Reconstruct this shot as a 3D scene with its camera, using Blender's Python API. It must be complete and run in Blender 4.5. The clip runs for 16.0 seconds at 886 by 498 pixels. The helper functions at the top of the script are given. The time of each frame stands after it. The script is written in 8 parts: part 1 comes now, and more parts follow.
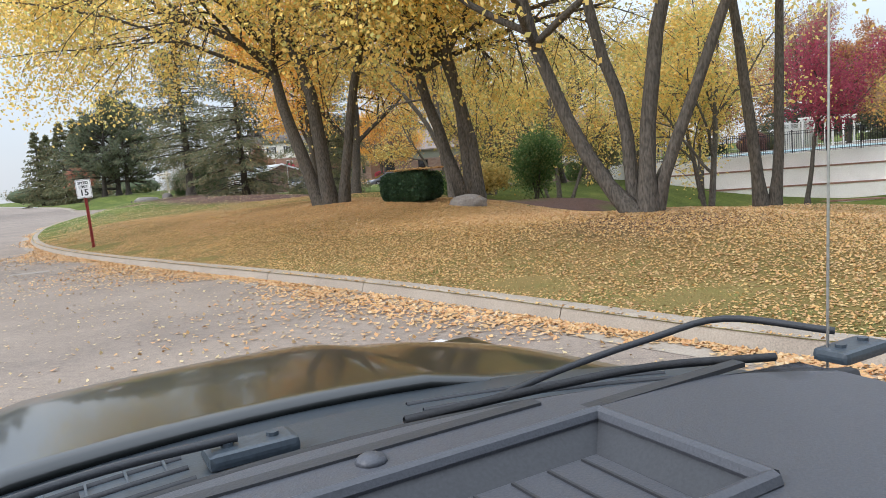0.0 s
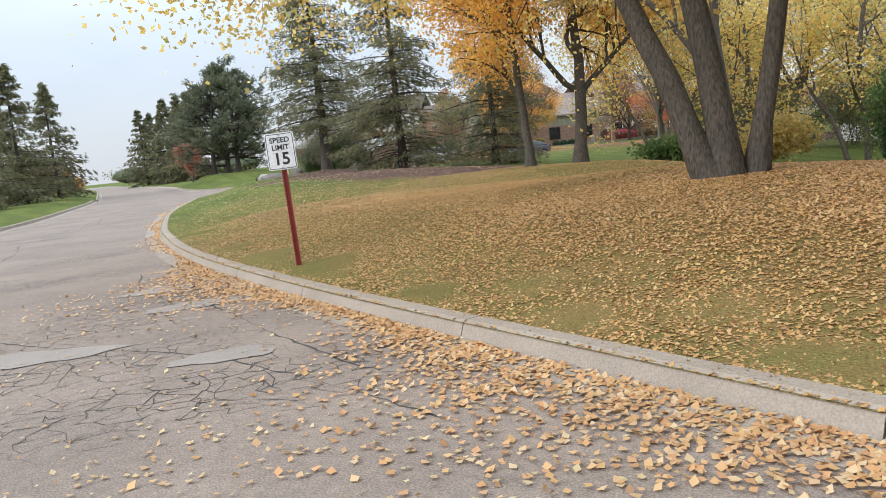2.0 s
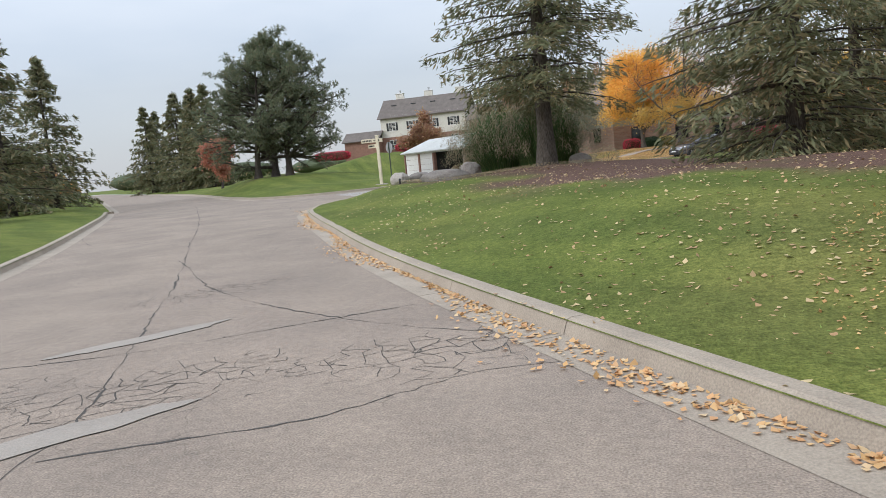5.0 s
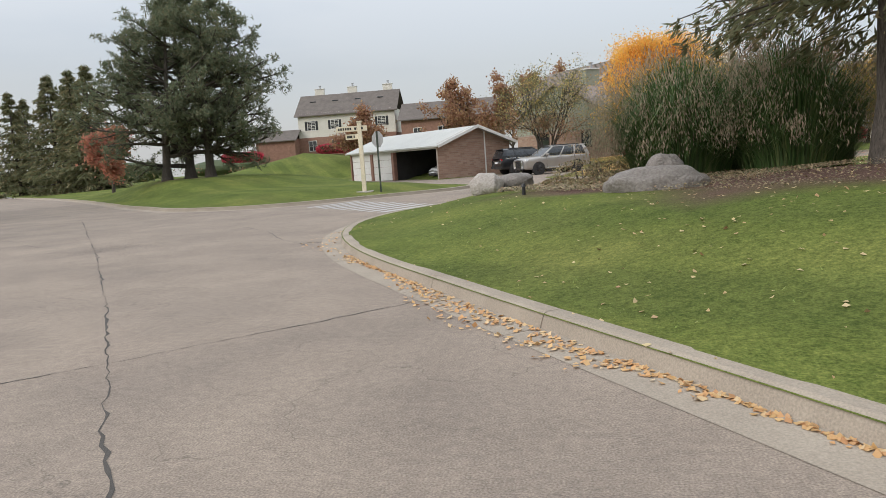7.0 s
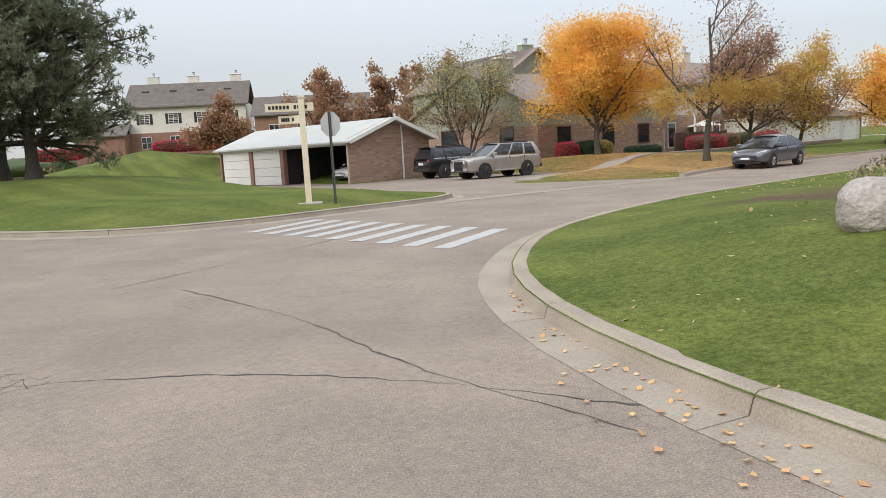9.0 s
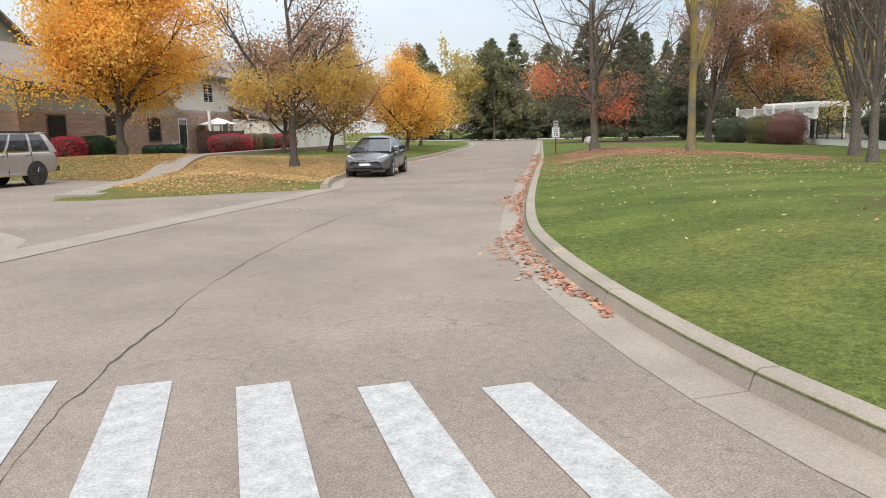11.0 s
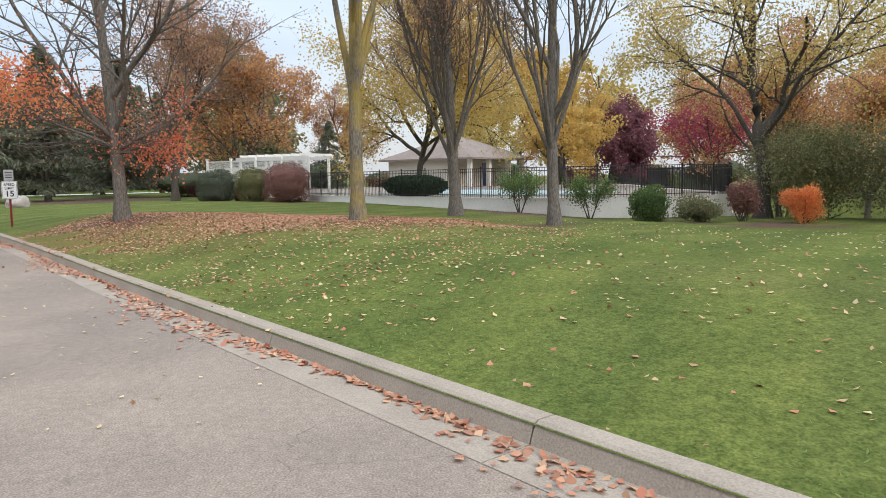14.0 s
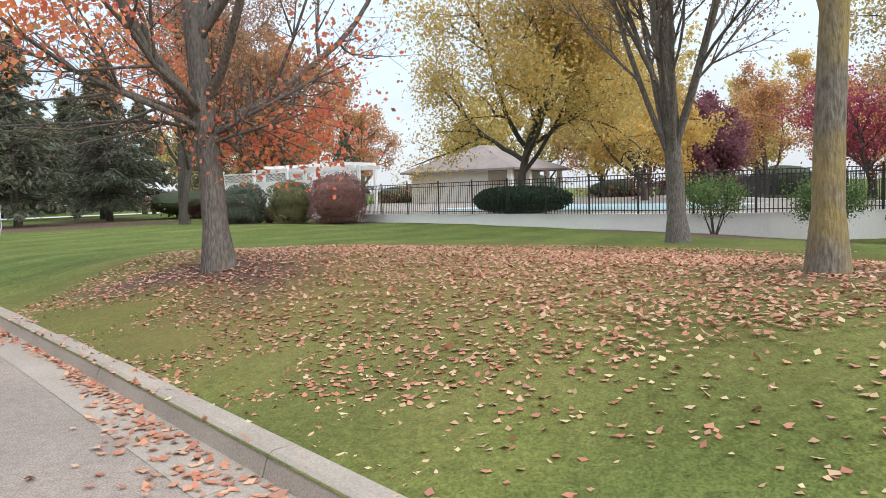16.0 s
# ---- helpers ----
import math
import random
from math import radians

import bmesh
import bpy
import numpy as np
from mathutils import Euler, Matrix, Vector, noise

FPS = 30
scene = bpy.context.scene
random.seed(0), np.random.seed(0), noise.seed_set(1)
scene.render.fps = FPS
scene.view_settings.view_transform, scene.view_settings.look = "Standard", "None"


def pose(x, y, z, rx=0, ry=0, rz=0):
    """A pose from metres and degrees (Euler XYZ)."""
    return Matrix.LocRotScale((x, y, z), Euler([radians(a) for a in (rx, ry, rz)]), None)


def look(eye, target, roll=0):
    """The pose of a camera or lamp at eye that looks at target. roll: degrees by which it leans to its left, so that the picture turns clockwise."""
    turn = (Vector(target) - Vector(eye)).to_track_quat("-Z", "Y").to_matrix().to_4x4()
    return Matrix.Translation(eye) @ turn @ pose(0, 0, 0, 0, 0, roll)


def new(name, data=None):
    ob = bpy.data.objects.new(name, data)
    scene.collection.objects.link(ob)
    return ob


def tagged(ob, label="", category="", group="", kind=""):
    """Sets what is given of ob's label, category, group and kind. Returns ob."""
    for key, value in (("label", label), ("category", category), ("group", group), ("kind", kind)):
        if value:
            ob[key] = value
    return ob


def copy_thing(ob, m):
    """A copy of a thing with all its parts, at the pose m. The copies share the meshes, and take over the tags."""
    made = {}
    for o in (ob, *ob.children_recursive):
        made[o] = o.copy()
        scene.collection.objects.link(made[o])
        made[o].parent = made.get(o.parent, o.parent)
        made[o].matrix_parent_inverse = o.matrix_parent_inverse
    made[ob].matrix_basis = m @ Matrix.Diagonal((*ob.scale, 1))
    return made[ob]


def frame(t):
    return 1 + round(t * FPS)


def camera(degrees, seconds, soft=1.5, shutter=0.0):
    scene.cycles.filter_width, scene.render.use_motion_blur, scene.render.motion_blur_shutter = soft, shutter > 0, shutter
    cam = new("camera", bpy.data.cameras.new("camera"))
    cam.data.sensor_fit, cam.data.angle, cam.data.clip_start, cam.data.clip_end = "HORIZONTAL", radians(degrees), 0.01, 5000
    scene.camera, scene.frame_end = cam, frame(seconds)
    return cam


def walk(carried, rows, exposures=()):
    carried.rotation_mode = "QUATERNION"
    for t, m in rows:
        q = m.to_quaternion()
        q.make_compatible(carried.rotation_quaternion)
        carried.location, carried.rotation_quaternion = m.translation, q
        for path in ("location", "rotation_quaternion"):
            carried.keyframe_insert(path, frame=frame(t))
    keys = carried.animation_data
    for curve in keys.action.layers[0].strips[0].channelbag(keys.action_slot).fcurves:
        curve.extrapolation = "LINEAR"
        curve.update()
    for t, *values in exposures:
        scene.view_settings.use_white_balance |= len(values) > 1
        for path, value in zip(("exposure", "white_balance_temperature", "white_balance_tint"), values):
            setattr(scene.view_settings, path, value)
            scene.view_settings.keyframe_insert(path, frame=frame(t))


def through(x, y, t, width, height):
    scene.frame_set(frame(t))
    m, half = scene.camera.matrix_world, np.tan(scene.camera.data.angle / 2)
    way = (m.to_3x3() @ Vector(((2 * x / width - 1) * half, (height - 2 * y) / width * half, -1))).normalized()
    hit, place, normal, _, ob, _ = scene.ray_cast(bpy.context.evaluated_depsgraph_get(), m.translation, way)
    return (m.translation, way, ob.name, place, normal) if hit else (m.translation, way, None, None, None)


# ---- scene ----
cam = camera(62.91, 16.0, soft=0.8)


def held(x, y, z, yaw, pitch, roll):
    """Camera pose from its place, heading, pitch and lean to the right, in degrees."""
    return pose(x, y, z, 0, 0, yaw) @ pose(0, 0, 0, 90 + pitch) @ pose(0, 0, 0, 0, 0, -roll)


PATH = [
    (0, (4.492, 8.342, 1.583), 13.85, -6.46, 4.74),
    (0.5, (2.549, 10.444, 1.605), 15.50, -6.50, 5.09),
    (1, (0.471, 12.504, 1.627), 17.64, -6.76, 5.88),
    (1.5, (-1.833, 14.615, 1.618), 19.40, -6.70, 6.05),
    (2, (-4.021, 16.507, 1.602), 20.60, -7.85, 5.87),
    (2.5, (-6.105, 18.073, 1.593), 21.88, -8.24, 6.42),
    (3, (-8.494, 20.068, 1.545), 22.53, -8.57, 6.75),
    (3.5, (-11.352, 22.429, 1.639), 22.29, -8.65, 7.22),
    (4, (-14.427, 24.991, 1.638), 21.37, -8.12, 6.60),
    (4.5, (-17.432, 27.564, 1.599), 20.56, -7.38, 5.76),
    (5, (-20.517, 30.534, 1.560), 19.76, -7.12, 5.49),
    (5.2, (-21.635, 31.652, 1.522), 19.02, -7.09, 5.28),
    (7.3, (-31.328, 43.947, 1.573), 10.03, -7.31, 3.67),
    (7.5, (-32.093, 44.949, 1.615), 9.15, -7.39, 3.34),
    (8, (-33.945, 47.271, 1.606), 7.02, -7.39, 2.95),
    (8.2, (-34.562, 48.182, 1.603), 5.86, -7.42, 2.88),
    (10.3, (-38.903, 59.482, 1.647), -27.42, -9.77, 2.13),
    (10.5, (-38.950, 60.698, 1.623), -32.72, -9.72, 1.48),
    (11, (-38.501, 63.531, 1.605), -44.91, -9.23, 1.03),
    (11.5, (-37.507, 66.185, 1.592), -59.26, -8.78, 0.98),
    (12, (-36.183, 68.827, 1.599), -69.50, -7.26, 2.34),
    (12.5, (-34.434, 70.800, 1.565), -76.59, -6.35, 2.12),
    (13, (-32.354, 72.576, 1.592), -82.69, -5.76, 1.71),
    (13.5, (-30.246, 74.270, 1.614), -87.99, -5.84, 1.42),
    (14, (-28.214, 75.649, 1.621), -92.10, -5.69, 0.96),
    (14.5, (-25.873, 77.162, 1.612), -93.99, -5.33, 1.10),
    (15, (-23.410, 78.648, 1.591), -94.92, -5.16, 1.56),
    (15.5, (-20.330, 80.369, 1.574), -95.81, -4.88, 1.83),
    (16, (-18.211, 81.604, 1.595), -94.92, -4.51, 1.84),
]
walk(cam, [(t, held(*eye, yaw, pitch, roll)) for t, eye, yaw, pitch, roll in PATH],
     [(0, 0.08, 5850, 10), (3, 0.0, 5900, 10), (5.2, -0.25, 6000, 10), (7.3, -0.35, 6350, 10), (8.2, -0.3, 6350, 10), (10.3, -0.02, 6350, 10), (12.5, -0.05, 6350, 10), (14.5, 0.05, 6000, 10), (16, 0.2, 5950, 10)])

# ---- world and light: bright overcast afternoon ----
world = bpy.data.worlds.new("overcast")
scene.world = world
world.use_nodes = True
wn, wl = world.node_tree.nodes, world.node_tree.links
wn.clear()
SUN_EL, SUN_AZ = radians(34), radians(228)
sky = wn.new("ShaderNodeTexSky")
sky.sky_type = "NISHITA"
sky.sun_disc = False
sky.sun_elevation, sky.sun_rotation = SUN_EL, SUN_AZ
sky.dust_density, sky.ozone_density, sky.air_density = 3.0, 1.0, 1.0
tc = wn.new("ShaderNodeTexCoord")
sep = wn.new("ShaderNodeSeparateXYZ")
wl.new(tc.outputs["Generated"], sep.inputs[0])
flat = wn.new("ShaderNodeVectorMath")
flat.operation = "MULTIPLY"
flat.inputs[1].default_value = (1.0, 1.0, 3.2)
wl.new(tc.outputs["Generated"], flat.inputs[0])
cl = wn.new("ShaderNodeTexNoise")
cl.inputs["Scale"].default_value, cl.inputs["Detail"].default_value = 1.6, 5.0
wl.new(flat.outputs[0], cl.inputs["Vector"])
cr = wn.new("ShaderNodeValToRGB")
cr.color_ramp.elements[0].position, cr.color_ramp.elements[0].color = 0.34, (0.68, 0.735, 0.795, 1)
cr.color_ramp.elements[1].position, cr.color_ramp.elements[1].color = 0.62, (0.89, 0.905, 0.915, 1)
wl.new(cl.outputs["Fac"], cr.inputs[0])
# a warm pale band along the horizon
hz = wn.new("ShaderNodeMapRange")
hz.inputs["From Min"].default_value, hz.inputs["From Max"].default_value = 0.0, 0.16
wl.new(sep.outputs["Z"], hz.inputs["Value"])
hm = wn.new("ShaderNodeMixRGB")
hm.inputs[1].default_value = (0.92, 0.91, 0.89, 1)
wl.new(hz.outputs[0], hm.inputs[0])
wl.new(cr.outputs[0], hm.inputs[2])
bg1, bg2, add = wn.new("ShaderNodeBackground"), wn.new("ShaderNodeBackground"), wn.new("ShaderNodeAddShader")
# an overcast sky grows brighter towards the zenith
up = wn.new("ShaderNodeMapRange")
up.interpolation_type = "LINEAR"
up.inputs["From Min"].default_value, up.inputs["From Max"].default_value = 0.12, 0.95
up.inputs["To Min"].default_value, up.inputs["To Max"].default_value = 0.74, 2.35
wl.new(sep.outputs["Z"], up.inputs["Value"])
wl.new(up.outputs[0], bg2.inputs["Strength"])
bg1.inputs["Strength"].default_value = 0.05
wl.new(sky.outputs[0], bg1.inputs[0])
wl.new(hm.outputs[0], bg2.inputs[0])
wl.new(bg1.outputs[0], add.inputs[0])
wl.new(bg2.outputs[0], add.inputs[1])
wo = wn.new("ShaderNodeOutputWorld")
wl.new(add.outputs[0], wo.inputs[0])
sun = new("sun", bpy.data.lights.new("sun", "SUN"))
sun.data.energy, sun.data.angle, sun.data.color = 1.7, radians(30), (1.0, 0.97, 0.93)
sun.matrix_world = look((0, 0, 60), (60 - 60 - math.sin(SUN_AZ) * 60, -math.cos(SUN_AZ) * 60, 60 - math.tan(SUN_EL) * 60))
scene.view_settings.exposure = 0.0

# ---- materials ----
MATS = {}


def nodes_of(name, rough=0.8, metal=0.0, spec=0.5):
    m = bpy.data.materials.new(name)
    m.use_nodes = True
    b = m.node_tree.nodes["Principled BSDF"]
    b.inputs["Roughness"].default_value = rough
    b.inputs["Metallic"].default_value = metal
    b.inputs["Specular IOR Level"].default_value = spec
    MATS[name] = m
    return m, m.node_tree.nodes, m.node_tree.links, b


def ramp(nt, fac, stops):
    r = nt.nodes.new("ShaderNodeValToRGB")
    while len(r.color_ramp.elements) < len(stops):
        r.color_ramp.elements.new(0.5)
    for e, (p, c) in zip(r.color_ramp.elements, stops):
        e.position, e.color = p, (*c, 1)
    nt.links.new(fac, r.inputs[0])
    return r.outputs[0]


def tex(nt, kind, scale, detail=4.0, vec=None, **more):
    n = nt.nodes.new("ShaderNodeTex" + kind)
    n.inputs["Scale"].default_value = scale
    if "Detail" in n.inputs:
        n.inputs["Detail"].default_value = detail
    if vec is None:
        vec = nt.nodes.new("ShaderNodeTexCoord").outputs["Object"]
    nt.links.new(vec, n.inputs["Vector"])
    return n


def bump(nt, bsdf, height, strength, dist=0.01):
    b = nt.nodes.new("ShaderNodeBump")
    b.inputs["Strength"].default_value, b.inputs["Distance"].default_value = strength, dist
    nt.links.new(height, b.inputs["Height"])
    nt.links.new(b.outputs[0], bsdf.inputs["Normal"])


def mix(nt, fac, a, b, mode="MIX"):
    n = nt.nodes.new("ShaderNodeMixRGB")
    n.blend_type = mode
    for i, v in enumerate((fac, a, b)):
        if isinstance(v, (int, float)):
            n.inputs[i].default_value = v if i == 0 else (v, v, v, 1)
        elif isinstance(v, tuple):
            n.inputs[i].default_value = (*v, 1)
        else:
            nt.links.new(v, n.inputs[i])
    return n.outputs[0]


def surface(name, c1, c2, scale=4.0, fine=60.0, rough=0.8, metal=0.0, bumps=0.3, dist=0.01, c3=None, spec=0.5):
    """A surface with broad stains between two tints, a fine grain and relief."""
    m, n, l, b = nodes_of(name, rough, metal, spec)
    nt = m.node_tree
    big = tex(nt, "Noise", scale, 6.0)
    small = tex(nt, "Noise", fine, 3.0)
    col = ramp(nt, big.outputs["Fac"], [(0.3, c1), (0.7, c2)])
    col = mix(nt, 0.35, col, ramp(nt, small.outputs["Fac"], [(0.3, tuple(v * 0.6 for v in c1)), (0.7, c3 or tuple(min(1, v * 1.3) for v in c2))]))
    l.new(col, b.inputs["Base Color"])
    bump(nt, b, small.outputs["Fac"], bumps, dist)
    return m


def leaf_mat(name, stops, rough=0.6, through=0.58):
    """Leaves: each one takes its own tint, and lets some light through."""
    m, n, l, b = nodes_of(name, rough, 0.0, 0.25)
    nt = m.node_tree
    geo = n.new("ShaderNodeNewGeometry")
    col = ramp(nt, geo.outputs["Random Per Island"], stops)
    big = tex(nt, "Noise", 0.35, 2.0)
    col = mix(nt, 0.5, col, ramp(nt, big.outputs["Fac"], [(0.3, (0.72, 0.72, 0.72)), (0.7, (1.12, 1.12, 1.12))]), "MULTIPLY")
    hs = n.new("ShaderNodeHueSaturation")
    hs.inputs["Saturation"].default_value, hs.inputs["Value"].default_value = 0.92, 1.14
    l.new(col, hs.inputs["Color"])
    col = hs.outputs[0]
    l.new(col, b.inputs["Base Color"])
    tr = n.new("ShaderNodeBsdfTranslucent")
    l.new(col, tr.inputs["Color"])
    ms = n.new("ShaderNodeMixShader")
    ms.inputs[0].default_value = through
    l.new(b.outputs[0], ms.inputs[1])
    l.new(tr.outputs[0], ms.inputs[2])
    l.new(ms.outputs[0], n["Material Output"].inputs["Surface"])
    return m


def even(stops):
    return [((i + 0.5) / len(stops), c) for i, c in enumerate(stops)]


M_YELLOW = leaf_mat("yellow_leaves", even([(0.70, 0.46, 0.09), (0.86, 0.60, 0.13), (0.90, 0.69, 0.20), (0.66, 0.54, 0.14), (0.54, 0.52, 0.16)]), through=0.74)
M_GOLD = leaf_mat("gold_leaves", even([(0.80, 0.41, 0.04), (0.85, 0.51, 0.06), (0.80, 0.55, 0.08), (0.68, 0.33, 0.04)]))
M_ORANGE = leaf_mat("orange_leaves", even([(0.60, 0.24, 0.05), (0.68, 0.34, 0.07), (0.46, 0.22, 0.07), (0.62, 0.40, 0.10)]))
M_RED = leaf_mat("red_leaves", even([(0.70, 0.15, 0.06), (0.74, 0.20, 0.075), (0.76, 0.28, 0.09), (0.56, 0.11, 0.055)]))
M_CRIMSON = leaf_mat("crimson_leaves", even([(0.55, 0.03, 0.07), (0.66, 0.06, 0.10), (0.42, 0.03, 0.06)]))
M_WINE = leaf_mat("wine_red_leaves", even([(0.36, 0.05, 0.085), (0.43, 0.065, 0.105), (0.28, 0.045, 0.075)]))
M_PURPLE = leaf_mat("purple_leaves", even([(0.21, 0.08, 0.10), (0.27, 0.10, 0.12), (0.16, 0.06, 0.075)]))
M_EMBER = leaf_mat("dull_red_leaves", even([(0.46, 0.15, 0.10), (0.52, 0.23, 0.12), (0.36, 0.14, 0.09), (0.30, 0.17, 0.10)]))
M_RUST = leaf_mat("rust_leaves", even([(0.31, 0.155, 0.09), (0.40, 0.215, 0.105), (0.27, 0.135, 0.095), (0.44, 0.28, 0.13)]))
M_OLIVE = leaf_mat("olive_leaves", even([(0.46, 0.36, 0.10), (0.56, 0.43, 0.12), (0.36, 0.31, 0.10), (0.66, 0.47, 0.12)]))
M_OLDGOLD = leaf_mat("old_gold_leaves", even([(0.54, 0.32, 0.045), (0.62, 0.39, 0.06), (0.42, 0.28, 0.06), (0.49, 0.35, 0.085)]))
M_FLAME = leaf_mat("flame_leaves", even([(0.74, 0.25, 0.05), (0.80, 0.33, 0.06), (0.64, 0.20, 0.05)]))
M_GREENBROWN = leaf_mat("brown_green_leaves", even([(0.14, 0.17, 0.08), (0.21, 0.20, 0.09), (0.11, 0.14, 0.07), (0.30, 0.23, 0.11)]), through=0.4)
M_GREEN = leaf_mat("green_leaves", even([(0.09, 0.17, 0.04), (0.13, 0.22, 0.06), (0.07, 0.13, 0.04), (0.24, 0.28, 0.08)]))
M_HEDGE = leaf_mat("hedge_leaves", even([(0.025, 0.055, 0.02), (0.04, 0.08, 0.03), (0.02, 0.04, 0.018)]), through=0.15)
M_BOX = leaf_mat("box_leaves", even([(0.11, 0.125, 0.08), (0.145, 0.155, 0.10), (0.085, 0.10, 0.065)]), through=0.25)
M_OLIVEBOX = leaf_mat("olive_box_leaves", even([(0.16, 0.16, 0.06), (0.22, 0.20, 0.08), (0.12, 0.13, 0.05)]), through=0.2)
M_MAROON = leaf_mat("maroon_leaves", even([(0.25, 0.115, 0.09), (0.31, 0.145, 0.115), (0.19, 0.095, 0.075)]), through=0.25)
M_SPRUCE = leaf_mat("spruce_needles", even([(0.16, 0.175, 0.085), (0.20, 0.205, 0.10), (0.13, 0.14, 0.072), (0.29, 0.23, 0.11)]), through=0.4)
M_FIR = leaf_mat("dark_fir_needles", even([(0.10, 0.12, 0.07), (0.13, 0.145, 0.085), (0.085, 0.10, 0.06), (0.17, 0.15, 0.085)]), through=0.3)
M_PINE = leaf_mat("pine_needles", even([(0.135, 0.165, 0.09), (0.17, 0.195, 0.105), (0.11, 0.135, 0.08), (0.22, 0.20, 0.11)]), through=0.32)
M_TWIGS = leaf_mat("dry_stems", even([(0.26, 0.20, 0.10), (0.36, 0.28, 0.15), (0.16, 0.12, 0.08), (0.15, 0.17, 0.07), (0.30, 0.19, 0.11)]), through=0.1)
M_REED = leaf_mat("reed_blades", even([(0.06, 0.12, 0.03), (0.09, 0.16, 0.04), (0.05, 0.09, 0.03), (0.14, 0.18, 0.06)]), through=0.25)
M_PLUME = leaf_mat("reed_plumes", even([(0.34, 0.27, 0.18), (0.42, 0.34, 0.23), (0.26, 0.20, 0.13)]), through=0.4)
M_LITTER = leaf_mat("fallen_leaves", even([(0.50, 0.28, 0.075), (0.42, 0.22, 0.065), (0.56, 0.34, 0.09), (0.33, 0.18, 0.06), (0.48, 0.27, 0.11), (0.54, 0.38, 0.14)]), through=0.15)
M_LITTER_GUTTER = leaf_mat("fallen_gutter_leaves", even([(0.54, 0.28, 0.10), (0.58, 0.36, 0.14), (0.46, 0.22, 0.08), (0.60, 0.44, 0.24), (0.50, 0.29, 0.10)]), through=0.15)
M_LITTER_RED = leaf_mat("fallen_red_leaves", even([(0.42, 0.16, 0.08), (0.36, 0.12, 0.06), (0.50, 0.24, 0.12), (0.30, 0.12, 0.07), (0.52, 0.32, 0.18)]), through=0.15)
M_LITTER_PALE = leaf_mat("fallen_pale_leaves", even([(0.50, 0.38, 0.18), (0.56, 0.44, 0.23), (0.42, 0.28, 0.13), (0.38, 0.22, 0.10)]), through=0.15)


def bark_mat(name, c1, c2, moss=None):
    m, n, l, b = nodes_of(name, 0.9, 0.0, 0.2)
    nt = m.node_tree
    co = n.new("ShaderNodeTexCoord")
    mp = n.new("ShaderNodeMapping")
    mp.inputs["Scale"].default_value = (14, 14, 4.0)
    l.new(co.outputs["Object"], mp.inputs["Vector"])
    f = tex(nt, "Noise", 2.2, 8.0, mp.outputs[0])
    big = tex(nt, "Noise", 0.8, 3.0)
    col = ramp(nt, f.outputs["Fac"], [(0.35, c1), (0.65, c2)])
    if moss:
        col = mix(nt, ramp(nt, big.outputs["Fac"], [(0.40, (0, 0, 0)), (0.58, (0.72, 0.72, 0.72))]), col, moss)
    else:
        col = mix(nt, 0.5, col, ramp(nt, big.outputs["Fac"], [(0.3, (0.6, 0.6, 0.6)), (0.7, (1.1, 1.1, 1.1))]), "MULTIPLY")
    l.new(col, b.inputs["Base Color"])
    bump(nt, b, f.outputs["Fac"], 0.9, 0.04)
    return m


M_BARK = bark_mat("grey_bark", (0.062, 0.053, 0.043), (0.135, 0.116, 0.095))
M_BARK_DARK = bark_mat("dark_bark", (0.06, 0.05, 0.042), (0.13, 0.112, 0.094))
M_BARK_PALE = bark_mat("pale_bark", (0.105, 0.09, 0.075), (0.205, 0.18, 0.153))
M_BARK_MOSS = bark_mat("lichen_bark", (0.10, 0.085, 0.065), (0.22, 0.19, 0.15), (0.33, 0.235, 0.05))


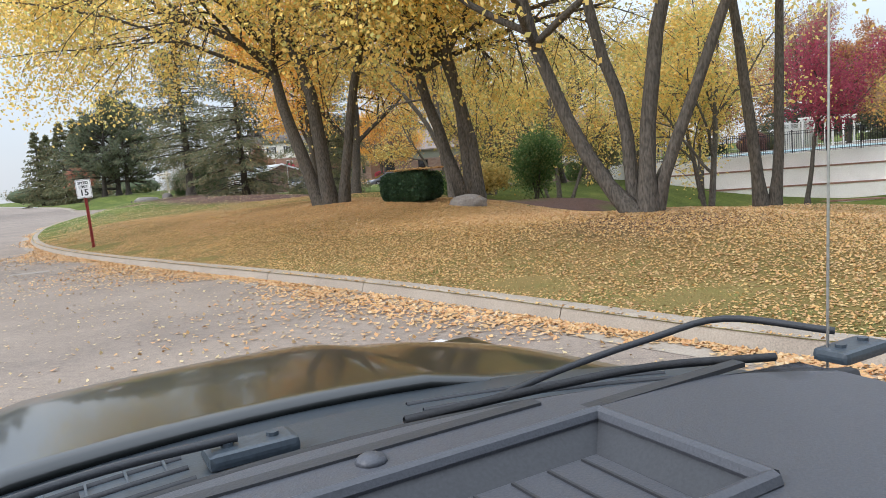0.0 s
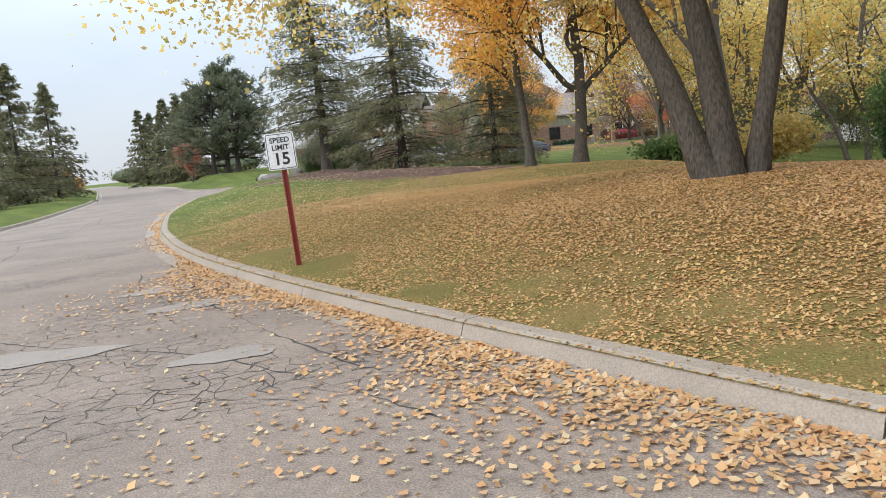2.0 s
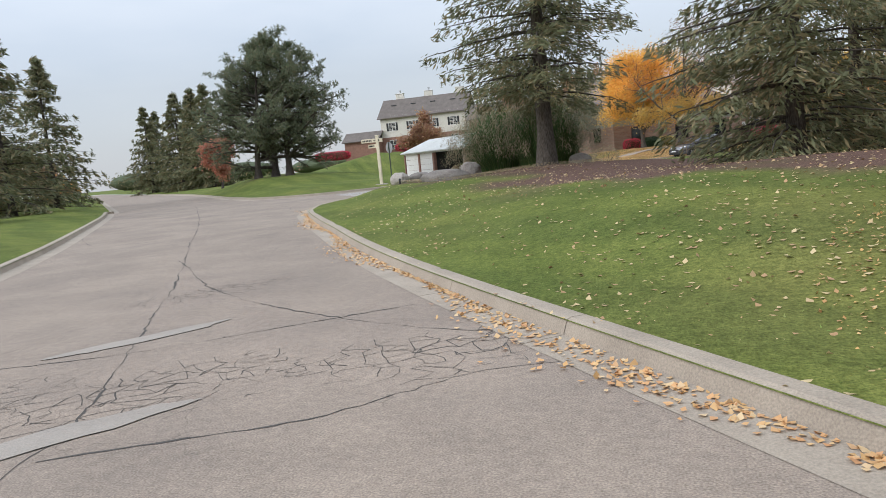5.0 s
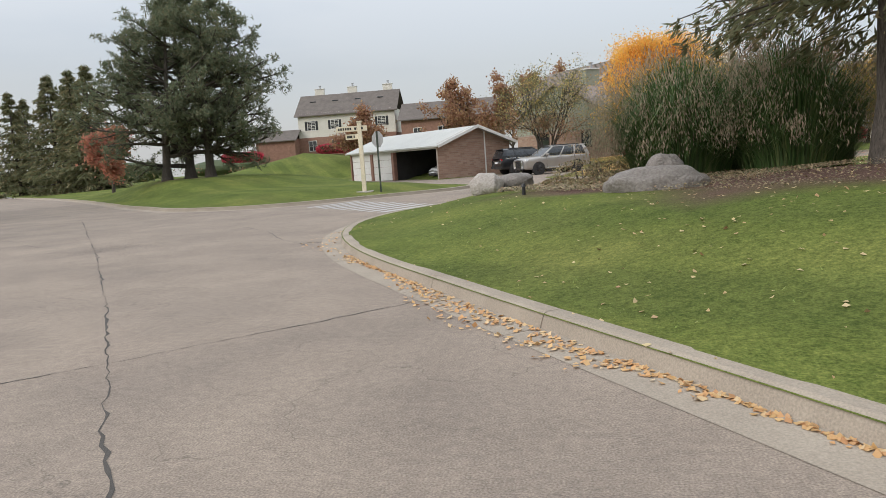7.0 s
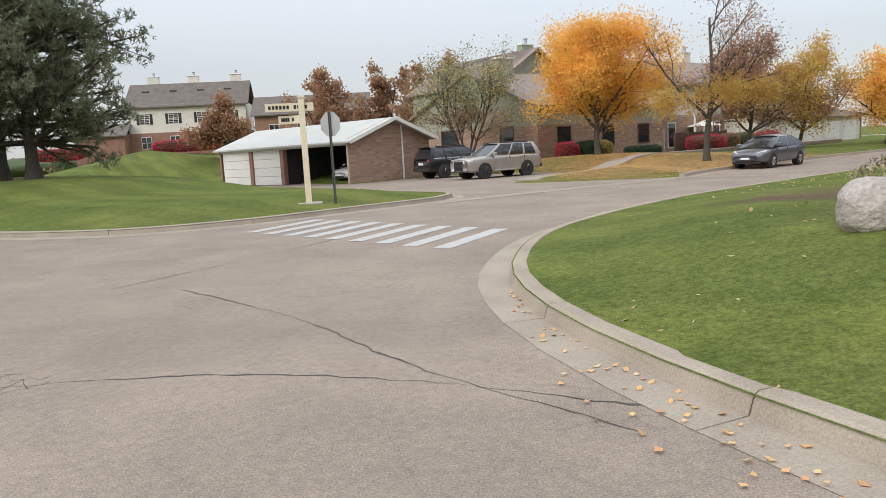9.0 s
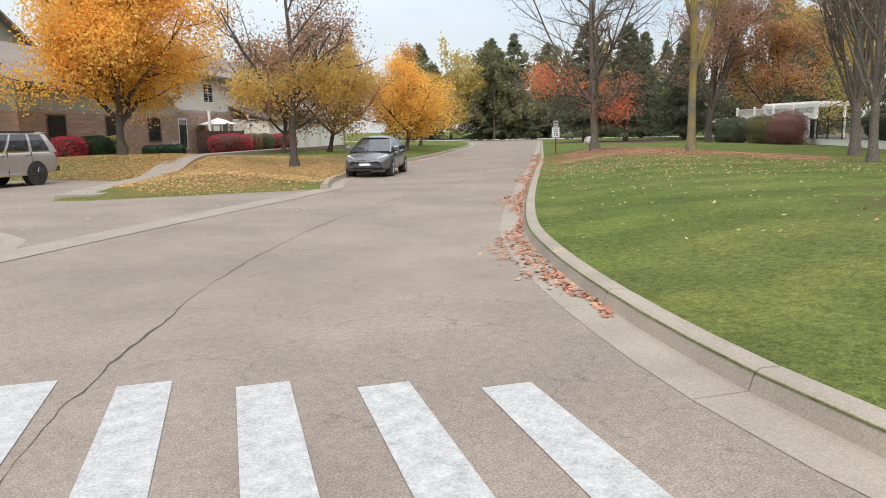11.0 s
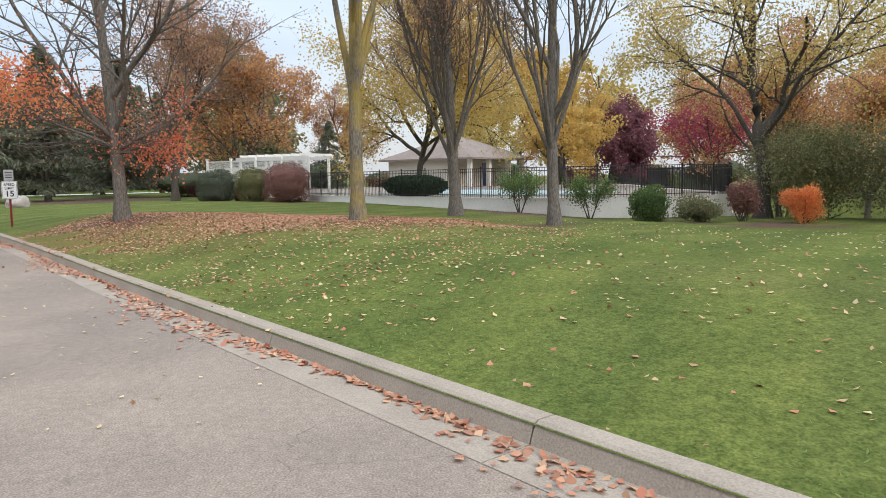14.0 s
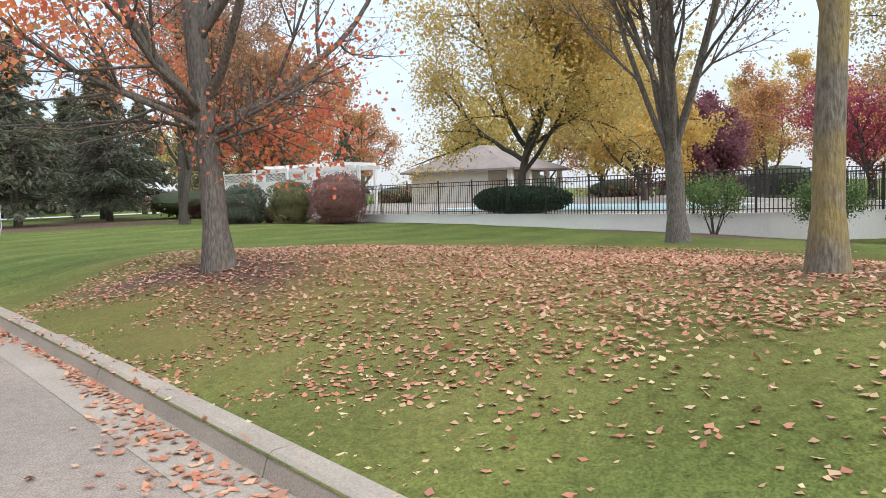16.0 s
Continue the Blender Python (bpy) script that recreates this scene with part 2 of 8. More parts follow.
def lawn_mat():
    """Mown grass with worn straw patches; the cover attribute mixes in leaf litter and mulch."""
    m, n, l, b = nodes_of("lawn", 0.95, 0.0, 0.1)
    nt = m.node_tree
    a1 = tex(nt, "Noise", 0.22, 5.0)
    a2 = tex(nt, "Noise", 5.0, 6.0)
    a3 = tex(nt, "Noise", 45.0, 6.0)
    g = ramp(nt, a1.outputs["Fac"], [(0.32, (0.07, 0.12, 0.02)), (0.5, (0.115, 0.155, 0.032)), (0.68, (0.20, 0.195, 0.065))])
    g = mix(nt, 0.55, g, ramp(nt, a2.outputs["Fac"], [(0.3, (0.055, 0.095, 0.015)), (0.7, (0.17, 0.205, 0.05))]))
    g = mix(nt, 0.45, g, ramp(nt, a3.outputs["Fac"], [(0.3, (0.02, 0.045, 0.008)), (0.72, (0.22, 0.26, 0.07))]))
    g = mix(nt, 0.85, g, ramp(nt, tex(nt, 'Noise', 16.0, 6.0).outputs['Fac'], [(0.34, (0.68, 0.70, 0.62)), (0.66, (1.24, 1.2, 1.16))]), 'MULTIPLY')
    # mowing bands
    wv = n.new("ShaderNodeTexWave")
    wv.inputs["Scale"].default_value, wv.inputs["Distortion"].default_value, wv.inputs["Detail Scale"].default_value = 0.13, 5.5, 0.5
    rt = n.new("ShaderNodeMapping")
    rt.inputs["Rotation"].default_value = (0, 0, radians(-53))
    l.new(n.new("ShaderNodeTexCoord").outputs["Object"], rt.inputs["Vector"])
    l.new(rt.outputs[0], wv.inputs["Vector"])
    g = mix(nt, 0.42, g, ramp(nt, wv.outputs["Fac"], [(0.3, (0.72, 0.78, 0.7)), (0.7, (1.2, 1.15, 1.0))]), "MULTIPLY")
    g = mix(nt, 0.8, g, ramp(nt, tex(nt, "Noise", 0.8, 5.0).outputs["Fac"], [(0.34, (0.80, 0.82, 0.80)), (0.66, (1.20, 1.14, 1.16))]), "MULTIPLY")
    att = n.new("ShaderNodeAttribute")
    att.attribute_name = "cover"
    sp = n.new("ShaderNodeSeparateColor")
    l.new(att.outputs["Color"], sp.inputs[0])
    lit = ramp(nt, tex(nt, "Voronoi", 22.0).outputs["Distance"], [(0.1, (0.44, 0.27, 0.10)), (0.45, (0.34, 0.21, 0.075)), (0.75, (0.23, 0.165, 0.055))])
    fac = n.new("ShaderNodeMath")
    fac.operation = "MULTIPLY"
    l.new(sp.outputs[0], fac.inputs[0])
    nz = ramp(nt, tex(nt, "Noise", 2.2, 6.0).outputs["Fac"], [(0.3, (0.6, 0.6, 0.6)), (0.55, (1, 1, 1))])
    l.new(nz, fac.inputs[1])
    col = mix(nt, fac.outputs[0], g, lit)
    mul = ramp(nt, tex(nt, "Noise", 40.0, 4.0).outputs["Fac"], [(0.3, (0.055, 0.035, 0.025)), (0.6, (0.16, 0.10, 0.075)), (0.8, (0.30, 0.21, 0.16))])
    col = mix(nt, sp.outputs[1], col, mul)
    hs = n.new("ShaderNodeHueSaturation")
    hs.inputs["Hue"].default_value = 0.493
    hs.inputs["Saturation"].default_value, hs.inputs["Value"].default_value = 0.96, 1.0
    l.new(col, hs.inputs["Color"])
    col = hs.outputs[0]
    l.new(col, b.inputs["Base Color"])
    bump(nt, b, a3.outputs["Fac"], 0.8, 0.04)
    return m


M_LAWN = lawn_mat()


def asphalt_mat():
    m, n, l, b = nodes_of("asphalt", 0.9, 0.0, 0.25)
    nt = m.node_tree
    a1 = tex(nt, "Noise", 0.18, 5.0)
    a2 = tex(nt, "Noise", 2.0, 6.0)
    a3 = tex(nt, "Noise", 75.0, 4.0)
    c = ramp(nt, a1.outputs["Fac"], [(0.3, (0.212, 0.173, 0.141)), (0.7, (0.281, 0.231, 0.188))])
    c = mix(nt, 0.4, c, ramp(nt, a2.outputs["Fac"], [(0.3, (0.166, 0.136, 0.111)), (0.7, (0.332, 0.272, 0.221))]))
    c = mix(nt, 0.55, c, ramp(nt, a3.outputs["Fac"], [(0.3, (0.112, 0.092, 0.074)), (0.75, (0.477, 0.389, 0.317))]))
    c = mix(nt, 0.5, c, ramp(nt, tex(nt, 'Noise', 14.0, 5.0).outputs['Fac'], [(0.32, (0.74, 0.74, 0.75)), (0.68, (1.18, 1.18, 1.16))]), 'MULTIPLY')
    # tracks worn pale and dark
    c = mix(nt, 0.7, c, ramp(nt, tex(nt, 'Noise', 0.55, 4.0).outputs['Fac'], [(0.36, (0.84, 0.84, 0.85)), (0.64, (1.12, 1.11, 1.09))]), 'MULTIPLY')
    # hairline cracks and alligatored patches
    vo = n.new("ShaderNodeTexVoronoi")
    vo.feature = "DISTANCE_TO_EDGE"
    vo.inputs["Scale"].default_value = 0.9
    wob = n.new("ShaderNodeVectorMath")
    wob.operation = "ADD"
    co = n.new("ShaderNodeTexCoord")
    nz = tex(nt, "Noise", 1.3, 5.0)
    l.new(co.outputs["Object"], wob.inputs[0])
    l.new(nz.outputs["Color"], wob.inputs[1])
    l.new(wob.outputs[0], vo.inputs["Vector"])
    crack = ramp(nt, vo.outputs["Distance"], [(0.0, (0.42, 0.42, 0.42)), (0.006, (0, 0, 0))])
    patch = ramp(nt, tex(nt, "Noise", 0.30, 3.0).outputs["Fac"], [(0.46, (0, 0, 0)), (0.56, (1, 1, 1))])
    crack = mix(nt, 1.0, crack, patch, "MULTIPLY")
    c = mix(nt, crack, c, (0.043, 0.038, 0.034))
    l.new(c, b.inputs["Base Color"])
    bump(nt, b, a3.outputs["Fac"], 0.5, 0.008)
    return m


M_ASPHALT = asphalt_mat()
M_CRACK = surface("open_road_crack", (0.05, 0.045, 0.04), (0.09, 0.08, 0.07), 3.0, 90.0, 0.95, bumps=0.5)
M_PATCH = surface("pale_road_patch", (0.26, 0.228, 0.195), (0.33, 0.292, 0.25), 2.0, 90.0, 0.9, bumps=0.4)
M_CONCRETE = surface("kerb_concrete", (0.25, 0.208, 0.163), (0.36, 0.305, 0.24), 1.5, 70.0, 0.9, bumps=0.4)
M_WALK = surface("pale_concrete", (0.24, 0.20, 0.16), (0.33, 0.28, 0.225), 1.2, 70.0, 0.9, bumps=0.3)
M_LINE = surface("road_paint", (0.30, 0.29, 0.275), (0.50, 0.49, 0.47), 9.0, 60.0, 0.7, bumps=0.2)
M_WHITEWALL = surface("painted_block_wall", (0.76, 0.72, 0.65), (0.87, 0.83, 0.76), 0.8, 30.0, 0.8, bumps=0.3)
M_VINYL = surface("white_vinyl", (0.78, 0.75, 0.68), (0.86, 0.83, 0.76), 1.0, 40.0, 0.5, bumps=0.05)
M_IRON = surface("black_iron", (0.018, 0.018, 0.02), (0.03, 0.03, 0.032), 3.0, 60.0, 0.45, 0.3, bumps=0.1)
M_STONE = surface("boulder_stone", (0.15, 0.13, 0.115), (0.27, 0.245, 0.22), 1.6, 22.0, 0.9, bumps=0.9, dist=0.04)
M_STONE_PALE = surface("pale_boulder_stone", (0.30, 0.265, 0.235), (0.44, 0.40, 0.36), 1.6, 22.0, 0.9, bumps=0.8, dist=0.04)
M_POST = surface("cream_painted_wood", (0.60, 0.53, 0.38), (0.72, 0.64, 0.48), 2.0, 40.0, 0.6, bumps=0.2)
M_REDPOST = surface("red_painted_steel", (0.20, 0.022, 0.018), (0.32, 0.04, 0.03), 6.0, 60.0, 0.5, 0.2, bumps=0.2)
M_SIGN = surface("sign_white", (0.74, 0.74, 0.74), (0.80, 0.80, 0.80), 2.0, 30.0, 0.4, bumps=0.02)
M_INK = surface("sign_black", (0.012, 0.012, 0.012), (0.02, 0.02, 0.02), 3.0, 40.0, 0.5, bumps=0.02)
M_SIGNBACK = surface("bare_aluminium", (0.36, 0.36, 0.37), (0.46, 0.46, 0.47), 3.0, 40.0, 0.45, 0.6, bumps=0.05)
M_STEEL = surface("green_steel_channel", (0.08, 0.10, 0.08), (0.13, 0.15, 0.12), 5.0, 50.0, 0.6, 0.5, bumps=0.1)
M_ROOF = surface("asphalt_shingle", (0.10, 0.083, 0.072), (0.16, 0.137, 0.12), 1.2, 24.0, 0.95, bumps=0.6, dist=0.02)
M_ROOF_BROWN = surface("brown_shingle", (0.19, 0.15, 0.125), (0.27, 0.22, 0.19), 1.2, 24.0, 0.95, bumps=0.6, dist=0.02)
M_METALROOF = surface("white_metal_roof", (0.400, 0.400, 0.368), (0.480, 0.480, 0.448), 0.8, 20.0, 0.5, bumps=0.05)
M_SIDING = surface("sage_siding", (0.27, 0.28, 0.21), (0.32, 0.33, 0.25), 0.8, 30.0, 0.6, bumps=0.05)
M_CREAM = surface("cream_siding", (0.60, 0.56, 0.48), (0.68, 0.64, 0.56), 0.8, 30.0, 0.6, bumps=0.05)
M_TRIM = surface("white_trim", (0.70, 0.68, 0.64), (0.78, 0.76, 0.72), 2.0, 40.0, 0.5, bumps=0.05)
M_WOODDARK = surface("dark_fence_wood", (0.075, 0.045, 0.035), (0.13, 0.08, 0.06), 3.0, 40.0, 0.8, bumps=0.3)
M_DARK = surface("dark_interior", (0.02, 0.019, 0.018), (0.04, 0.037, 0.035), 2.0, 30.0, 0.9, bumps=0.1)
M_RUBBER = surface("tyre_rubber", (0.016, 0.016, 0.017), (0.028, 0.028, 0.03), 8.0, 80.0, 0.8, bumps=0.3)
M_ALLOY = surface("alloy_rim", (0.34, 0.34, 0.35), (0.44, 0.44, 0.46), 4.0, 40.0, 0.3, 0.9, bumps=0.05)
M_DARKALLOY = surface("dark_alloy_rim", (0.06, 0.06, 0.065), (0.11, 0.11, 0.115), 4.0, 40.0, 0.3, 0.8, bumps=0.05)
M_BRICK = surface("brick_red_brown", (0.20, 0.105, 0.075), (0.32, 0.18, 0.13), 2.5, 30.0, 0.9, bumps=0.4)


def paint(name, c, metal=0.5, rough=0.28):
    m, n, l, b = nodes_of(name, rough, metal)
    nt = m.node_tree
    f = tex(nt, "Noise", 3.0, 4.0)
    l.new(ramp(nt, f.outputs["Fac"], [(0.3, tuple(v * 0.9 for v in c)), (0.7, c)]), b.inputs["Base Color"])
    b.inputs["Coat Weight"].default_value = 0.6
    b.inputs["Coat Roughness"].default_value = 0.06
    return m


M_SILVER = paint("champagne_silver_paint", (0.42, 0.39, 0.36))
M_BLACKPAINT = paint("black_paint", (0.012, 0.012, 0.014), 0.2)
M_GREYPAINT = paint("dark_grey_paint", (0.15, 0.15, 0.163))
M_WHITEPAINT = paint("white_paint", (0.70, 0.70, 0.70), 0.0)
M_CHROME = surface("chrome", (0.70, 0.70, 0.71), (0.80, 0.80, 0.81), 3.0, 30.0, 0.12, 1.0, bumps=0.0)
M_GLASS = surface("dark_window_glass", (0.014, 0.016, 0.018), (0.03, 0.034, 0.038), 1.0, 8.0, 0.05, 0.0, bumps=0.0, spec=0.8)
M_LAMP = surface("lamp_lens", (0.74, 0.76, 0.79), (0.84, 0.86, 0.88), 3.0, 30.0, 0.15, 0.0, bumps=0.0)
M_REDLAMP = surface("tail_lamp_lens", (0.30, 0.012, 0.012), (0.42, 0.02, 0.02), 3.0, 30.0, 0.15, 0.0, bumps=0.0)

# ---- building blocks ----
def mesh_ob(name, verts, faces, material, parent=None, label="", smooth=False):
    me = bpy.data.meshes.new(name)
    me.from_pydata([tuple(v) for v in verts], [], faces)
    if smooth:
        me.shade_smooth()
    me.materials.append(material)
    ob = new(name, me)
    if parent:
        ob.parent = parent
    if label:
        ob["label"] = label
    return ob


def part(name, bm, material, parent=None, label="", smooth=False):
    me = bpy.data.meshes.new(name)
    bm.normal_update()
    bm.to_mesh(me)
    bm.free()
    if smooth:
        me.shade_smooth()
    me.materials.append(material)
    ob = new(name, me)
    if parent:
        ob.parent = parent
    if label:
        ob["label"] = label
    return ob


def thing(name, m, label, category, group=""):
    ob = new(name)
    ob.empty_display_size = 0.3
    ob.matrix_world = m
    return tagged(ob, label, category, group)


def box(bm, x0, x1, y0, y1, z0, z1, bev=0.0):
    vs = [bm.verts.new((x, y, z)) for x in (x0, x1) for y in (y0, y1) for z in (z0, z1)]
    fs = [bm.faces.new([vs[i] for i in q]) for q in ((0, 1, 3, 2), (4, 6, 7, 5), (0, 4, 5, 1), (2, 3, 7, 6), (0, 2, 6, 4), (1, 5, 7, 3))]
    if bev:
        es = {e for f in fs for e in f.edges}
        bmesh.ops.bevel(bm, geom=list(es), offset=bev, segments=2, affect="EDGES", profile=0.6)
    return vs


def boxed(name, x0, x1, y0, y1, z0, z1, material, parent=None, label="", bev=0.0):
    bm = bmesh.new()
    box(bm, x0, x1, y0, y1, z0, z1, bev)
    return part(name, bm, material, parent, label)


def prism(bm, outline, y0, y1):
    """Extrudes an outline of (x, z) along y."""
    a = [bm.verts.new((x, y0, z)) for x, z in outline]
    b = [bm.verts.new((x, y1, z)) for x, z in outline]
    n = len(a)
    bm.faces.new(a)
    bm.faces.new(b[::-1])
    for i in range(n):
        bm.faces.new((a[i], b[i], b[(i + 1) % n], a[(i + 1) % n]))


def rod(bm, p, q, r, sides=8, r2=None):
    p, q = Vector(p), Vector(q)
    rot = (q - p).to_track_quat("Z", "Y").to_matrix().to_4x4()
    bmesh.ops.create_cone(bm, cap_ends=True, segments=sides, radius1=r, radius2=r if r2 is None else r2, depth=(q - p).length,
                          matrix=Matrix.Translation((p + q) / 2) @ rot)


def smooth_line(pts, step=0.8):
    """A Catmull-Rom line through the points, sampled about every step metres."""
    P = [np.array(p, float) for p in pts]
    P = [2 * P[0] - P[1]] + P + [2 * P[-1] - P[-2]]
    out = []
    for i in range(1, len(P) - 2):
        n = max(2, min(60, int(np.linalg.norm(P[i + 1] - P[i]) / step)))
        for k in range(n):
            t = k / n
            out.append(0.5 * (2 * P[i] + (P[i + 1] - P[i - 1]) * t + (2 * P[i - 1] - 5 * P[i] + 4 * P[i + 1] - P[i + 2]) * t * t
                              + (3 * P[i] - P[i - 1] - 3 * P[i + 1] + P[i + 2]) * t ** 3))
    out.append(P[-2])
    return np.array(out)


# ---- the ground: kerb lines, road surface, lawns ----
KERB_MAIN = smooth_line([(150, -105), (45, -19), (20, 2), (8, 12.2), (5.1, 14.4), (1.1, 17.45), (-4, 20.8), (-8.7, 24), (-13.4, 27.7), (-17.3, 31.5), (-20, 34.5),
                         (-23.8, 39.1), (-26.5, 42.7), (-29.1, 46.5), (-31.5, 50), (-33.8, 53.6), (-35.2, 56.8), (-35.7, 59.6), (-35.4, 62.2), (-34.2, 65.2),
                         (-31.2, 69), (-27.5, 72.3), (-17.8, 79.6), (-9.1, 86), (6.4, 97.8), (30, 115.7), (47, 128.6), (52, 129.5), (57, 126), (68, 111), (90, 82)])
KERB_FAR = smooth_line([(97, 87), (74, 118), (62, 137), (50, 154), (30, 182)])
KERB_SIDE = smooth_line([(22, 177), (34, 158), (39, 148), (40, 140), (36, 133.5), (20, 117.8), (-4.7, 98), (-14.35, 91.05), (-22.85, 84.25), (-25.9, 80.9)])
LOT_EDGE = np.array([(-31.8, 83.2), (-32.4, 84.0), (-27.6, 90.2), (-29.3, 94.6), (-34.9, 99.0), (-40.3, 93.3), (-48.5, 105.3), (-56, 116), (-60, 113), (-46, 92.5), (-40.8, 85.1)])
KERB_ISLAND = smooth_line([(-40.8, 85.1), (-36.7, 79.6), (-35.5, 77.6), (-36.0, 75.4), (-38.7, 73), (-41, 71), (-43.5, 70.1), (-46, 70.6), (-48.6, 72), (-52, 75.3),
                           (-54.8, 78), (-67, 91.3), (-85, 109.5), (-125, 147), (-240, 255)])
KERB_LEFT = smooth_line([(-246, 247), (-130, 140), (-64, 75.5), (-57, 68), (-51.3, 61.8), (-39.8, 48.3), (-35, 42.3), (-30.8, 36.8), (-20, 25), (-8, 13.2), (2, 3.8), (14, -7), (60, -48), (142, -116)])
LOT_RIM = np.concatenate([KERB_SIDE[-1:], LOT_EDGE])
ROAD = np.concatenate([KERB_MAIN, KERB_FAR, KERB_SIDE, LOT_EDGE, KERB_ISLAND[1:], KERB_LEFT])


def inside(px, py, poly):
    px, py = np.asarray(px, float), np.asarray(py, float)
    res = np.zeros(px.shape, bool)
    x0, y0 = poly[:, 0], poly[:, 1]
    x1, y1 = np.roll(x0, -1), np.roll(y0, -1)
    for a, b, c, d in zip(x0, y0, x1, y1):
        if b == d:
            continue
        hit = ((b > py) != (d > py)) & (px < (c - a) * (py - b) / (d - b) + a)
        res ^= hit
    return res


def away(px, py, poly):
    """Distance to a closed line."""
    px, py = np.asarray(px, float), np.asarray(py, float)
    best = np.full(px.shape, 1e9)
    q = np.roll(poly, -1, axis=0)
    for (a, b), (c, d) in zip(poly, q):
        ex, ey = c - a, d - b
        t = np.clip(((px - a) * ex + (py - b) * ey) / (ex * ex + ey * ey + 1e-9), 0, 1)
        best = np.minimum(best, (px - a - t * ex) ** 2 + (py - b - t * ey) ** 2)
    return np.sqrt(best)


# heights of the lawns away from the kerbs
HILLS = [(-2, 28, 0.85), (-9, 27, 0.5), (-9.5, 25.4, 0.58), (-9, 41, 0.7), (-25, 54.6, 1.05), (-29, 56.5, 0.75), (-18, 45, 1.0), (5, 21, 0.6), (8, 26.5, 0.1), (14, 22, -0.3), (-5, 31, 0.88), (-58, 92, 1.5), (-57, 85, 1.35), (-54, 86, 1.4),
         (-45, 80, 0.5), (-7, 84, 0.68), (-11, 77, 0.66), (0, 74, 0.15), (-7, 71.5, 0.15), (2, 66, -0.4), (-5, 63, -0.2), (18, 82, 0.2), (14, 88, 0.4), (-20, 66, 0.5),
         (-22, 88.5, 0.3), (-25, 97, 0.8), (-60, 120, 3.5), (-75, 60, 0.2), (24, 50, -3.6), (12, 50, -3.4), (18, 52, -3.6), (8, 42, -2.4), (8, 34, -1.0), (13, 33, -1.7), (11, 38, -2.4), (2.5, 38, 0.1), (-70, 152, 4.3), (-56, 152, 3.8), (-64, 135, 3.2), (-50, 112, 1.0), (28, 70, 0.2), (40, 80, 0.2)]


def lawn_height(px, py):
    px, py = np.asarray(px, float), np.asarray(py, float)
    num, den = np.full(px.shape, 0.3 * 0.002), np.full(px.shape, 0.002)
    for x, y, z in HILLS:
        w = 1.0 / ((px - x) ** 2 + (py - y) ** 2 + 6.0) ** 1.5
        num, den = num + w * z, den + w
    h = num / den
    d = np.clip(away(px, py, ROAD) / 3.6, 0, 1)
    d = d * d * (3 - 2 * d)
    # flush with the asphalt where the lot has no kerb
    edge = 0.13 * np.clip(away(px, py, LOT_RIM) / 0.8, 0, 1)
    return edge + (h - edge) * d + 0.02 * np.sin(px * 1.3) * np.cos(py * 1.1) * d


def ground_z(x, y):
    return float(lawn_height(np.array([x]), np.array([y]))[0])


# patches of litter and mulch: x, y, radius, amount
LITTER = [(3, 20, 7, 1.0), (-3, 23, 6, 1.0), (-6, 28, 7, 0.8), (9, 18, 7, 0.9), (-10, 29, 6, 0.8), (-7, 38, 6, 0.5), (-14, 36, 5, 0.25), (-7, 80, 6.0, 0.9), (-10, 77, 3.5, 0.4),
          (-22, 86, 5, 0.9), (-20, 90, 6, 0.8), (-26, 96, 5, 0.7), (-26.5, 91.5, 3.5, 1.0), (-27.4, 84.3, 3.0, 1.0)]
MULCH = [(-14.4, 33.1, 0.75), (-14.0, 34.0, 0.6), (-11.7, 31.2, 0.4), (2, 35, 3.0), (9, 37, 3.0), (-1, 41, 3.0), (4, 39, 3.5), (-25, 56, 4.4), (-28.2, 57.4, 3.0), (-28.3, 55.0, 1.7), (-31.0, 58.6, 1.3), (-29.0, 62.0, 2.4), (-20, 50, 5.5), (-15, 46, 5), (-7.2, 84, 1.7), (-11.1, 77, 1.2), (-56.2, 87.2, 2.3), (-7, 71.6, 1.1), (5.1, 20.6, 1.9),
         (1.5, 70.5, 1.8), (3.3, 71.0, 2.0), (1.7, 68.4, 2.0), (5.6, 73.2, 1.4), (0.6, 66.4, 1.8), (0, 67.5, 1.8), (-4.5, 64, 2.0), (17.4, 83.6, 2.2), (18.4, 86.2, 2.0), (18.9, 88.4, 1.9), (24.5, 106, 4.0), (29, 103.5, 4.4), (36, 101, 4.4), (22, 99, 3.0), (27, 96.5, 3.4), (4.8, 72.4, 1.5), (2.8, 69.4, 1.6), (-25.2, 63, 3.4)]


def cover_at(px, py):
    lit, mul = np.zeros(len(px)), np.zeros(len(px))
    thin = np.clip(0.86 + away(px, py, ROAD) / 16.0, 0, 1)
    # ragged rims
    px, py = px + 0.55 * np.sin(py * 1.9 + px * 0.6) + 0.35 * np.sin(py * 4.1), py + 0.55 * np.sin(px * 2.1 - py * 0.5) + 0.35 * np.sin(px * 3.7 + 1)
    for x, y, r, a in LITTER:
        lit = np.maximum(lit, a * np.clip(1.5 - np.hypot(px - x, py - y) / r * 1.0, 0, 1))
    for x, y, r in MULCH:
        mul = np.maximum(mul, np.clip((r * 1.1 - np.hypot(px - x, py - y)) / 0.9, 0, 1))
    return lit * thin, mul


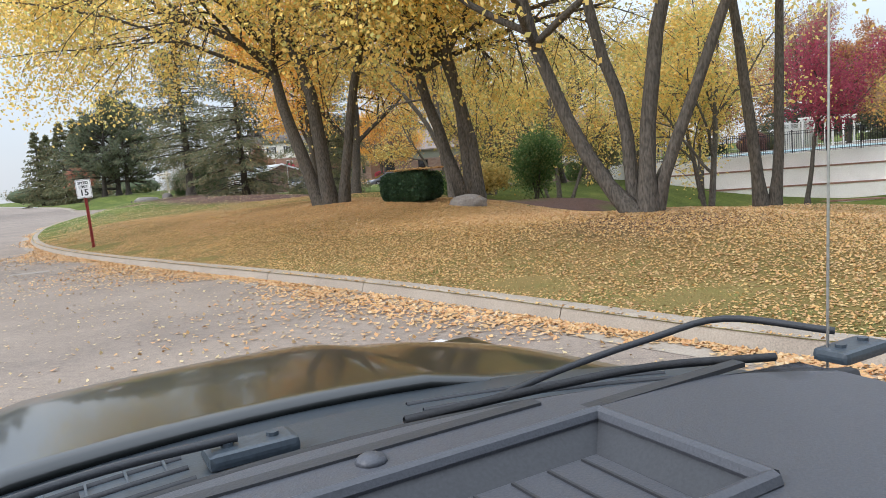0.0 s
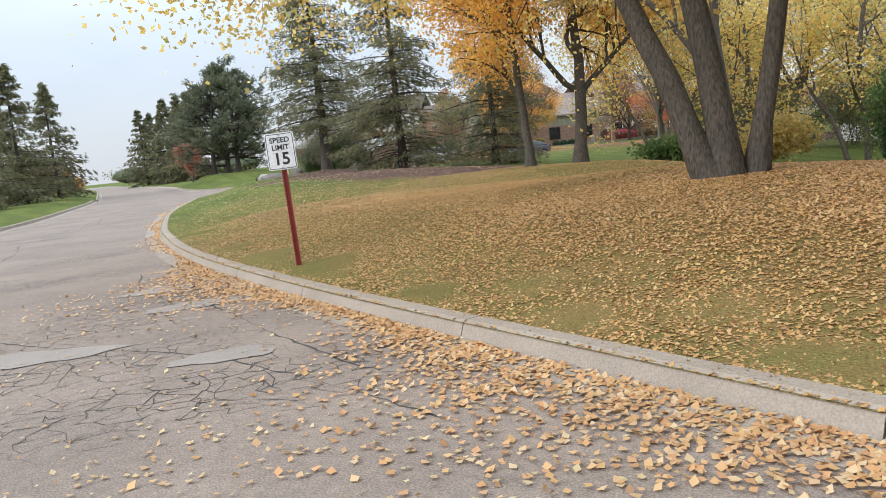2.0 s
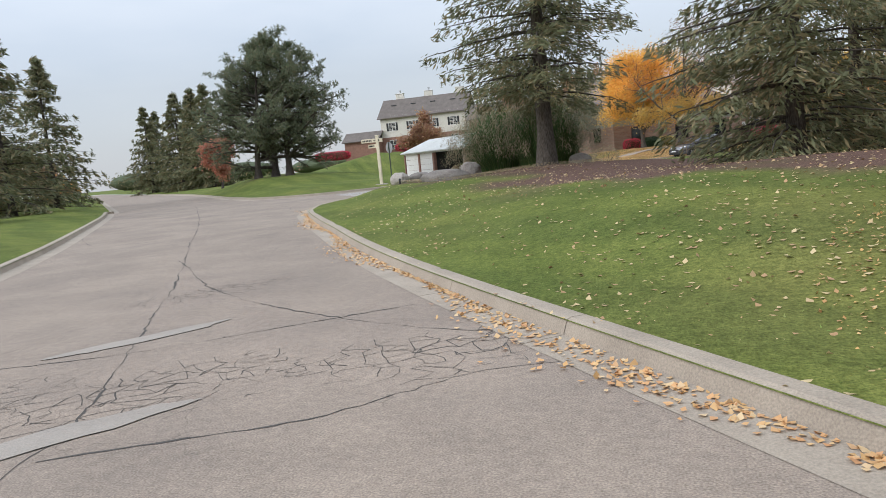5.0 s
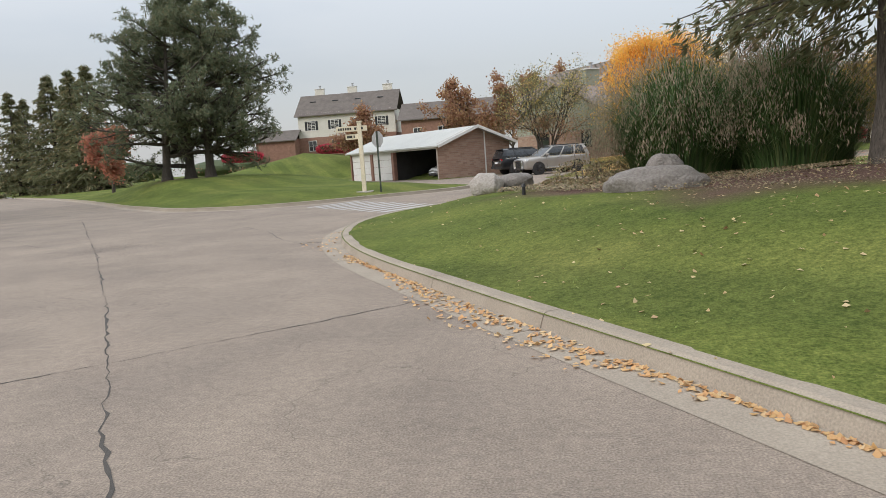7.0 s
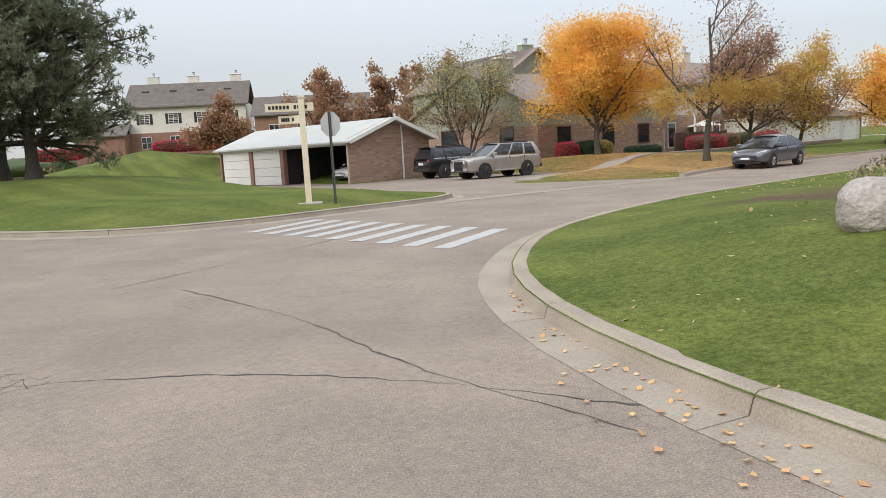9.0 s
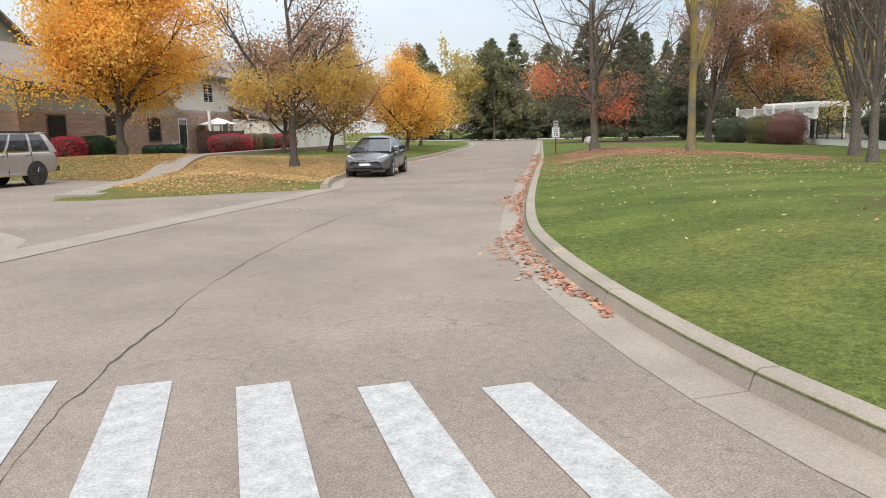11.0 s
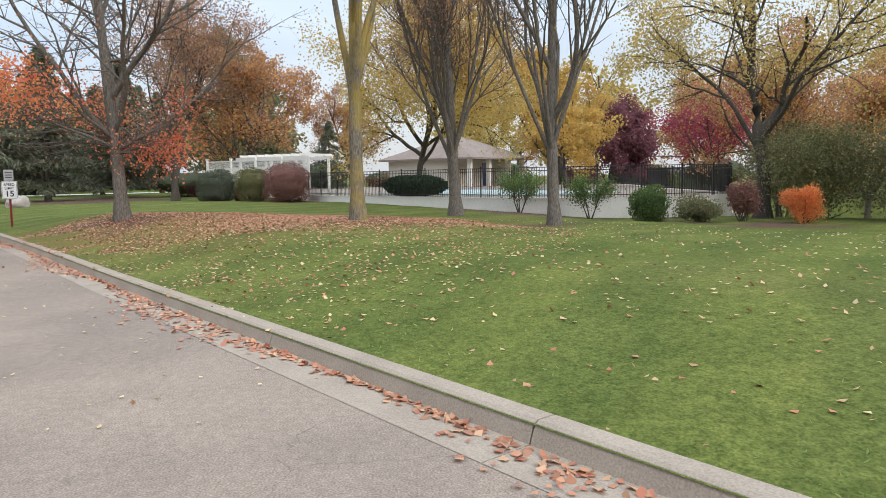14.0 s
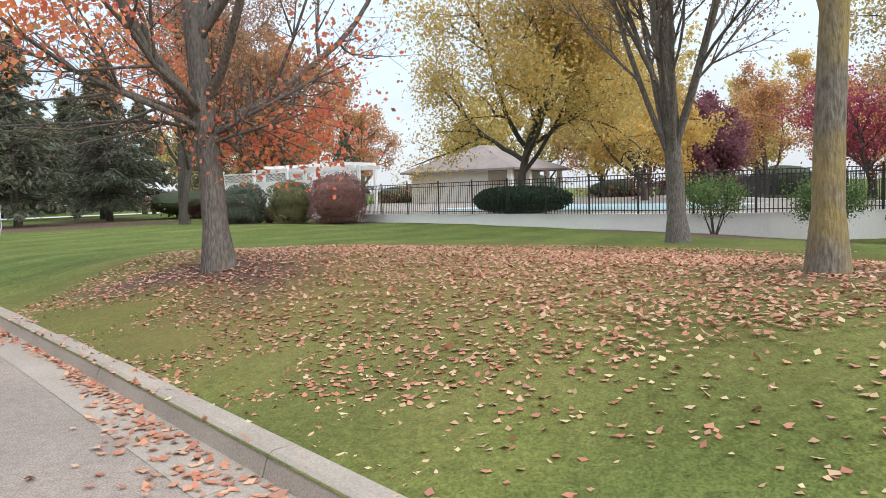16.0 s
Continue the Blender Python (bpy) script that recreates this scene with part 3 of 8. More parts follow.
def build_ground():
    from mathutils.geometry import delaunay_2d_cdt
    pts = [tuple(p) for p in ROAD]
    n = len(pts)
    edges = [(i, (i + 1) % n) for i in range(n)]
    gx, gy = np.meshgrid(np.arange(-70, 44, 1.1), np.arange(4, 112, 1.1))
    fx, fy = np.meshgrid(np.arange(-260, 260, 11.0), np.arange(-120, 300, 11.0))
    near = (fx > -70) & (fx < 44) & (fy > 4) & (fy < 112)
    px, py = np.concatenate([gx.ravel(), fx[~near].ravel()]), np.concatenate([gy.ravel(), fy[~near].ravel()])
    px = px + 0.3 * np.sin(py * 3.1)
    keep = away(px, py, ROAD) > 0.45
    pts += list(zip(px[keep], py[keep]))
    far = 2600
    pts += [(far * math.cos(a), far * math.sin(a) + 60) for a in np.linspace(0, 2 * math.pi, 24, endpoint=False)]
    res = delaunay_2d_cdt([Vector(p) for p in pts], edges, [], 0, 1e-4)
    v = np.array([(p.x, p.y) for p in res[0]])
    f = np.array([t for t in res[2] if len(t) == 3])
    c = v[f].mean(axis=1)
    isroad = inside(c[:, 0], c[:, 1], ROAD)
    z = lawn_height(v[:, 0], v[:, 1])
    for name, pick, mat, zz in (("ground", ~isroad, M_LAWN, z), ("road", isroad, M_ASPHALT, np.zeros(len(v)))):
        tri = f[pick]
        used = np.unique(tri)
        back = np.zeros(len(v), int)
        back[used] = np.arange(len(used))
        ob = mesh_ob(name, np.column_stack([v[used], zz[used]]).tolist(), back[tri].tolist(), mat, smooth=True)
        tagged(ob, kind="structure")
        if name == "ground":
            tagged(ob, "mown green lawns strewn with fallen leaves and mulch beds", "lawn")
            lit, mul = cover_at(v[used, 0], v[used, 1])
            at = ob.data.color_attributes.new("cover", "FLOAT_COLOR", "POINT")
            at.data.foreach_set("color", np.column_stack([lit, mul, np.zeros(len(lit)), np.ones(len(lit))]).ravel())
        else:
            tagged(ob, "cracked pale grey asphalt road with worn patches", "road")


build_ground()


def kerb(name, line, side, label):
    """A cast concrete kerb with a gutter pan, in lengths of about 3 m with open joints."""
    owner = tagged(new(name), label, "kerb", kind="structure")
    d = np.gradient(line, axis=0)
    d /= np.linalg.norm(d, axis=1)[:, None] + 1e-9
    nrm = np.column_stack([-d[:, 1], d[:, 0]]) * side
    prof = [(0.42, 0.004), (0.03, 0.012), (0.0, 0.10), (-0.02, 0.135), (-0.05, 0.15), (-0.19, 0.15), (-0.22, 0.10), (-0.22, -0.04), (0.42, -0.04)]
    length = np.concatenate([[0], np.cumsum(np.linalg.norm(np.diff(line, axis=0), axis=1))])
    seg = (length // 3.0).astype(int)
    for s in range(seg[-1] + 1):
        idx = np.where(seg == s)[0]
        if len(idx) == 0 or abs(line[idx[0]][0]) > 110 or line[idx[0]][1] > 140 or line[idx[0]][1] < -20:
            continue
        rows = [line[i] for i in idx]
        nn = [nrm[i] for i in idx]
        if idx[-1] + 1 < len(line):
            rows.append(line[idx[-1] + 1] - d[idx[-1]] * 0.012)
            nn.append(nrm[idx[-1] + 1])
        if len(rows) < 2:
            continue
        vs = [(p[0] + q[0] * a, p[1] + q[1] * a, z) for p, q in zip(rows, nn) for a, z in prof]
        k = len(prof)
        fs = [(i * k + j, i * k + j + 1, (i + 1) * k + j + 1, (i + 1) * k + j) for i in range(len(rows) - 1) for j in range(k - 1)]
        fs += [tuple(range(k)), tuple(range((len(rows) - 1) * k, len(rows) * k))[::-1]]
        mesh_ob("kerb_length", vs, fs, M_CONCRETE, owner)


kerb("kerb_main", KERB_MAIN, 1, "pale concrete kerb with leaf-filled gutter beside the lawn")
kerb("kerb_side", KERB_SIDE, 1, "pale concrete kerb along the side street")
kerb("kerb_island", KERB_ISLAND, 1, "pale concrete kerb round the pine island")
kerb("kerb_left", KERB_LEFT, 1, "pale concrete kerb on the far side of the road")

# ---- plants ----
UP = np.array([0.0, 0.0, 1.0])


def unit(v):
    return v / (np.linalg.norm(v) + 1e-9)


def turned(rng, d, ang):
    """A direction that leans from d by about ang radians to a random side."""
    s = unit(np.cross(d, rng.normal(size=3)))
    return unit(d * math.cos(ang) + s * math.sin(ang))


def tubes(chains):
    """Tapered tubes along lines of points: verts and faces."""
    vs, fs, base = [], [], 0
    for pts, rad, k in chains:
        pts = np.asarray(pts)
        n = len(pts)
        d = np.gradient(pts, axis=0)
        d /= np.linalg.norm(d, axis=1)[:, None] + 1e-9
        ref = np.where(np.abs(d[:, 2:3]) > 0.9, [[1.0, 0, 0]], [[0, 0, 1.0]])
        u = np.cross(d, ref)
        u /= np.linalg.norm(u, axis=1)[:, None] + 1e-9
        w = np.cross(d, u)
        a = np.arange(k) * 2 * math.pi / k
        ring = pts[:, None, :] + np.asarray(rad)[:, None, None] * (u[:, None, :] * np.cos(a)[None, :, None] + w[:, None, :] * np.sin(a)[None, :, None])
        vs.append(ring.reshape(-1, 3))
        i, j = np.meshgrid(np.arange(n - 1), np.arange(k), indexing="ij")
        q = np.stack([i * k + j, i * k + (j + 1) % k, (i + 1) * k + (j + 1) % k, (i + 1) * k + j], axis=-1).reshape(-1, 4) + base
        fs.append(q)
        base += n * k
    return np.concatenate(vs), np.concatenate(fs)


def quick_mesh(name, v, f, material, parent=None, smooth=False, label=""):
    """A mesh of quads straight from arrays."""
    me = bpy.data.meshes.new(name)
    v, f = np.asarray(v, np.float32), np.asarray(f, np.int32)
    me.vertices.add(len(v))
    me.vertices.foreach_set("co", v.ravel())
    me.loops.add(f.size)
    me.loops.foreach_set("vertex_index", f.ravel())
    me.polygons.add(len(f))
    me.polygons.foreach_set("loop_start", np.arange(0, f.size, f.shape[1], dtype=np.int32))
    me.update(calc_edges=True)
    if smooth:
        me.shade_smooth()
    me.materials.append(material)
    ob = new(name, me)
    if parent:
        ob.parent = parent
    if label:
        ob["label"] = label
    return ob


def cards(rng, c, size, long=1.4, axis=None, flat=0.0):
    """Small pointed leaves at the places c: each a bent diamond of four corners."""
    n = len(c)
    s = size * rng.uniform(0.6, 1.3, n)[:, None]
    u = rng.normal(size=(n, 3)) if axis is None else axis + rng.normal(size=(n, 3)) * 0.25
    u /= np.linalg.norm(u, axis=1)[:, None] + 1e-9
    r = rng.normal(size=(n, 3))
    if flat:
        r = r * (1 - flat) + np.array([0, 0, 1.0]) * flat * 3
    w = np.cross(u, r)
    w /= np.linalg.norm(w, axis=1)[:, None] + 1e-9
    nn = np.cross(u, w)
    v = np.stack([c - u * s * long * 0.5, c + w * s * 0.5 + nn * s * 0.12, c + u * s * long * 0.5, c - w * s * 0.5 + nn * s * 0.12], axis=1).reshape(-1, 3)
    return v, np.arange(4 * n).reshape(n, 4)


class Grow:
    """Grows one broadleaf tree: tapered limbs and the places of its leaves."""

    def __init__(self, seed, kids=(7, 5, 4, 3), ang=(0.7, 0.7, 0.7, 0.8), ratio=(0.62, 0.55, 0.5, 0.5), first=(0.35, 0.25, 0.2, 0.2), lift=(0.05, 0.10, 0.05, 0.0), wig=0.12, leaf_from=2):
        self.rng = np.random.default_rng(seed)
        self.kids, self.ang, self.ratio, self.first, self.lift, self.wig, self.leaf_from = kids, ang, ratio, first, lift, wig, leaf_from
        self.chains, self.spots, self.short, self.bend, self.taper = [], [], 0.0, 0.045, 0.0

    def limb(self, p, d, length, r, lvl=0, end=0.3):
        rng = self.rng
        n = max(3, int(length / (0.55 if lvl < 2 else 0.5))) if lvl < 3 else 2
        n = min(n, 14)
        step = length / n
        pts, rad, dirs = [np.array(p, float)], [r * (1.45 if lvl == 0 else 1)], [d]
        bend = rng.normal(size=3) * (self.bend if lvl == 0 else 0.0) * np.array([1, 1, 0.3])
        for i in range(n):
            d = unit(d + rng.normal(size=3) * self.wig * (0.6 * min(1, self.bend / 0.03) if lvl == 0 else 1) + UP * self.lift[min(lvl, 3)] + bend * math.sin(i * 0.55))
            pts.append(pts[-1] + d * step)
            rad.append(r * (1 - (1 - end) * (i + 1) / n))
            dirs.append(d)
        self.chains.append((pts, rad, (9, 6, 4, 3, 3)[min(lvl, 4)]))
        if lvl >= self.leaf_from:
            self.spots.extend(pts[1:])
        if lvl < len(self.kids):
            k = self.kids[lvl]
            for j in range(k):
                f = self.first[min(lvl, 3)] + (1 - self.first[min(lvl, 3)]) * (j + rng.uniform(0.1, 0.9)) / k
                i = min(n, int(f * n))
                cd = turned(rng, dirs[i], self.ang[min(lvl, 3)] * rng.uniform(0.7, 1.25))
                near = 1.0 if lvl or not self.short else 1 - self.short * max(0.0, 1 - (f - self.first[0]) / 0.3)
                if lvl == 0 and cd[2] < -0.1:
                    cd[2] *= -0.5
                self.limb(pts[i], unit(cd), length * self.ratio[min(lvl, 3)] * rng.uniform(0.75, 1.2) * (1.15 - 0.45 * f) * near * (1 - self.taper * f * f if lvl == 0 else 1), rad[i] * 0.62, lvl + 1)


def finish_tree(g, name, m, label, bark, leaf, leaf_size, count, spread=0.22, keep=None, category="tree", group="", extra=()):
    root = thing(name, m, label, category, group)
    v, f = tubes(g.chains)
    quick_mesh("trunk", v, f, bark, root, smooth=True)
    rng = g.rng
    spots = np.array(g.spots)
    if keep is not None:
        spots = spots[keep(spots)]
    if len(spots) and count:
        c = spots[rng.integers(0, len(spots), count)] + rng.normal(size=(count, 3)) * spread
        v, f = cards(rng, c, leaf_size)
        quick_mesh("crown", v, f, leaf, root)
    for mat, kp, cnt, sz in extra:
        sp = np.array(g.spots)
        sp = sp[kp(sp)]
        if len(sp):
            c = sp[rng.integers(0, len(sp), cnt)] + rng.normal(size=(cnt, 3)) * spread
            v, f = cards(rng, c, sz)
            quick_mesh("crown", v, f, mat, root)
    return root


def on_ground(x, y, dz=-0.05, rz=0):
    return pose(x, y, ground_z(x, y) + dz, 0, 0, rz)


def spruce(seed, height, radius, bare=0.1, dense=1.0, droop=0.35, r0=None, needle=0.42, leaf=M_SPRUCE, bark=M_BARK_DARK):
    """Conifer with whorls of drooping boughs that carry hanging sprays."""
    rng = np.random.default_rng(seed)
    r0 = r0 or height * 0.018
    n = 14
    z = np.linspace(0, height, n)
    stem = np.column_stack([rng.normal(0, 0.03, n).cumsum() * 0.4, rng.normal(0, 0.03, n).cumsum() * 0.4, z])
    chains = [(stem, r0 * (1 - z / height * 0.93) + 0.35 * r0 * np.exp(-z * 2.5), 9)]
    spots, axes = [], []
    zz = height * bare
    while zz < height * 0.985:
        f = (zz / height - bare) / (1 - bare)
        reach = radius * (1 - f) ** 0.85 * (0.75 + 0.25 * min(1, f * 6))
        for k in range(rng.integers(5, 8) if dense > 0.5 else rng.integers(4, 7)):
            a = rng.uniform(0, 2 * math.pi)
            length = max(0.25, reach * rng.uniform(0.65, 1.15))
            m = max(4, int(length / (0.3 if dense > 0.5 else 0.55)))
            t = np.linspace(0, 1, m)
            out = np.column_stack([np.cos(a) * t * length, np.sin(a) * t * length, length * (0.12 * t - droop * t * t * (1 - 0.5 * f) + 0.12 * t ** 3)])
            bough = out + np.array([np.interp(zz, z, stem[:, 0]), np.interp(zz, z, stem[:, 1]), zz + rng.uniform(-0.28, 0.28)])
            bough += rng.normal(0, 0.02, bough.shape)
            chains.append((bough, 0.011 * length * (1.15 - t) + 0.005, 3))
            d = unit(bough[-1] - bough[0])
            side = unit(np.cross(d, UP))
            for i in range(1, m):
                w = 0.5 * length * (1 - t[i]) + 0.18
                cnt = int((15 if dense > 0.5 else 20) * dense) + 1
                s = rng.uniform(-1, 1, cnt)
                sp = bough[i] + side * (s * w)[:, None] * 0.75 + d * (np.abs(s) * w * 0.45)[:, None] - UP * (np.abs(s) * w * 0.26 + rng.uniform(0, 0.30, cnt))[:, None]
                spots.append(sp)
                axes.append(side * np.sign(s)[:, None] * 0.8 + d * 0.8 - UP * 0.45)
        zz += height * 0.022 + 0.12
    return chains, np.concatenate(spots), np.concatenate(axes), rng, needle, leaf, bark


def finish_conifer(data, name, m, label, group="", category="conifer"):
    chains, spots, axes, rng, needle, leaf, bark = data
    root = thing(name, m, label, category, group)
    v, f = tubes(chains)
    quick_mesh("trunk", v, f, bark, root, smooth=True)
    v1, f1 = cards(rng, spots, needle * 0.19, 4.8, axes, 0.5)
    v2, f2 = cards(rng, spots + rng.normal(0, 0.1, spots.shape), needle * 0.17, 5.0, axes + rng.normal(0, 0.4, axes.shape), 0.0)
    quick_mesh("crown", np.concatenate([v1, v2]), np.concatenate([f1, f2 + len(v1)]), leaf, root)
    return root


def pine_tree(seed, m, height, radius, label, bare=0.3, tufts=2600, group=""):
    """Pine: stout leader, spreading boughs and upturned needle tufts."""
    rng = np.random.default_rng(seed)
    g = Grow(seed, kids=(40, 6, 2), ang=(1.42, 0.6, 0.6), ratio=(0.30, 0.42, 0.5), first=(bare, 0.25, 0.3), lift=(0.03, 0.02, 0.05, 0.05), wig=0.05, leaf_from=1)
    g.ratio = (radius / height, 0.42, 0.45, 0.4)
    g.short, g.taper, g.bend = 0.2, 0.62, 0.02
    g.limb((0, 0, 0), np.array([0.02, 0.02, 1.0]), height, height * 0.026, 0, 0.12)
    root = thing("pine_tree", m, label, "pine tree", group)
    v, f = tubes(g.chains)
    quick_mesh("trunk", v, f, M_BARK, root, smooth=True)
    sp = np.array(g.spots)
    sp = sp[np.hypot(sp[:, 0], sp[:, 1]) > 0.9 * (1 - 0.6 * sp[:, 2] / height)]
    sp = sp[rng.integers(0, len(sp), tufts)] + rng.normal(0, 0.16, (tufts, 3))
    k = 7
    ax = rng.normal(size=(tufts * k, 3)) + np.array([0, 0, 0.55])
    ax /= np.linalg.norm(ax, axis=1)[:, None]
    c = np.repeat(sp, k, axis=0) + ax * 0.12
    v, f = cards(rng, c, 0.055, 5.0, ax)
    quick_mesh("crown", v, f, M_PINE, root)
    return root


def bush(name, seed, m, size, label, leaf, count=2500, leaf_size=0.07, square=2.0, category="bush", group="", core=M_HEDGE, lump=0.06, lobes=0):
    """Clipped or loose shrub: leaves over a swollen form, thinning inward, on short stems."""
    rng = np.random.default_rng(seed)
    a, b, h = size
    d = rng.normal(size=(count, 3))
    d /= np.linalg.norm(d, axis=1)[:, None]
    p = np.abs(d) ** square
    k = 1.0 / (p.sum(axis=1) ** (1 / square))
    shell = d * k[:, None] * (1 - np.abs(rng.normal(0, 0.10, count)))[:, None]
    shell *= 1 + lump * (np.sin(shell[:, :1] * 5 + seed) * np.cos(shell[:, 1:2] * 4 + seed) + (lump > 0.1) * np.sin(shell[:, 2:3] * 7 + shell[:, :1] * 6 + seed * 2))
    shell += rng.normal(0, lump * (0.6 if core is None else 0.2), shell.shape)
    c = shell * np.array([a / 2, b / 2, h / 2]) + np.array([0, 0, h / 2 + 0.04])
    if lobes:
        mid = rng.uniform(-1, 1, (lobes, 3)) * np.array([0.52, 0.52, 0.42])
        big = rng.uniform(0.42, 0.68, lobes)
        pick = rng.integers(0, lobes, count)
        c = (mid[pick] + shell * big[pick][:, None] * rng.uniform(0.55, 1.08, count)[:, None]) * np.array([a / 2, b / 2, h / 2]) + np.array([0, 0, h * 0.48])
        c[:, 2] = np.abs(c[:, 2])
    root = thing(name, m, label, category, group)
    v, f = cards(rng, c, leaf_size)
    quick_mesh("foliage", v, f, leaf, root)
    chains = []
    for _ in range(9):
        e = c[rng.integers(0, count)] * np.array([0.8, 0.8, 0.8])
        s = np.array([rng.normal(0, a * 0.06), rng.normal(0, b * 0.06), 0])
        chains.append((np.linspace(s, e, 5) + rng.normal(0, 0.02, (5, 3)), np.linspace(0.025, 0.006, 5), 4))
    v, f = tubes(chains)
    quick_mesh("stems", v, f, M_BARK_DARK, root)
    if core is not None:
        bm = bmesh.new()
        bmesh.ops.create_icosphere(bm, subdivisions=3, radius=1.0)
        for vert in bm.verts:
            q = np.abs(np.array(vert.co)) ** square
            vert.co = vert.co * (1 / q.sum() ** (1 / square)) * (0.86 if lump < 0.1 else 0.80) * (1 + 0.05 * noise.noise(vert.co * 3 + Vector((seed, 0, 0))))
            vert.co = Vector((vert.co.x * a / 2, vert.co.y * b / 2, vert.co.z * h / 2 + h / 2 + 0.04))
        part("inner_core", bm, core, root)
    return root


# trees of the first lawn: spreading yellow-leaved trees with several stems
def aim(az, lean):
    return np.array([math.cos(radians(az)) * math.sin(radians(lean)), math.sin(radians(az)) * math.sin(radians(lean)), math.cos(radians(lean))])


def yellow_tree(seed, x, y, stems, label, count=26000, keep=None, leaf=M_YELLOW, size=0.13, bark=M_BARK, kids=(7, 6, 5, 3), lift=(0.02, 0.02, -0.06, -0.12), group="yellow trees on the lawn", extra=(), first=0.38, ang=(0.75, 0.8, 0.8, 0.8), ratio=(0.55, 0.55, 0.5, 0.5), wig=0.10, spread=0.3, bend=0.045):
    g = Grow(seed, kids=kids, ang=ang, ratio=ratio, first=(first, 0.25, 0.2, 0.2), lift=lift, wig=wig)
    g.bend = bend
    for ox, oy, oz, az, lean, length, r in stems:
        if oz > 0.5 and g.chains:
            # limbs spring from the first stem
            stem = np.array(g.chains[0][0])
            ox, oy = np.interp(oz, stem[:, 2], stem[:, 0]), np.interp(oz, stem[:, 2], stem[:, 1])
        g.limb((ox, oy, oz), aim(az, lean), length, r, 1 if oz > 0.5 and length < 7.6 else 0, 0.3)
    return finish_tree(g, "autumn_tree", on_ground(x, y, -0.08), label, bark, leaf, size, count, spread, keep, group=group, extra=extra)


yellow_tree(11, -3.85, 28.35, [(-0.12, 0, 0, 165, 19, 12, 0.21), (0.08, 0.05, 0, 140, 5, 12, 0.23), (0.5, 0.1, 0, 10, 7, 12, 0.155)] + [(-0.3, -0.1, z, az, 62, length, 0.07) for az, z, length in
            ((170, 4.6, 8), (200, 4.0, 8), (222, 4.8, 7.5), (246, 4.2, 7.2), (272, 5.0, 7.5), (300, 4.4, 8), (325, 4.8, 8.5), (350, 5.2, 8), (20, 4.6, 7.8))], "tall yellow-leaved tree with three rough grey stems and drooping limbs", 112000, size=0.076, spread=0.45, lift=(-0.01, -0.02, -0.12, -0.24), kids=(7, 6, 4, 3))
yellow_tree(12, 0.45, 28.5, [(-0.16, 0, 0, 168, 20, 11, 0.185), (0.02, 0.12, 0, 150, 6, 12, 0.185), (0.22, 0.05, 0, 20, 6, 12, 0.17), (0, 0, 3.9, 250, 58, 5.5, 0.1), (0, 0, 4.2, 330, 55, 6.5, 0.11), (0, 0, 3.8, 205, 60, 5.5, 0.09), (0, 0, 3.9, 285, 60, 5.2, 0.09), (0, 0, 3.8, 350, 62, 6.5, 0.09)], "yellow-leaved tree with three dark stems behind a hedge", 62000, size=0.08, lift=(0.02, 0.0, -0.10, -0.2))
yellow_tree(13, 4.9, 21.2, [(-0.1, 0, 0, 168, 41, 10, 0.145), (-0.08, 0.16, 0, 150, 9, 10, 0.125), (0.08, 0, 0, 60, 3, 11, 0.15), (0.2, 0.08, 0, 0, 14, 10, 0.115), (0, 0, 3.0, 250, 66, 6, 0.07), (0, 0, 3.3, 185, 62, 6, 0.07), (0, 0, 3.1, 310, 62, 6, 0.07)],
            "many-stemmed grey tree with thin yellow leaves in a mulch ring", 46000, size=0.075, spread=0.42, bark=M_BARK, kids=(6, 5, 4, 3), first=0.5)
yellow_tree(14, 7.9, 26.6, [(-0.13, 0, 0, 200, 2, 11, 0.15), (0.14, 0, 0, 350, 6, 11, 0.13)], "grey tree with twin stems and few yellow leaves", 13000, size=0.08, first=0.55, bend=0.012)
yellow_tree(15, -9.95, 42.0, [(0, 0, 0, 80, 3, 9.5, 0.17), (0, 0, 2.4, 150, 28, 4.6, 0.1)], "slim golden maple on the lawn", 36000, size=0.09, leaf=M_GOLD, group="golden maples")
yellow_tree(16, -8.35, 43.0, [(0, 0, 0, 100, 4, 11, 0.24), (0, 0, 2.6, 40, 45, 6, 0.12), (0, 0, 2.6, 200, 45, 6, 0.12)], "golden maple with a stout dark trunk", 36000, size=0.09, leaf=M_GOLD, group="golden maples")
yellow_tree(17, -3.2, 42.5, [(0, 0, 0, 100, 3, 11, 0.2), (0.1, 0, 1.8, 180, 22, 9, 0.13)], "pale bare tree with a few tan leaves", 15000, size=0.09, leaf=M_OLIVE, bark=M_BARK_PALE, group="thicket trees")

# tangled wood behind the first lawn
TH = yellow_tree(41, 1.5, 47, [(0, 0, 0, 100, 6, 7.6, 0.14), (0.6, 0, 0, 20, 12, 7, 0.1), (-0.5, 0.2, 0, 190, 16, 7, 0.1)], "thin tangled tree with tan and yellow leaves", 10000, size=0.10, leaf=M_YELLOW, bark=M_BARK_PALE, kids=(7, 6, 4), group="thicket trees", first=0.25)
for x, y, rz in ((-2.5, 50, 90), (5.5, 49, 190), (-6, 53, 30)):
    copy_thing(TH, on_ground(x, y, -0.1, rz))
TY = yellow_tree(42, 8, 39, [(0, 0, 0, 60, 5, 8, 0.15), (0.2, 0.1, 0, 170, 20, 7.5, 0.11)], "yellow-brown tree at the edge of the wood", 14000, size=0.10, leaf=M_YELLOW, bark=M_BARK_PALE, kids=(7, 6, 4), group="thicket trees", first=0.3)
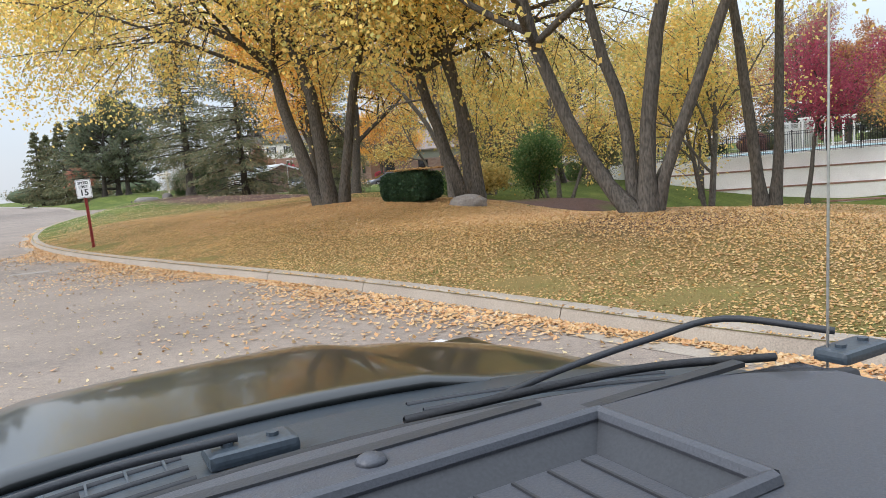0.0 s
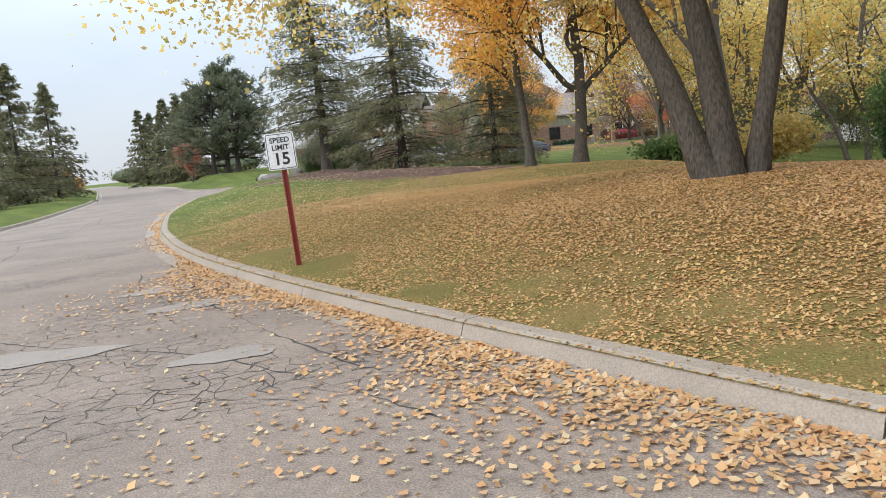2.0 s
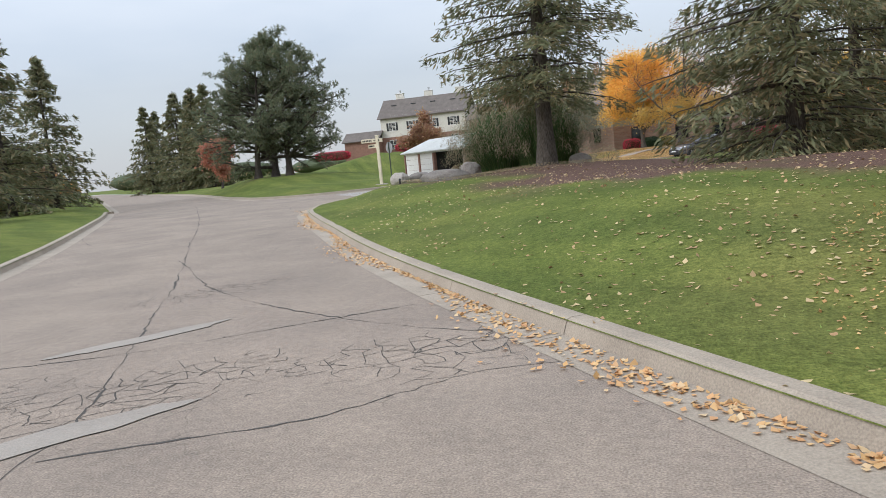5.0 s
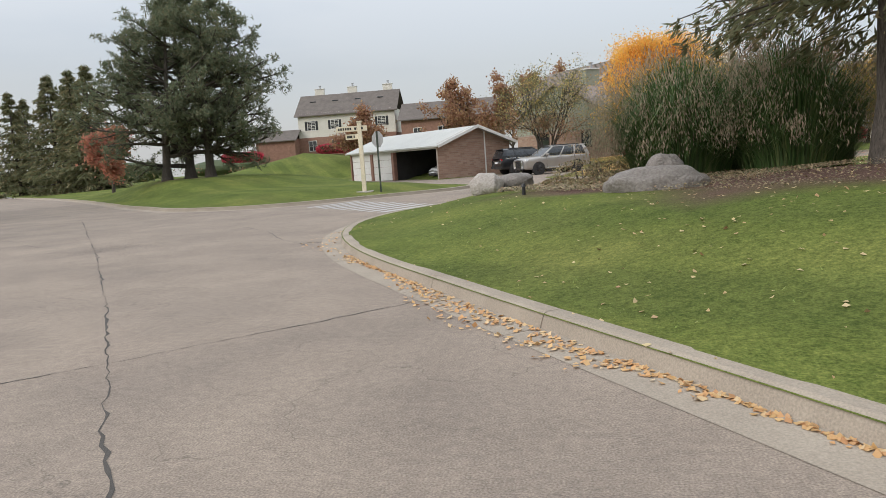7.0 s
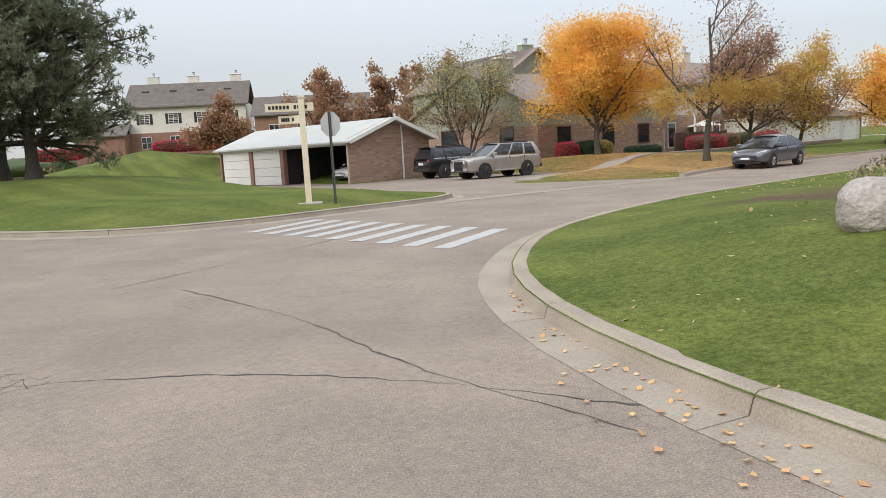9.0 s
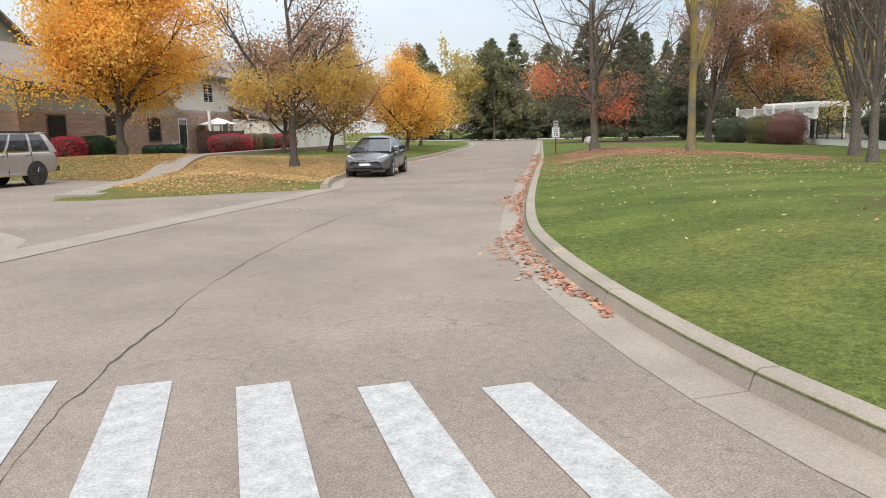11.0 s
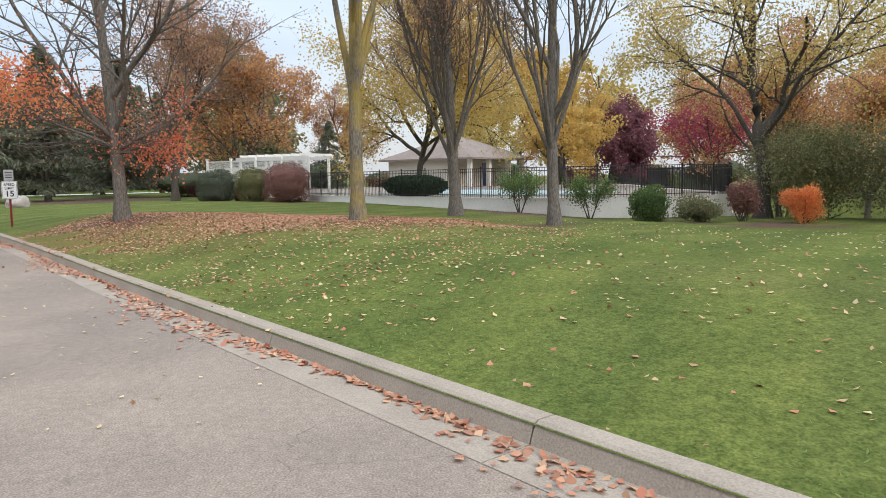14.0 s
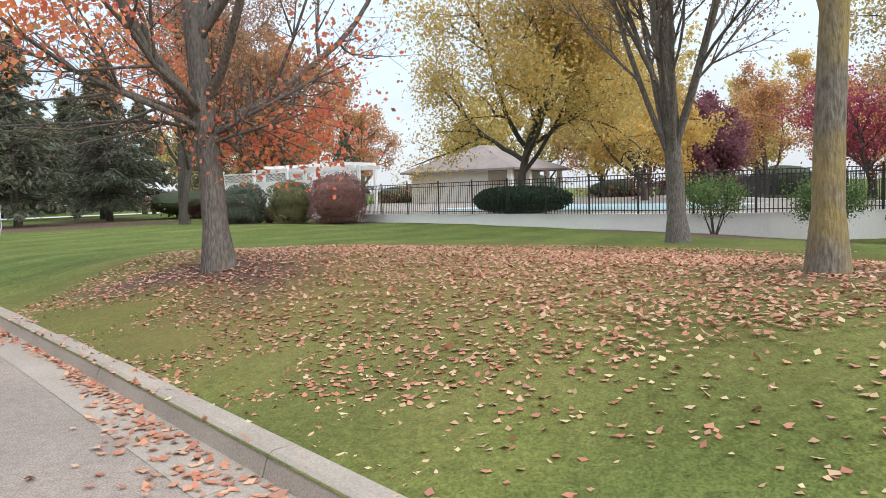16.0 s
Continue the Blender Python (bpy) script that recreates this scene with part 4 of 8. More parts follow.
bush("evergreen_shrub", 51, on_ground(1.1, 39.6), (2.9, 2.7, 3.2), "large loose yellow-green shrub at the edge of the wood", M_GREEN, 13000, 0.075, 1.7, core=None, lump=0.2, lobes=14)
for i, (x, y, w, h) in enumerate(((-2.4, 44.5, 4, 2.2), (-5.0, 45, 3.2, 1.3))):
    bush("undergrowth", 52 + i, on_ground(x, y), (w, w * 0.8, h), "tangled tan and green undergrowth", (M_OLIVE, M_GREEN)[i % 2], 4200, 0.10, 2.0, core=None, group="undergrowth", lump=0.25, lobes=10)
bush("clipped_hedge", 60, on_ground(-0.95, 27.25, -0.05, -28), (1.8, 1.0, 0.82), "dark clipped box hedge topped with fallen leaves", M_HEDGE, 22000, 0.036, 4.0, "hedge")

# conifers beside the planted bed and on the island
S1 = finish_conifer(spruce(21, 13.5, 4.4, 0.19, 0.95, 0.36, 0.30, needle=0.30), "spruce_tree", on_ground(-25.3, 55.0), "tall old spruce with a bare lower trunk in mulch", "spruces by the bed")
S2 = finish_conifer(spruce(22, 12.5, 4.0, 0.03, 0.9, 0.42, needle=0.30), "spruce_tree", on_ground(-18.2, 50.0), "broad dark spruce sweeping to the ground", "spruces by the bed")
copy_thing(S2, on_ground(-15.6, 57.5, -0.05, 220))
pine_tree(31, on_ground(-56.5, 88.0), 12.6, 6.3, "tall broad pine with a stout trunk on the lawn", 0.13, 6400, "pines on the island")
pine_tree(33, on_ground(-54.8, 87.6), 11.8, 5.8, "tall pine crowding its neighbour", 0.15, 5600, "pines on the island")
pine_tree(32, on_ground(-57.3, 86.4), 11.2, 5.6, "slim pine with a leaning trunk", 0.16, 4400, "pines on the island")
LS = finish_conifer(spruce(23, 13, 4.6, 0.04, 0.45, 0.4, needle=0.6), "spruce_tree", on_ground(-64, 67.0), "tall dark spruce across the road", "spruces across the road")
for x, y, rz in ((-73, 79, 90), (-58, 57, 200), (-70, 70, 300)):
    copy_thing(LS, on_ground(x, y, -0.05, rz))
FS = finish_conifer(spruce(24, 16.5, 5.4, 0.02, 0.25, 0.4, needle=1.0), "spruce_tree", on_ground(-118, 143), "tall distant spruce beyond the road", "distant spruces")
for x, y, rz in ((-124, 153, 70), (-102, 132, 140), (-97, 130, 210), (-107, 142, 300), (-93, 128, 20)):
    copy_thing(FS, on_ground(x, y, -0.05, rz))
for i, (x, y, leaf, h, lab) in enumerate(((-68.8, 96.8, M_EMBER, 4.6, "small red maple on the island lawn"), (-96, 98, M_RUST, 4, "rust-coloured tree across the road"), (-104, 107, M_ORANGE, 4, "orange tree across the road"),
                                          (-86, 86, M_RUST, 5, "thin rust-coloured tree across the road"))):
    yellow_tree(70 + i, x, y, [(0, 0, 0, 40, 3, h, 0.12)], lab, 6000, leaf=leaf, size=0.2, kids=(7, 5, 3), group="small autumn trees", first=0.2)

# trees along the side street
GOLDEN = yellow_tree(80, -24.9, 98.3, [(0, 0, 0, 100, 3, 6.6, 0.2), (0, 0, 1.6, 20, 58, 5.7, 0.11), (0, 0, 1.7, 140, 58, 5.7, 0.11), (0, 0, 1.8, 250, 58, 5.5, 0.11), (0, 0, 2.2, 320, 42, 5.2, 0.12), (0, 0, 2.3, 200, 42, 5.2, 0.12)],
                     "dense golden-orange maple beside the parking lot", 80000, leaf=M_GOLD, size=0.095, spread=0.45, lift=(0.05, 0.06, 0.03, 0.0), group="street trees", first=0.15)
yellow_tree(81, -21.7, 88.9, [(0, 0, 0, 100, 2, 7.5, 0.17), (0, 0, 2.2, 180, 45, 5, 0.09), (0, 0, 2.4, 0, 45, 5, 0.09)], "half-bare tree with curled tan leaves", 5000, leaf=M_RUST, size=0.075, bark=M_BARK_DARK, lift=(0.05, 0.06, 0.02, 0.0), group="street trees", first=0.3,
            extra=((M_OLDGOLD, lambda p: p[:, 2] < 3.9, 6500, 0.085),))
yellow_tree(82, -32.9, 101.9, [(0.1 * math.cos(a), 0.1 * math.sin(a), 0, math.degrees(a), 24, 6.2, 0.09) for a in (0.3, 1.3, 2.3, 3.2, 4.3, 5.4)], "vase-shaped shrub tree with olive-brown leaves", 6500, leaf=M_GREENBROWN, size=0.085, bark=M_BARK_DARK, lift=(0.06, 0.08, 0.05, 0.0), group="street trees", first=0.3, kids=(7, 6, 5), extra=((M_RUST, lambda p: p[:, 2] < 3.6, 4500, 0.075), (M_OLIVE, lambda p: p[:, 2] > 3.4, 3600, 0.08)))
for i, (x, y, h, leaf, n, lab) in enumerate(((-3.2, 102.5, 5.6, M_GOLD, 12000, "low golden tree leaning over the kerb"), (-8.5, 104.5, 7.0, M_OLDGOLD, 10000, "orange and rust tree by the garages"), (-12.5, 104, 7.5, M_RUST, 9000, "rust-coloured tree by the garages"),
                                             (9, 114, 6.5, M_OLDGOLD, 11000, "yellow-brown tree along the side street"), (2, 110, 7.0, M_ORANGE, 11000, "orange tree along the side street"))):
    yellow_tree(83 + i, x, y, [(0, 0, 0, 300, 8, h * 0.86, 0.15), (0, 0, 1.2, 330, 58, h * 0.72, 0.09), (0, 0, 1.3, 180, 56, h * 0.72, 0.09), (0, 0, 1.4, 70, 55, h * 0.7, 0.08), (0, 0, 1.5, 250, 55, h * 0.7, 0.08)], lab, int(n * 1.7), leaf=leaf, size=0.105, lift=(0.05, 0.05, 0.02, 0.0), group="street trees", first=0.2)



def low(p):
    """The last red clumps: one high on a long limb, one low round the trunk."""
    u = p[:, 1] * 0.93 - p[:, 0] * 0.37
    high = (u > 0.7) & (u < 3.2) & (p[:, 2] > 2.5) & (p[:, 2] < 4.0)
    deep = (u <= 0.7) & (u > -1.9) & (p[:, 2] > 1.8) & (p[:, 2] < 3.5)
    return (high | deep) & (np.sin(p[:, 0] * 2.3 + 1) + np.sin(p[:, 1] * 2.1) + np.sin(p[:, 2] * 4.0) > 0.7)


yellow_tree(91, -7.26, 84.0, [(0, 0, 0, 60, 2, 9.5, 0.2), (0, 0, 2.2, 130, 38, 6.5, 0.085), (0, 0, 2.0, 300, 50, 6.0, 0.07), (0, 0, 2.7, 20, 42, 6.2, 0.075), (0, 0, 2.5, 215, 45, 6.2, 0.075), (0, 0, 2.1, 130, 72, 3.8, 0.05), (0, 0, 2.2, 330, 74, 3.0, 0.05), (0, 0, 2.0, 250, 70, 2.4, 0.04), (0, 0, 2.3, 160, 68, 4.0, 0.05), (0, 0, 2.4, 20, 70, 2.8, 0.05), (0, 0, 2.3, 112, 76, 3.4, 0.045), (0, 0, 2.1, 92, 80, 2.8, 0.04), (0, 0, 1.95, 290, 84, 2.0, 0.035), (0, 0, 1.9, 235, 86, 1.8, 0.03), (0, 0, 2.0, 335, 84, 2.0, 0.035)], "nearly bare maple with clumps of red leaves", 2700,
            leaf=M_RED, size=0.064, bark=M_BARK_PALE, lift=(0.05, 0.05, 0.03, 0.0), group="lawn trees", first=0.3, keep=low, extra=((M_FLAME, lambda p: low(p) & (p[:, 1] > 1.2), 1300, 0.064), (M_RUST, lambda p: p[:, 2] > 2.5, 4500, 0.055)), kids=(8, 7, 5, 3), bend=0.006)
yellow_tree(92, -11.13, 77.0, [(0, 0, 0, 60, 1, 10.5, 0.17), (0, 0, 2.7, 30, 20, 8, 0.09), (0, 0, 2.8, 200, 20, 8, 0.09), (0, 0, 3.0, 300, 22, 7.5, 0.08)], "slim upright tree with yellow lichen on its trunk", 15000,
            leaf=M_OLIVE, size=0.075, bark=M_BARK_MOSS, lift=(0.05, 0.09, 0.08, 0.03), group="lawn trees", first=0.3, ang=(0.5, 0.5, 0.6, 0.7), bend=0.006)
for i, (x, y, n, leaf, bark) in enumerate(((-0.5, 74.1, 12000, M_RUST, M_BARK_PALE), (-7.2, 71.6, 3600, M_RUST, M_BARK_PALE))):
    yellow_tree(93 + i, x, y, [(0, 0, 0, 60, 2, 10.5, 0.25 - 0.07 * i)] + [(0, 0, 1.9 + 0.13 * k, 20 + 67 * k, 22 + 3 * (k % 3), 8 - 0.1 * k, 0.085 - 0.02 * i) for k in range(7)], "grey upright tree with many bare ascending limbs", n,
                leaf=leaf, size=0.065, bark=bark, lift=(0.05, 0.09, 0.08, 0.03), group="lawn trees", first=0.25, ang=(0.5, 0.5, 0.6, 0.7), kids=(6, 6, 5, 3), bend=0.006)

# trees behind the pool and the far end of the street
yellow_tree(101, 12.8, 75.45, [(0, 0, 0, 0, 2, 10.5, 0.2), (0, 0, 2.8, 60, 58, 6.5, 0.12), (0, 0, 2.8, 180, 58, 6.5, 0.12), (0, 0, 3.3, 280, 52, 7, 0.12), (0, 0, 3.3, 120, 48, 7, 0.12), (0, 0, 4.2, 220, 45, 6.5, 0.1)], "wide yellow-olive tree on the pool terrace", 40000, leaf=M_OLIVE, size=0.09, spread=0.42, extra=((M_OLDGOLD, lambda p: p[:, 2] > 0, 28000, 0.09),), lift=(0.05, 0.04, -0.02, -0.06), group="trees by the pool", first=0.2)
YB = yellow_tree(102, 30, 63.5, [(0, 0, 0, 0, 2, 11, 0.25), (0, 0, 2.2, 60, 50, 7, 0.12), (0, 0, 2.2, 180, 50, 7, 0.12), (0, 0, 2.4, 280, 48, 7, 0.12)], "broad golden tree behind the pool", 36000, leaf=M_OLDGOLD, size=0.15, kids=(7, 5, 3), group="trees by the pool", first=0.2)
yellow_tree(103, 32, 59.5, [(0, 0, 0, 0, 2, 7, 0.18), (0, 0, 1.4, 60, 35, 5, 0.1), (0, 0, 1.4, 220, 35, 5, 0.1)], "dark purple-leaved tree behind the pool", 20000, leaf=M_PURPLE, size=0.17, kids=(7, 6, 4), group="trees by the pool", first=0.2)
yellow_tree(104, 15.7, 56.4, [(0, 0, 0, 0, 2, 8.2, 0.16), (0, 0, 4.6, 60, 48, 3.0, 0.08), (0, 0, 4.8, 220, 48, 3.0, 0.08), (0, 0, 5.0, 330, 48, 2.8, 0.07)], "crimson maple below the pool wall", 10000, leaf=M_WINE, size=0.11, kids=(7, 6, 4), group="trees by the pool", first=0.55)
yellow_tree(105, 9.6, 56.3, [(0, 0, 0, 0, 2, 8.6, 0.18), (0, 0, 3.8, 60, 55, 5.2, 0.09), (0, 0, 3.9, 180, 52, 5.2, 0.09), (0, 0, 4.0, 300, 52, 5.0, 0.09)], "rust-orange tree below the pool wall", 12000, leaf=M_RUST, size=0.10, kids=(7, 6, 4), group="trees by the pool", first=0.4, extra=((M_ORANGE, lambda p: p[:, 2] > 0, 8000, 0.10),))
yellow_tree(106, 23.5, 92.5, [(0, 0, 0, 0, 2, 12, 0.24), (0.3, 0, 0, 40, 10, 11, 0.2), (-0.3, 0, 0, 200, 10, 11, 0.2)], "tall rust-brown tree with ascending limbs", 26000, leaf=M_RUST, size=0.105, lift=(0.05, 0.08, 0.05, 0.02), kids=(7, 6, 4), group="trees by the pool", first=0.25)
OB = yellow_tree(107, 27, 88.5, [(0, 0, 0, 0, 2, 10, 0.22), (0, 0, 1.8, 60, 45, 7, 0.12), (0, 0, 1.8, 220, 45, 7, 0.12)], "broad orange-brown tree behind the white fence", 6000, leaf=M_ORANGE, size=0.15, extra=((M_RUST, lambda p: p[:, 2] > 0, 11000, 0.13),), kids=(7, 5, 3), group="trees by the pool", first=0.2)
yellow_tree(108, 0.6, 61.6, [(0, 0, 0, 0, 3, 11, 0.3), (0, 0, 2.5, 40, 38, 8, 0.11), (0, 0, 3.0, 190, 40, 8, 0.11), (0, 0, 3.6, 290, 40, 8, 0.10)], "tall dark-limbed tree with sparse olive leaves", 26000, leaf=M_OLIVE, size=0.085, bark=M_BARK_DARK, kids=(7, 6, 4), group="trees by the pool", first=0.3, wig=0.16)
for src, x, y, rz in ((OB, 50, 60, 80), (YB, 48, 34, 20), (OB, 33, 34, 110), (YB, 26, 36, 250)):
    copy_thing(src, on_ground(x, y, -0.1, rz))
CD = finish_conifer(spruce(25, 12, 4.6, 0.13, 0.5, 0.4, needle=0.62, leaf=M_FIR), "spruce_tree", on_ground(36, 101), "dark spruce at the end of the side street", "spruces down the street")
for x, y, rz in ((29, 104, 40), (43, 104, 110), (46, 112, 170), (53, 110, 220), (60, 106, 300), (24.5, 106, 20)):
    copy_thing(CD, on_ground(x, y, -0.05, rz))
copy_thing(CD, on_ground(48, 84.5, -0.05, 70) @ Matrix.Scale(0.62, 4))
DF = finish_conifer(spruce(26, 17, 6.0, 0.04, 0.36, 0.35, needle=0.85, leaf=M_PINE), "spruce_tree", on_ground(70, 145), "tall dark evergreen beyond the street's end", "evergreens beyond the street")
for x, y, rz in ((62, 152, 40), (78, 138, 110), (54, 161, 170), (86, 130, 220), (92, 120, 300), (98, 133, 60), (57, 147, 10), (64, 131, 30), (71, 126, 300), (100, 108, 10), (56, 141, 250)):
    copy_thing(DF, on_ground(x, y, -0.05, rz))
DT = yellow_tree(109, 66, 156, [(0, 0, 0, 0, 2, 12, 0.24), (0, 0, 2, 60, 45, 8, 0.12), (0, 0, 2, 220, 45, 8, 0.12)], "brown-green tree beyond the street's end", 7000, leaf=M_OLIVE, size=0.33, kids=(7, 5, 3), group="evergreens beyond the street", first=0.2)
copy_thing(DT, on_ground(75, 131, -0.1, 90))
copy_thing(DT, on_ground(50, 150, -0.1, 190))
for x, y, rz in ((84, 106, 0), (78, 70, 140), (66, 36, 280)):
    copy_thing(DT, on_ground(x, y, -0.1, rz))
BW = yellow_tree(112, 44, 150, [(0, 0, 0, 0, 2, 11, 0.24), (0, 0, 1.2, 60, 45, 7, 0.12), (0, 0, 1.2, 220, 45, 7, 0.12), (0, 0, 1.6, 330, 45, 7, 0.12)], "dark brown-green tree closing the street's end", 10000, leaf=M_GREENBROWN, size=0.31, group="evergreens beyond the street", first=0.12, kids=(7, 5, 3))
for x, y, rz in ((52, 142, 60), (58, 150, 130), (49, 158, 200), (66, 148, 260), (64, 138, 320), (74, 142, 20), (74, 131, 100), (82, 124, 180)):
    copy_thing(BW, on_ground(x, y, -0.1, rz))
for src, x, y, rz in ((BW, 40, 92, 10), (OB, 58, 83, 140), (DT, 62, 63, 210), (DT, 46, 57, 260), (OB, 20, 45, 320), (BW, 58, 96, 90), (OB, 42, 48, 40)):
    copy_thing(src, on_ground(x, y, -0.1, rz))
RT = yellow_tree(110, -46, 139, [(0, 0, 0, 0, 2, 8.5, 0.2), (0, 0, 1.8, 60, 45, 6.5, 0.12), (0, 0, 1.8, 220, 45, 6.5, 0.12)], "thin rust-coloured tree behind the carport", 7000, leaf=M_RUST, size=0.24, kids=(7, 5, 3), group="trees behind the carport", first=0.2)
for x, y, rz in ((-39, 136, 80), (-34, 130, 240)):
    copy_thing(RT, on_ground(x, y, -0.1, rz))
yellow_tree(111, -54, 121, [(0, 0, 0, 0, 2, 4.2, 0.12), (0, 0, 1.0, 60, 48, 3.2, 0.07), (0, 0, 1.0, 180, 48, 3.2, 0.07), (0, 0, 1.1, 300, 45, 3.2, 0.07)], "small round rust-brown tree before the town house", 8000, leaf=M_RUST, size=0.2, group="trees behind the carport", first=0.2)

# clipped shrubs by the pool wall
for i, (x, y, w, h, leaf, lab) in enumerate(((19.5, 88.4, 2.0, 1.95, M_BOX, "rounded dark green clipped shrub by the fence"), (18.3, 88.5, 1.7, 1.65, M_BOX, "rounded grey-green clipped shrub"), (18.5, 86.0, 1.95, 2.05, M_OLIVEBOX, "rounded olive green clipped shrub"), (17.3, 83.6, 2.55, 2.3, M_MAROON, "rounded maroon barberry shrub"),
                                             (1.4, 66.0, 1.5, 1.45, M_GREEN, "rounded green shrub in the wall bed"), (-2.0, 65.2, 2.0, 1.2, M_GREENBROWN, "loose brown-green shrub in the wall bed"), (-1.5, 63.4, 1.3, 1.7, M_MAROON, "maroon shrub in the wall bed"), (-3.9, 62.4, 1.35, 1.5, M_FLAME, "loose bright orange shrub in the wall bed"), (19.9, 87.2, 0.75, 0.9, M_EMBER, "small rust-red shrub between the clipped shrubs"), (36.0, 94.5, 2.4, 2.0, M_PURPLE, "dark maroon shrub beyond the white fence"))):
    bush("round_shrub", 120 + i, on_ground(x, y), (w, w, h), lab, leaf, 16000 if i < 4 else 9000, 0.046, 3.4 if i < 4 else 2.4, "shrub", "shrubs by the pool wall", core=leaf if i < 5 else None, lump=0.11 if i < 4 else 0.14, lobes=0 if i < 5 else 9)
for i, (x, y, h) in enumerate(((4.0, 71.0, 2.0), (2.5, 68.2, 2.0))):
    g = Grow(130 + i, kids=(4, 4, 3), ang=(0.5, 0.5, 0.6), ratio=(0.6, 0.5, 0.5), first=(0.4, 0.3, 0.2), lift=(0.05, 0.08, 0.05, 0), leaf_from=1)
    for a in range(5):
        g.limb((0.06 * math.cos(a * 1.3), 0.06 * math.sin(a * 1.3), 0), aim(a * 72, 18), h * 0.85, 0.025, 0, 0.3)
    finish_tree(g, "loose_shrub", on_ground(x, y), "loose leggy shrub with small green leaves", M_BARK_DARK, M_GREEN, 0.06, 3000, 0.16, category="shrub", group="shrubs by the pool wall")
for i, (x, y) in enumerate(((3.0, 59.5), (-1.0, 60.2), (-3.6, 58.2))):
    bush("wild_shrub", 140 + i, on_ground(x, y), (4.8, 4.8, 4.4 - 0.2 * i), "large dark brown-green shrub thicket", (M_GREENBROWN, M_OLIVEBOX)[i % 2], 20000, 0.062, 2.0, "shrub", "thicket by the pool", core=None, lump=0.2, lobes=16)
# low juniper on the terrace
bush("juniper", 150, pose(11.9, 75.7, 0.55, 0, 0, 40), (5.2, 1.6, 1.15), "low spreading dark juniper behind the fence", M_HEDGE, 6000, 0.09, 2.2, "shrub")

for i, (x, y) in enumerate(((45, 45), (50, 51), (52, 58), (61, 65), (64, 71), (61, 79), (54, 86), (45, 92), (38, 96))):
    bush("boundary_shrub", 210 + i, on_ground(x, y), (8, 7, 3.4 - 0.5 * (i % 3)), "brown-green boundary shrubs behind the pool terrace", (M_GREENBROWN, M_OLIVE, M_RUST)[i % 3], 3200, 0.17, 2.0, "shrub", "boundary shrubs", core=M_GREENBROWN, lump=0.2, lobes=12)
for i, (x, y) in enumerate(((-160, 185), (-143, 190), (-126, 186), (-108, 190), (-92, 184))):
    bush("far_shrub", 220 + i, on_ground(x, y), (19, 10, 5.5 - 0.8 * (i % 2)), "far brown-green shrubs beyond the island lawn", (M_GREENBROWN, M_RUST)[i % 2], 2600, 0.4, 2.0, "shrub", "far shrubs", core=M_GREENBROWN, lump=0.2, lobes=12)

# orange hedge far down the other side of the road
for i, (x, y) in enumerate(((-148, 150), (-155, 157), (-163, 164), (-172, 172))):
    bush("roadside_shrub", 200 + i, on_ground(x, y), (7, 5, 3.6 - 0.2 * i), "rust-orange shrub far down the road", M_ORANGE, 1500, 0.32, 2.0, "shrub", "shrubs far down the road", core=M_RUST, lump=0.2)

# ---- signs, posts, rocks ----
def words(name, text, size, m, parent, mat=M_INK, depth=0.002):
    cu = bpy.data.curves.new(name, "FONT")
    cu.offset = size * 0.022
    cu.body, cu.size, cu.extrude, cu.align_x, cu.align_y = text, size, depth, "CENTER", "CENTER"
    tmp = bpy.data.objects.new(name, cu)
    scene.collection.objects.link(tmp)
    bpy.context.view_layer.update()
    me = bpy.data.meshes.new_from_object(tmp.evaluated_get(bpy.context.evaluated_depsgraph_get()))
    bpy.data.objects.remove(tmp)
    me.materials.clear()
    me.materials.append(mat)
    ob = new(name, me)
    ob.parent = parent
    ob.matrix_local = m
    return ob


def plate(name, w, h, y, z, mat, parent, r=0.03, depth=0.004):
    """A thin upright plate with rounded corners; its face looks towards -y."""
    bm = bmesh.new()
    out = [(sx * (w / 2 - r) + r * math.cos(a), z + sz * (h / 2 - r) + r * math.sin(a)) for sx, sz, a0 in ((1, 1, 0), (-1, 1, 90), (-1, -1, 180), (1, -1, 270)) for a in (radians(a0), radians(a0 + 45), radians(a0 + 90))]
    prism(bm, out, y - depth / 2, y + depth / 2)
    bmesh.ops.recalc_face_normals(bm, faces=bm.faces)
    return part(name, bm, mat, parent)


FACE = pose(0, 0, 0, 90, 0, 0)


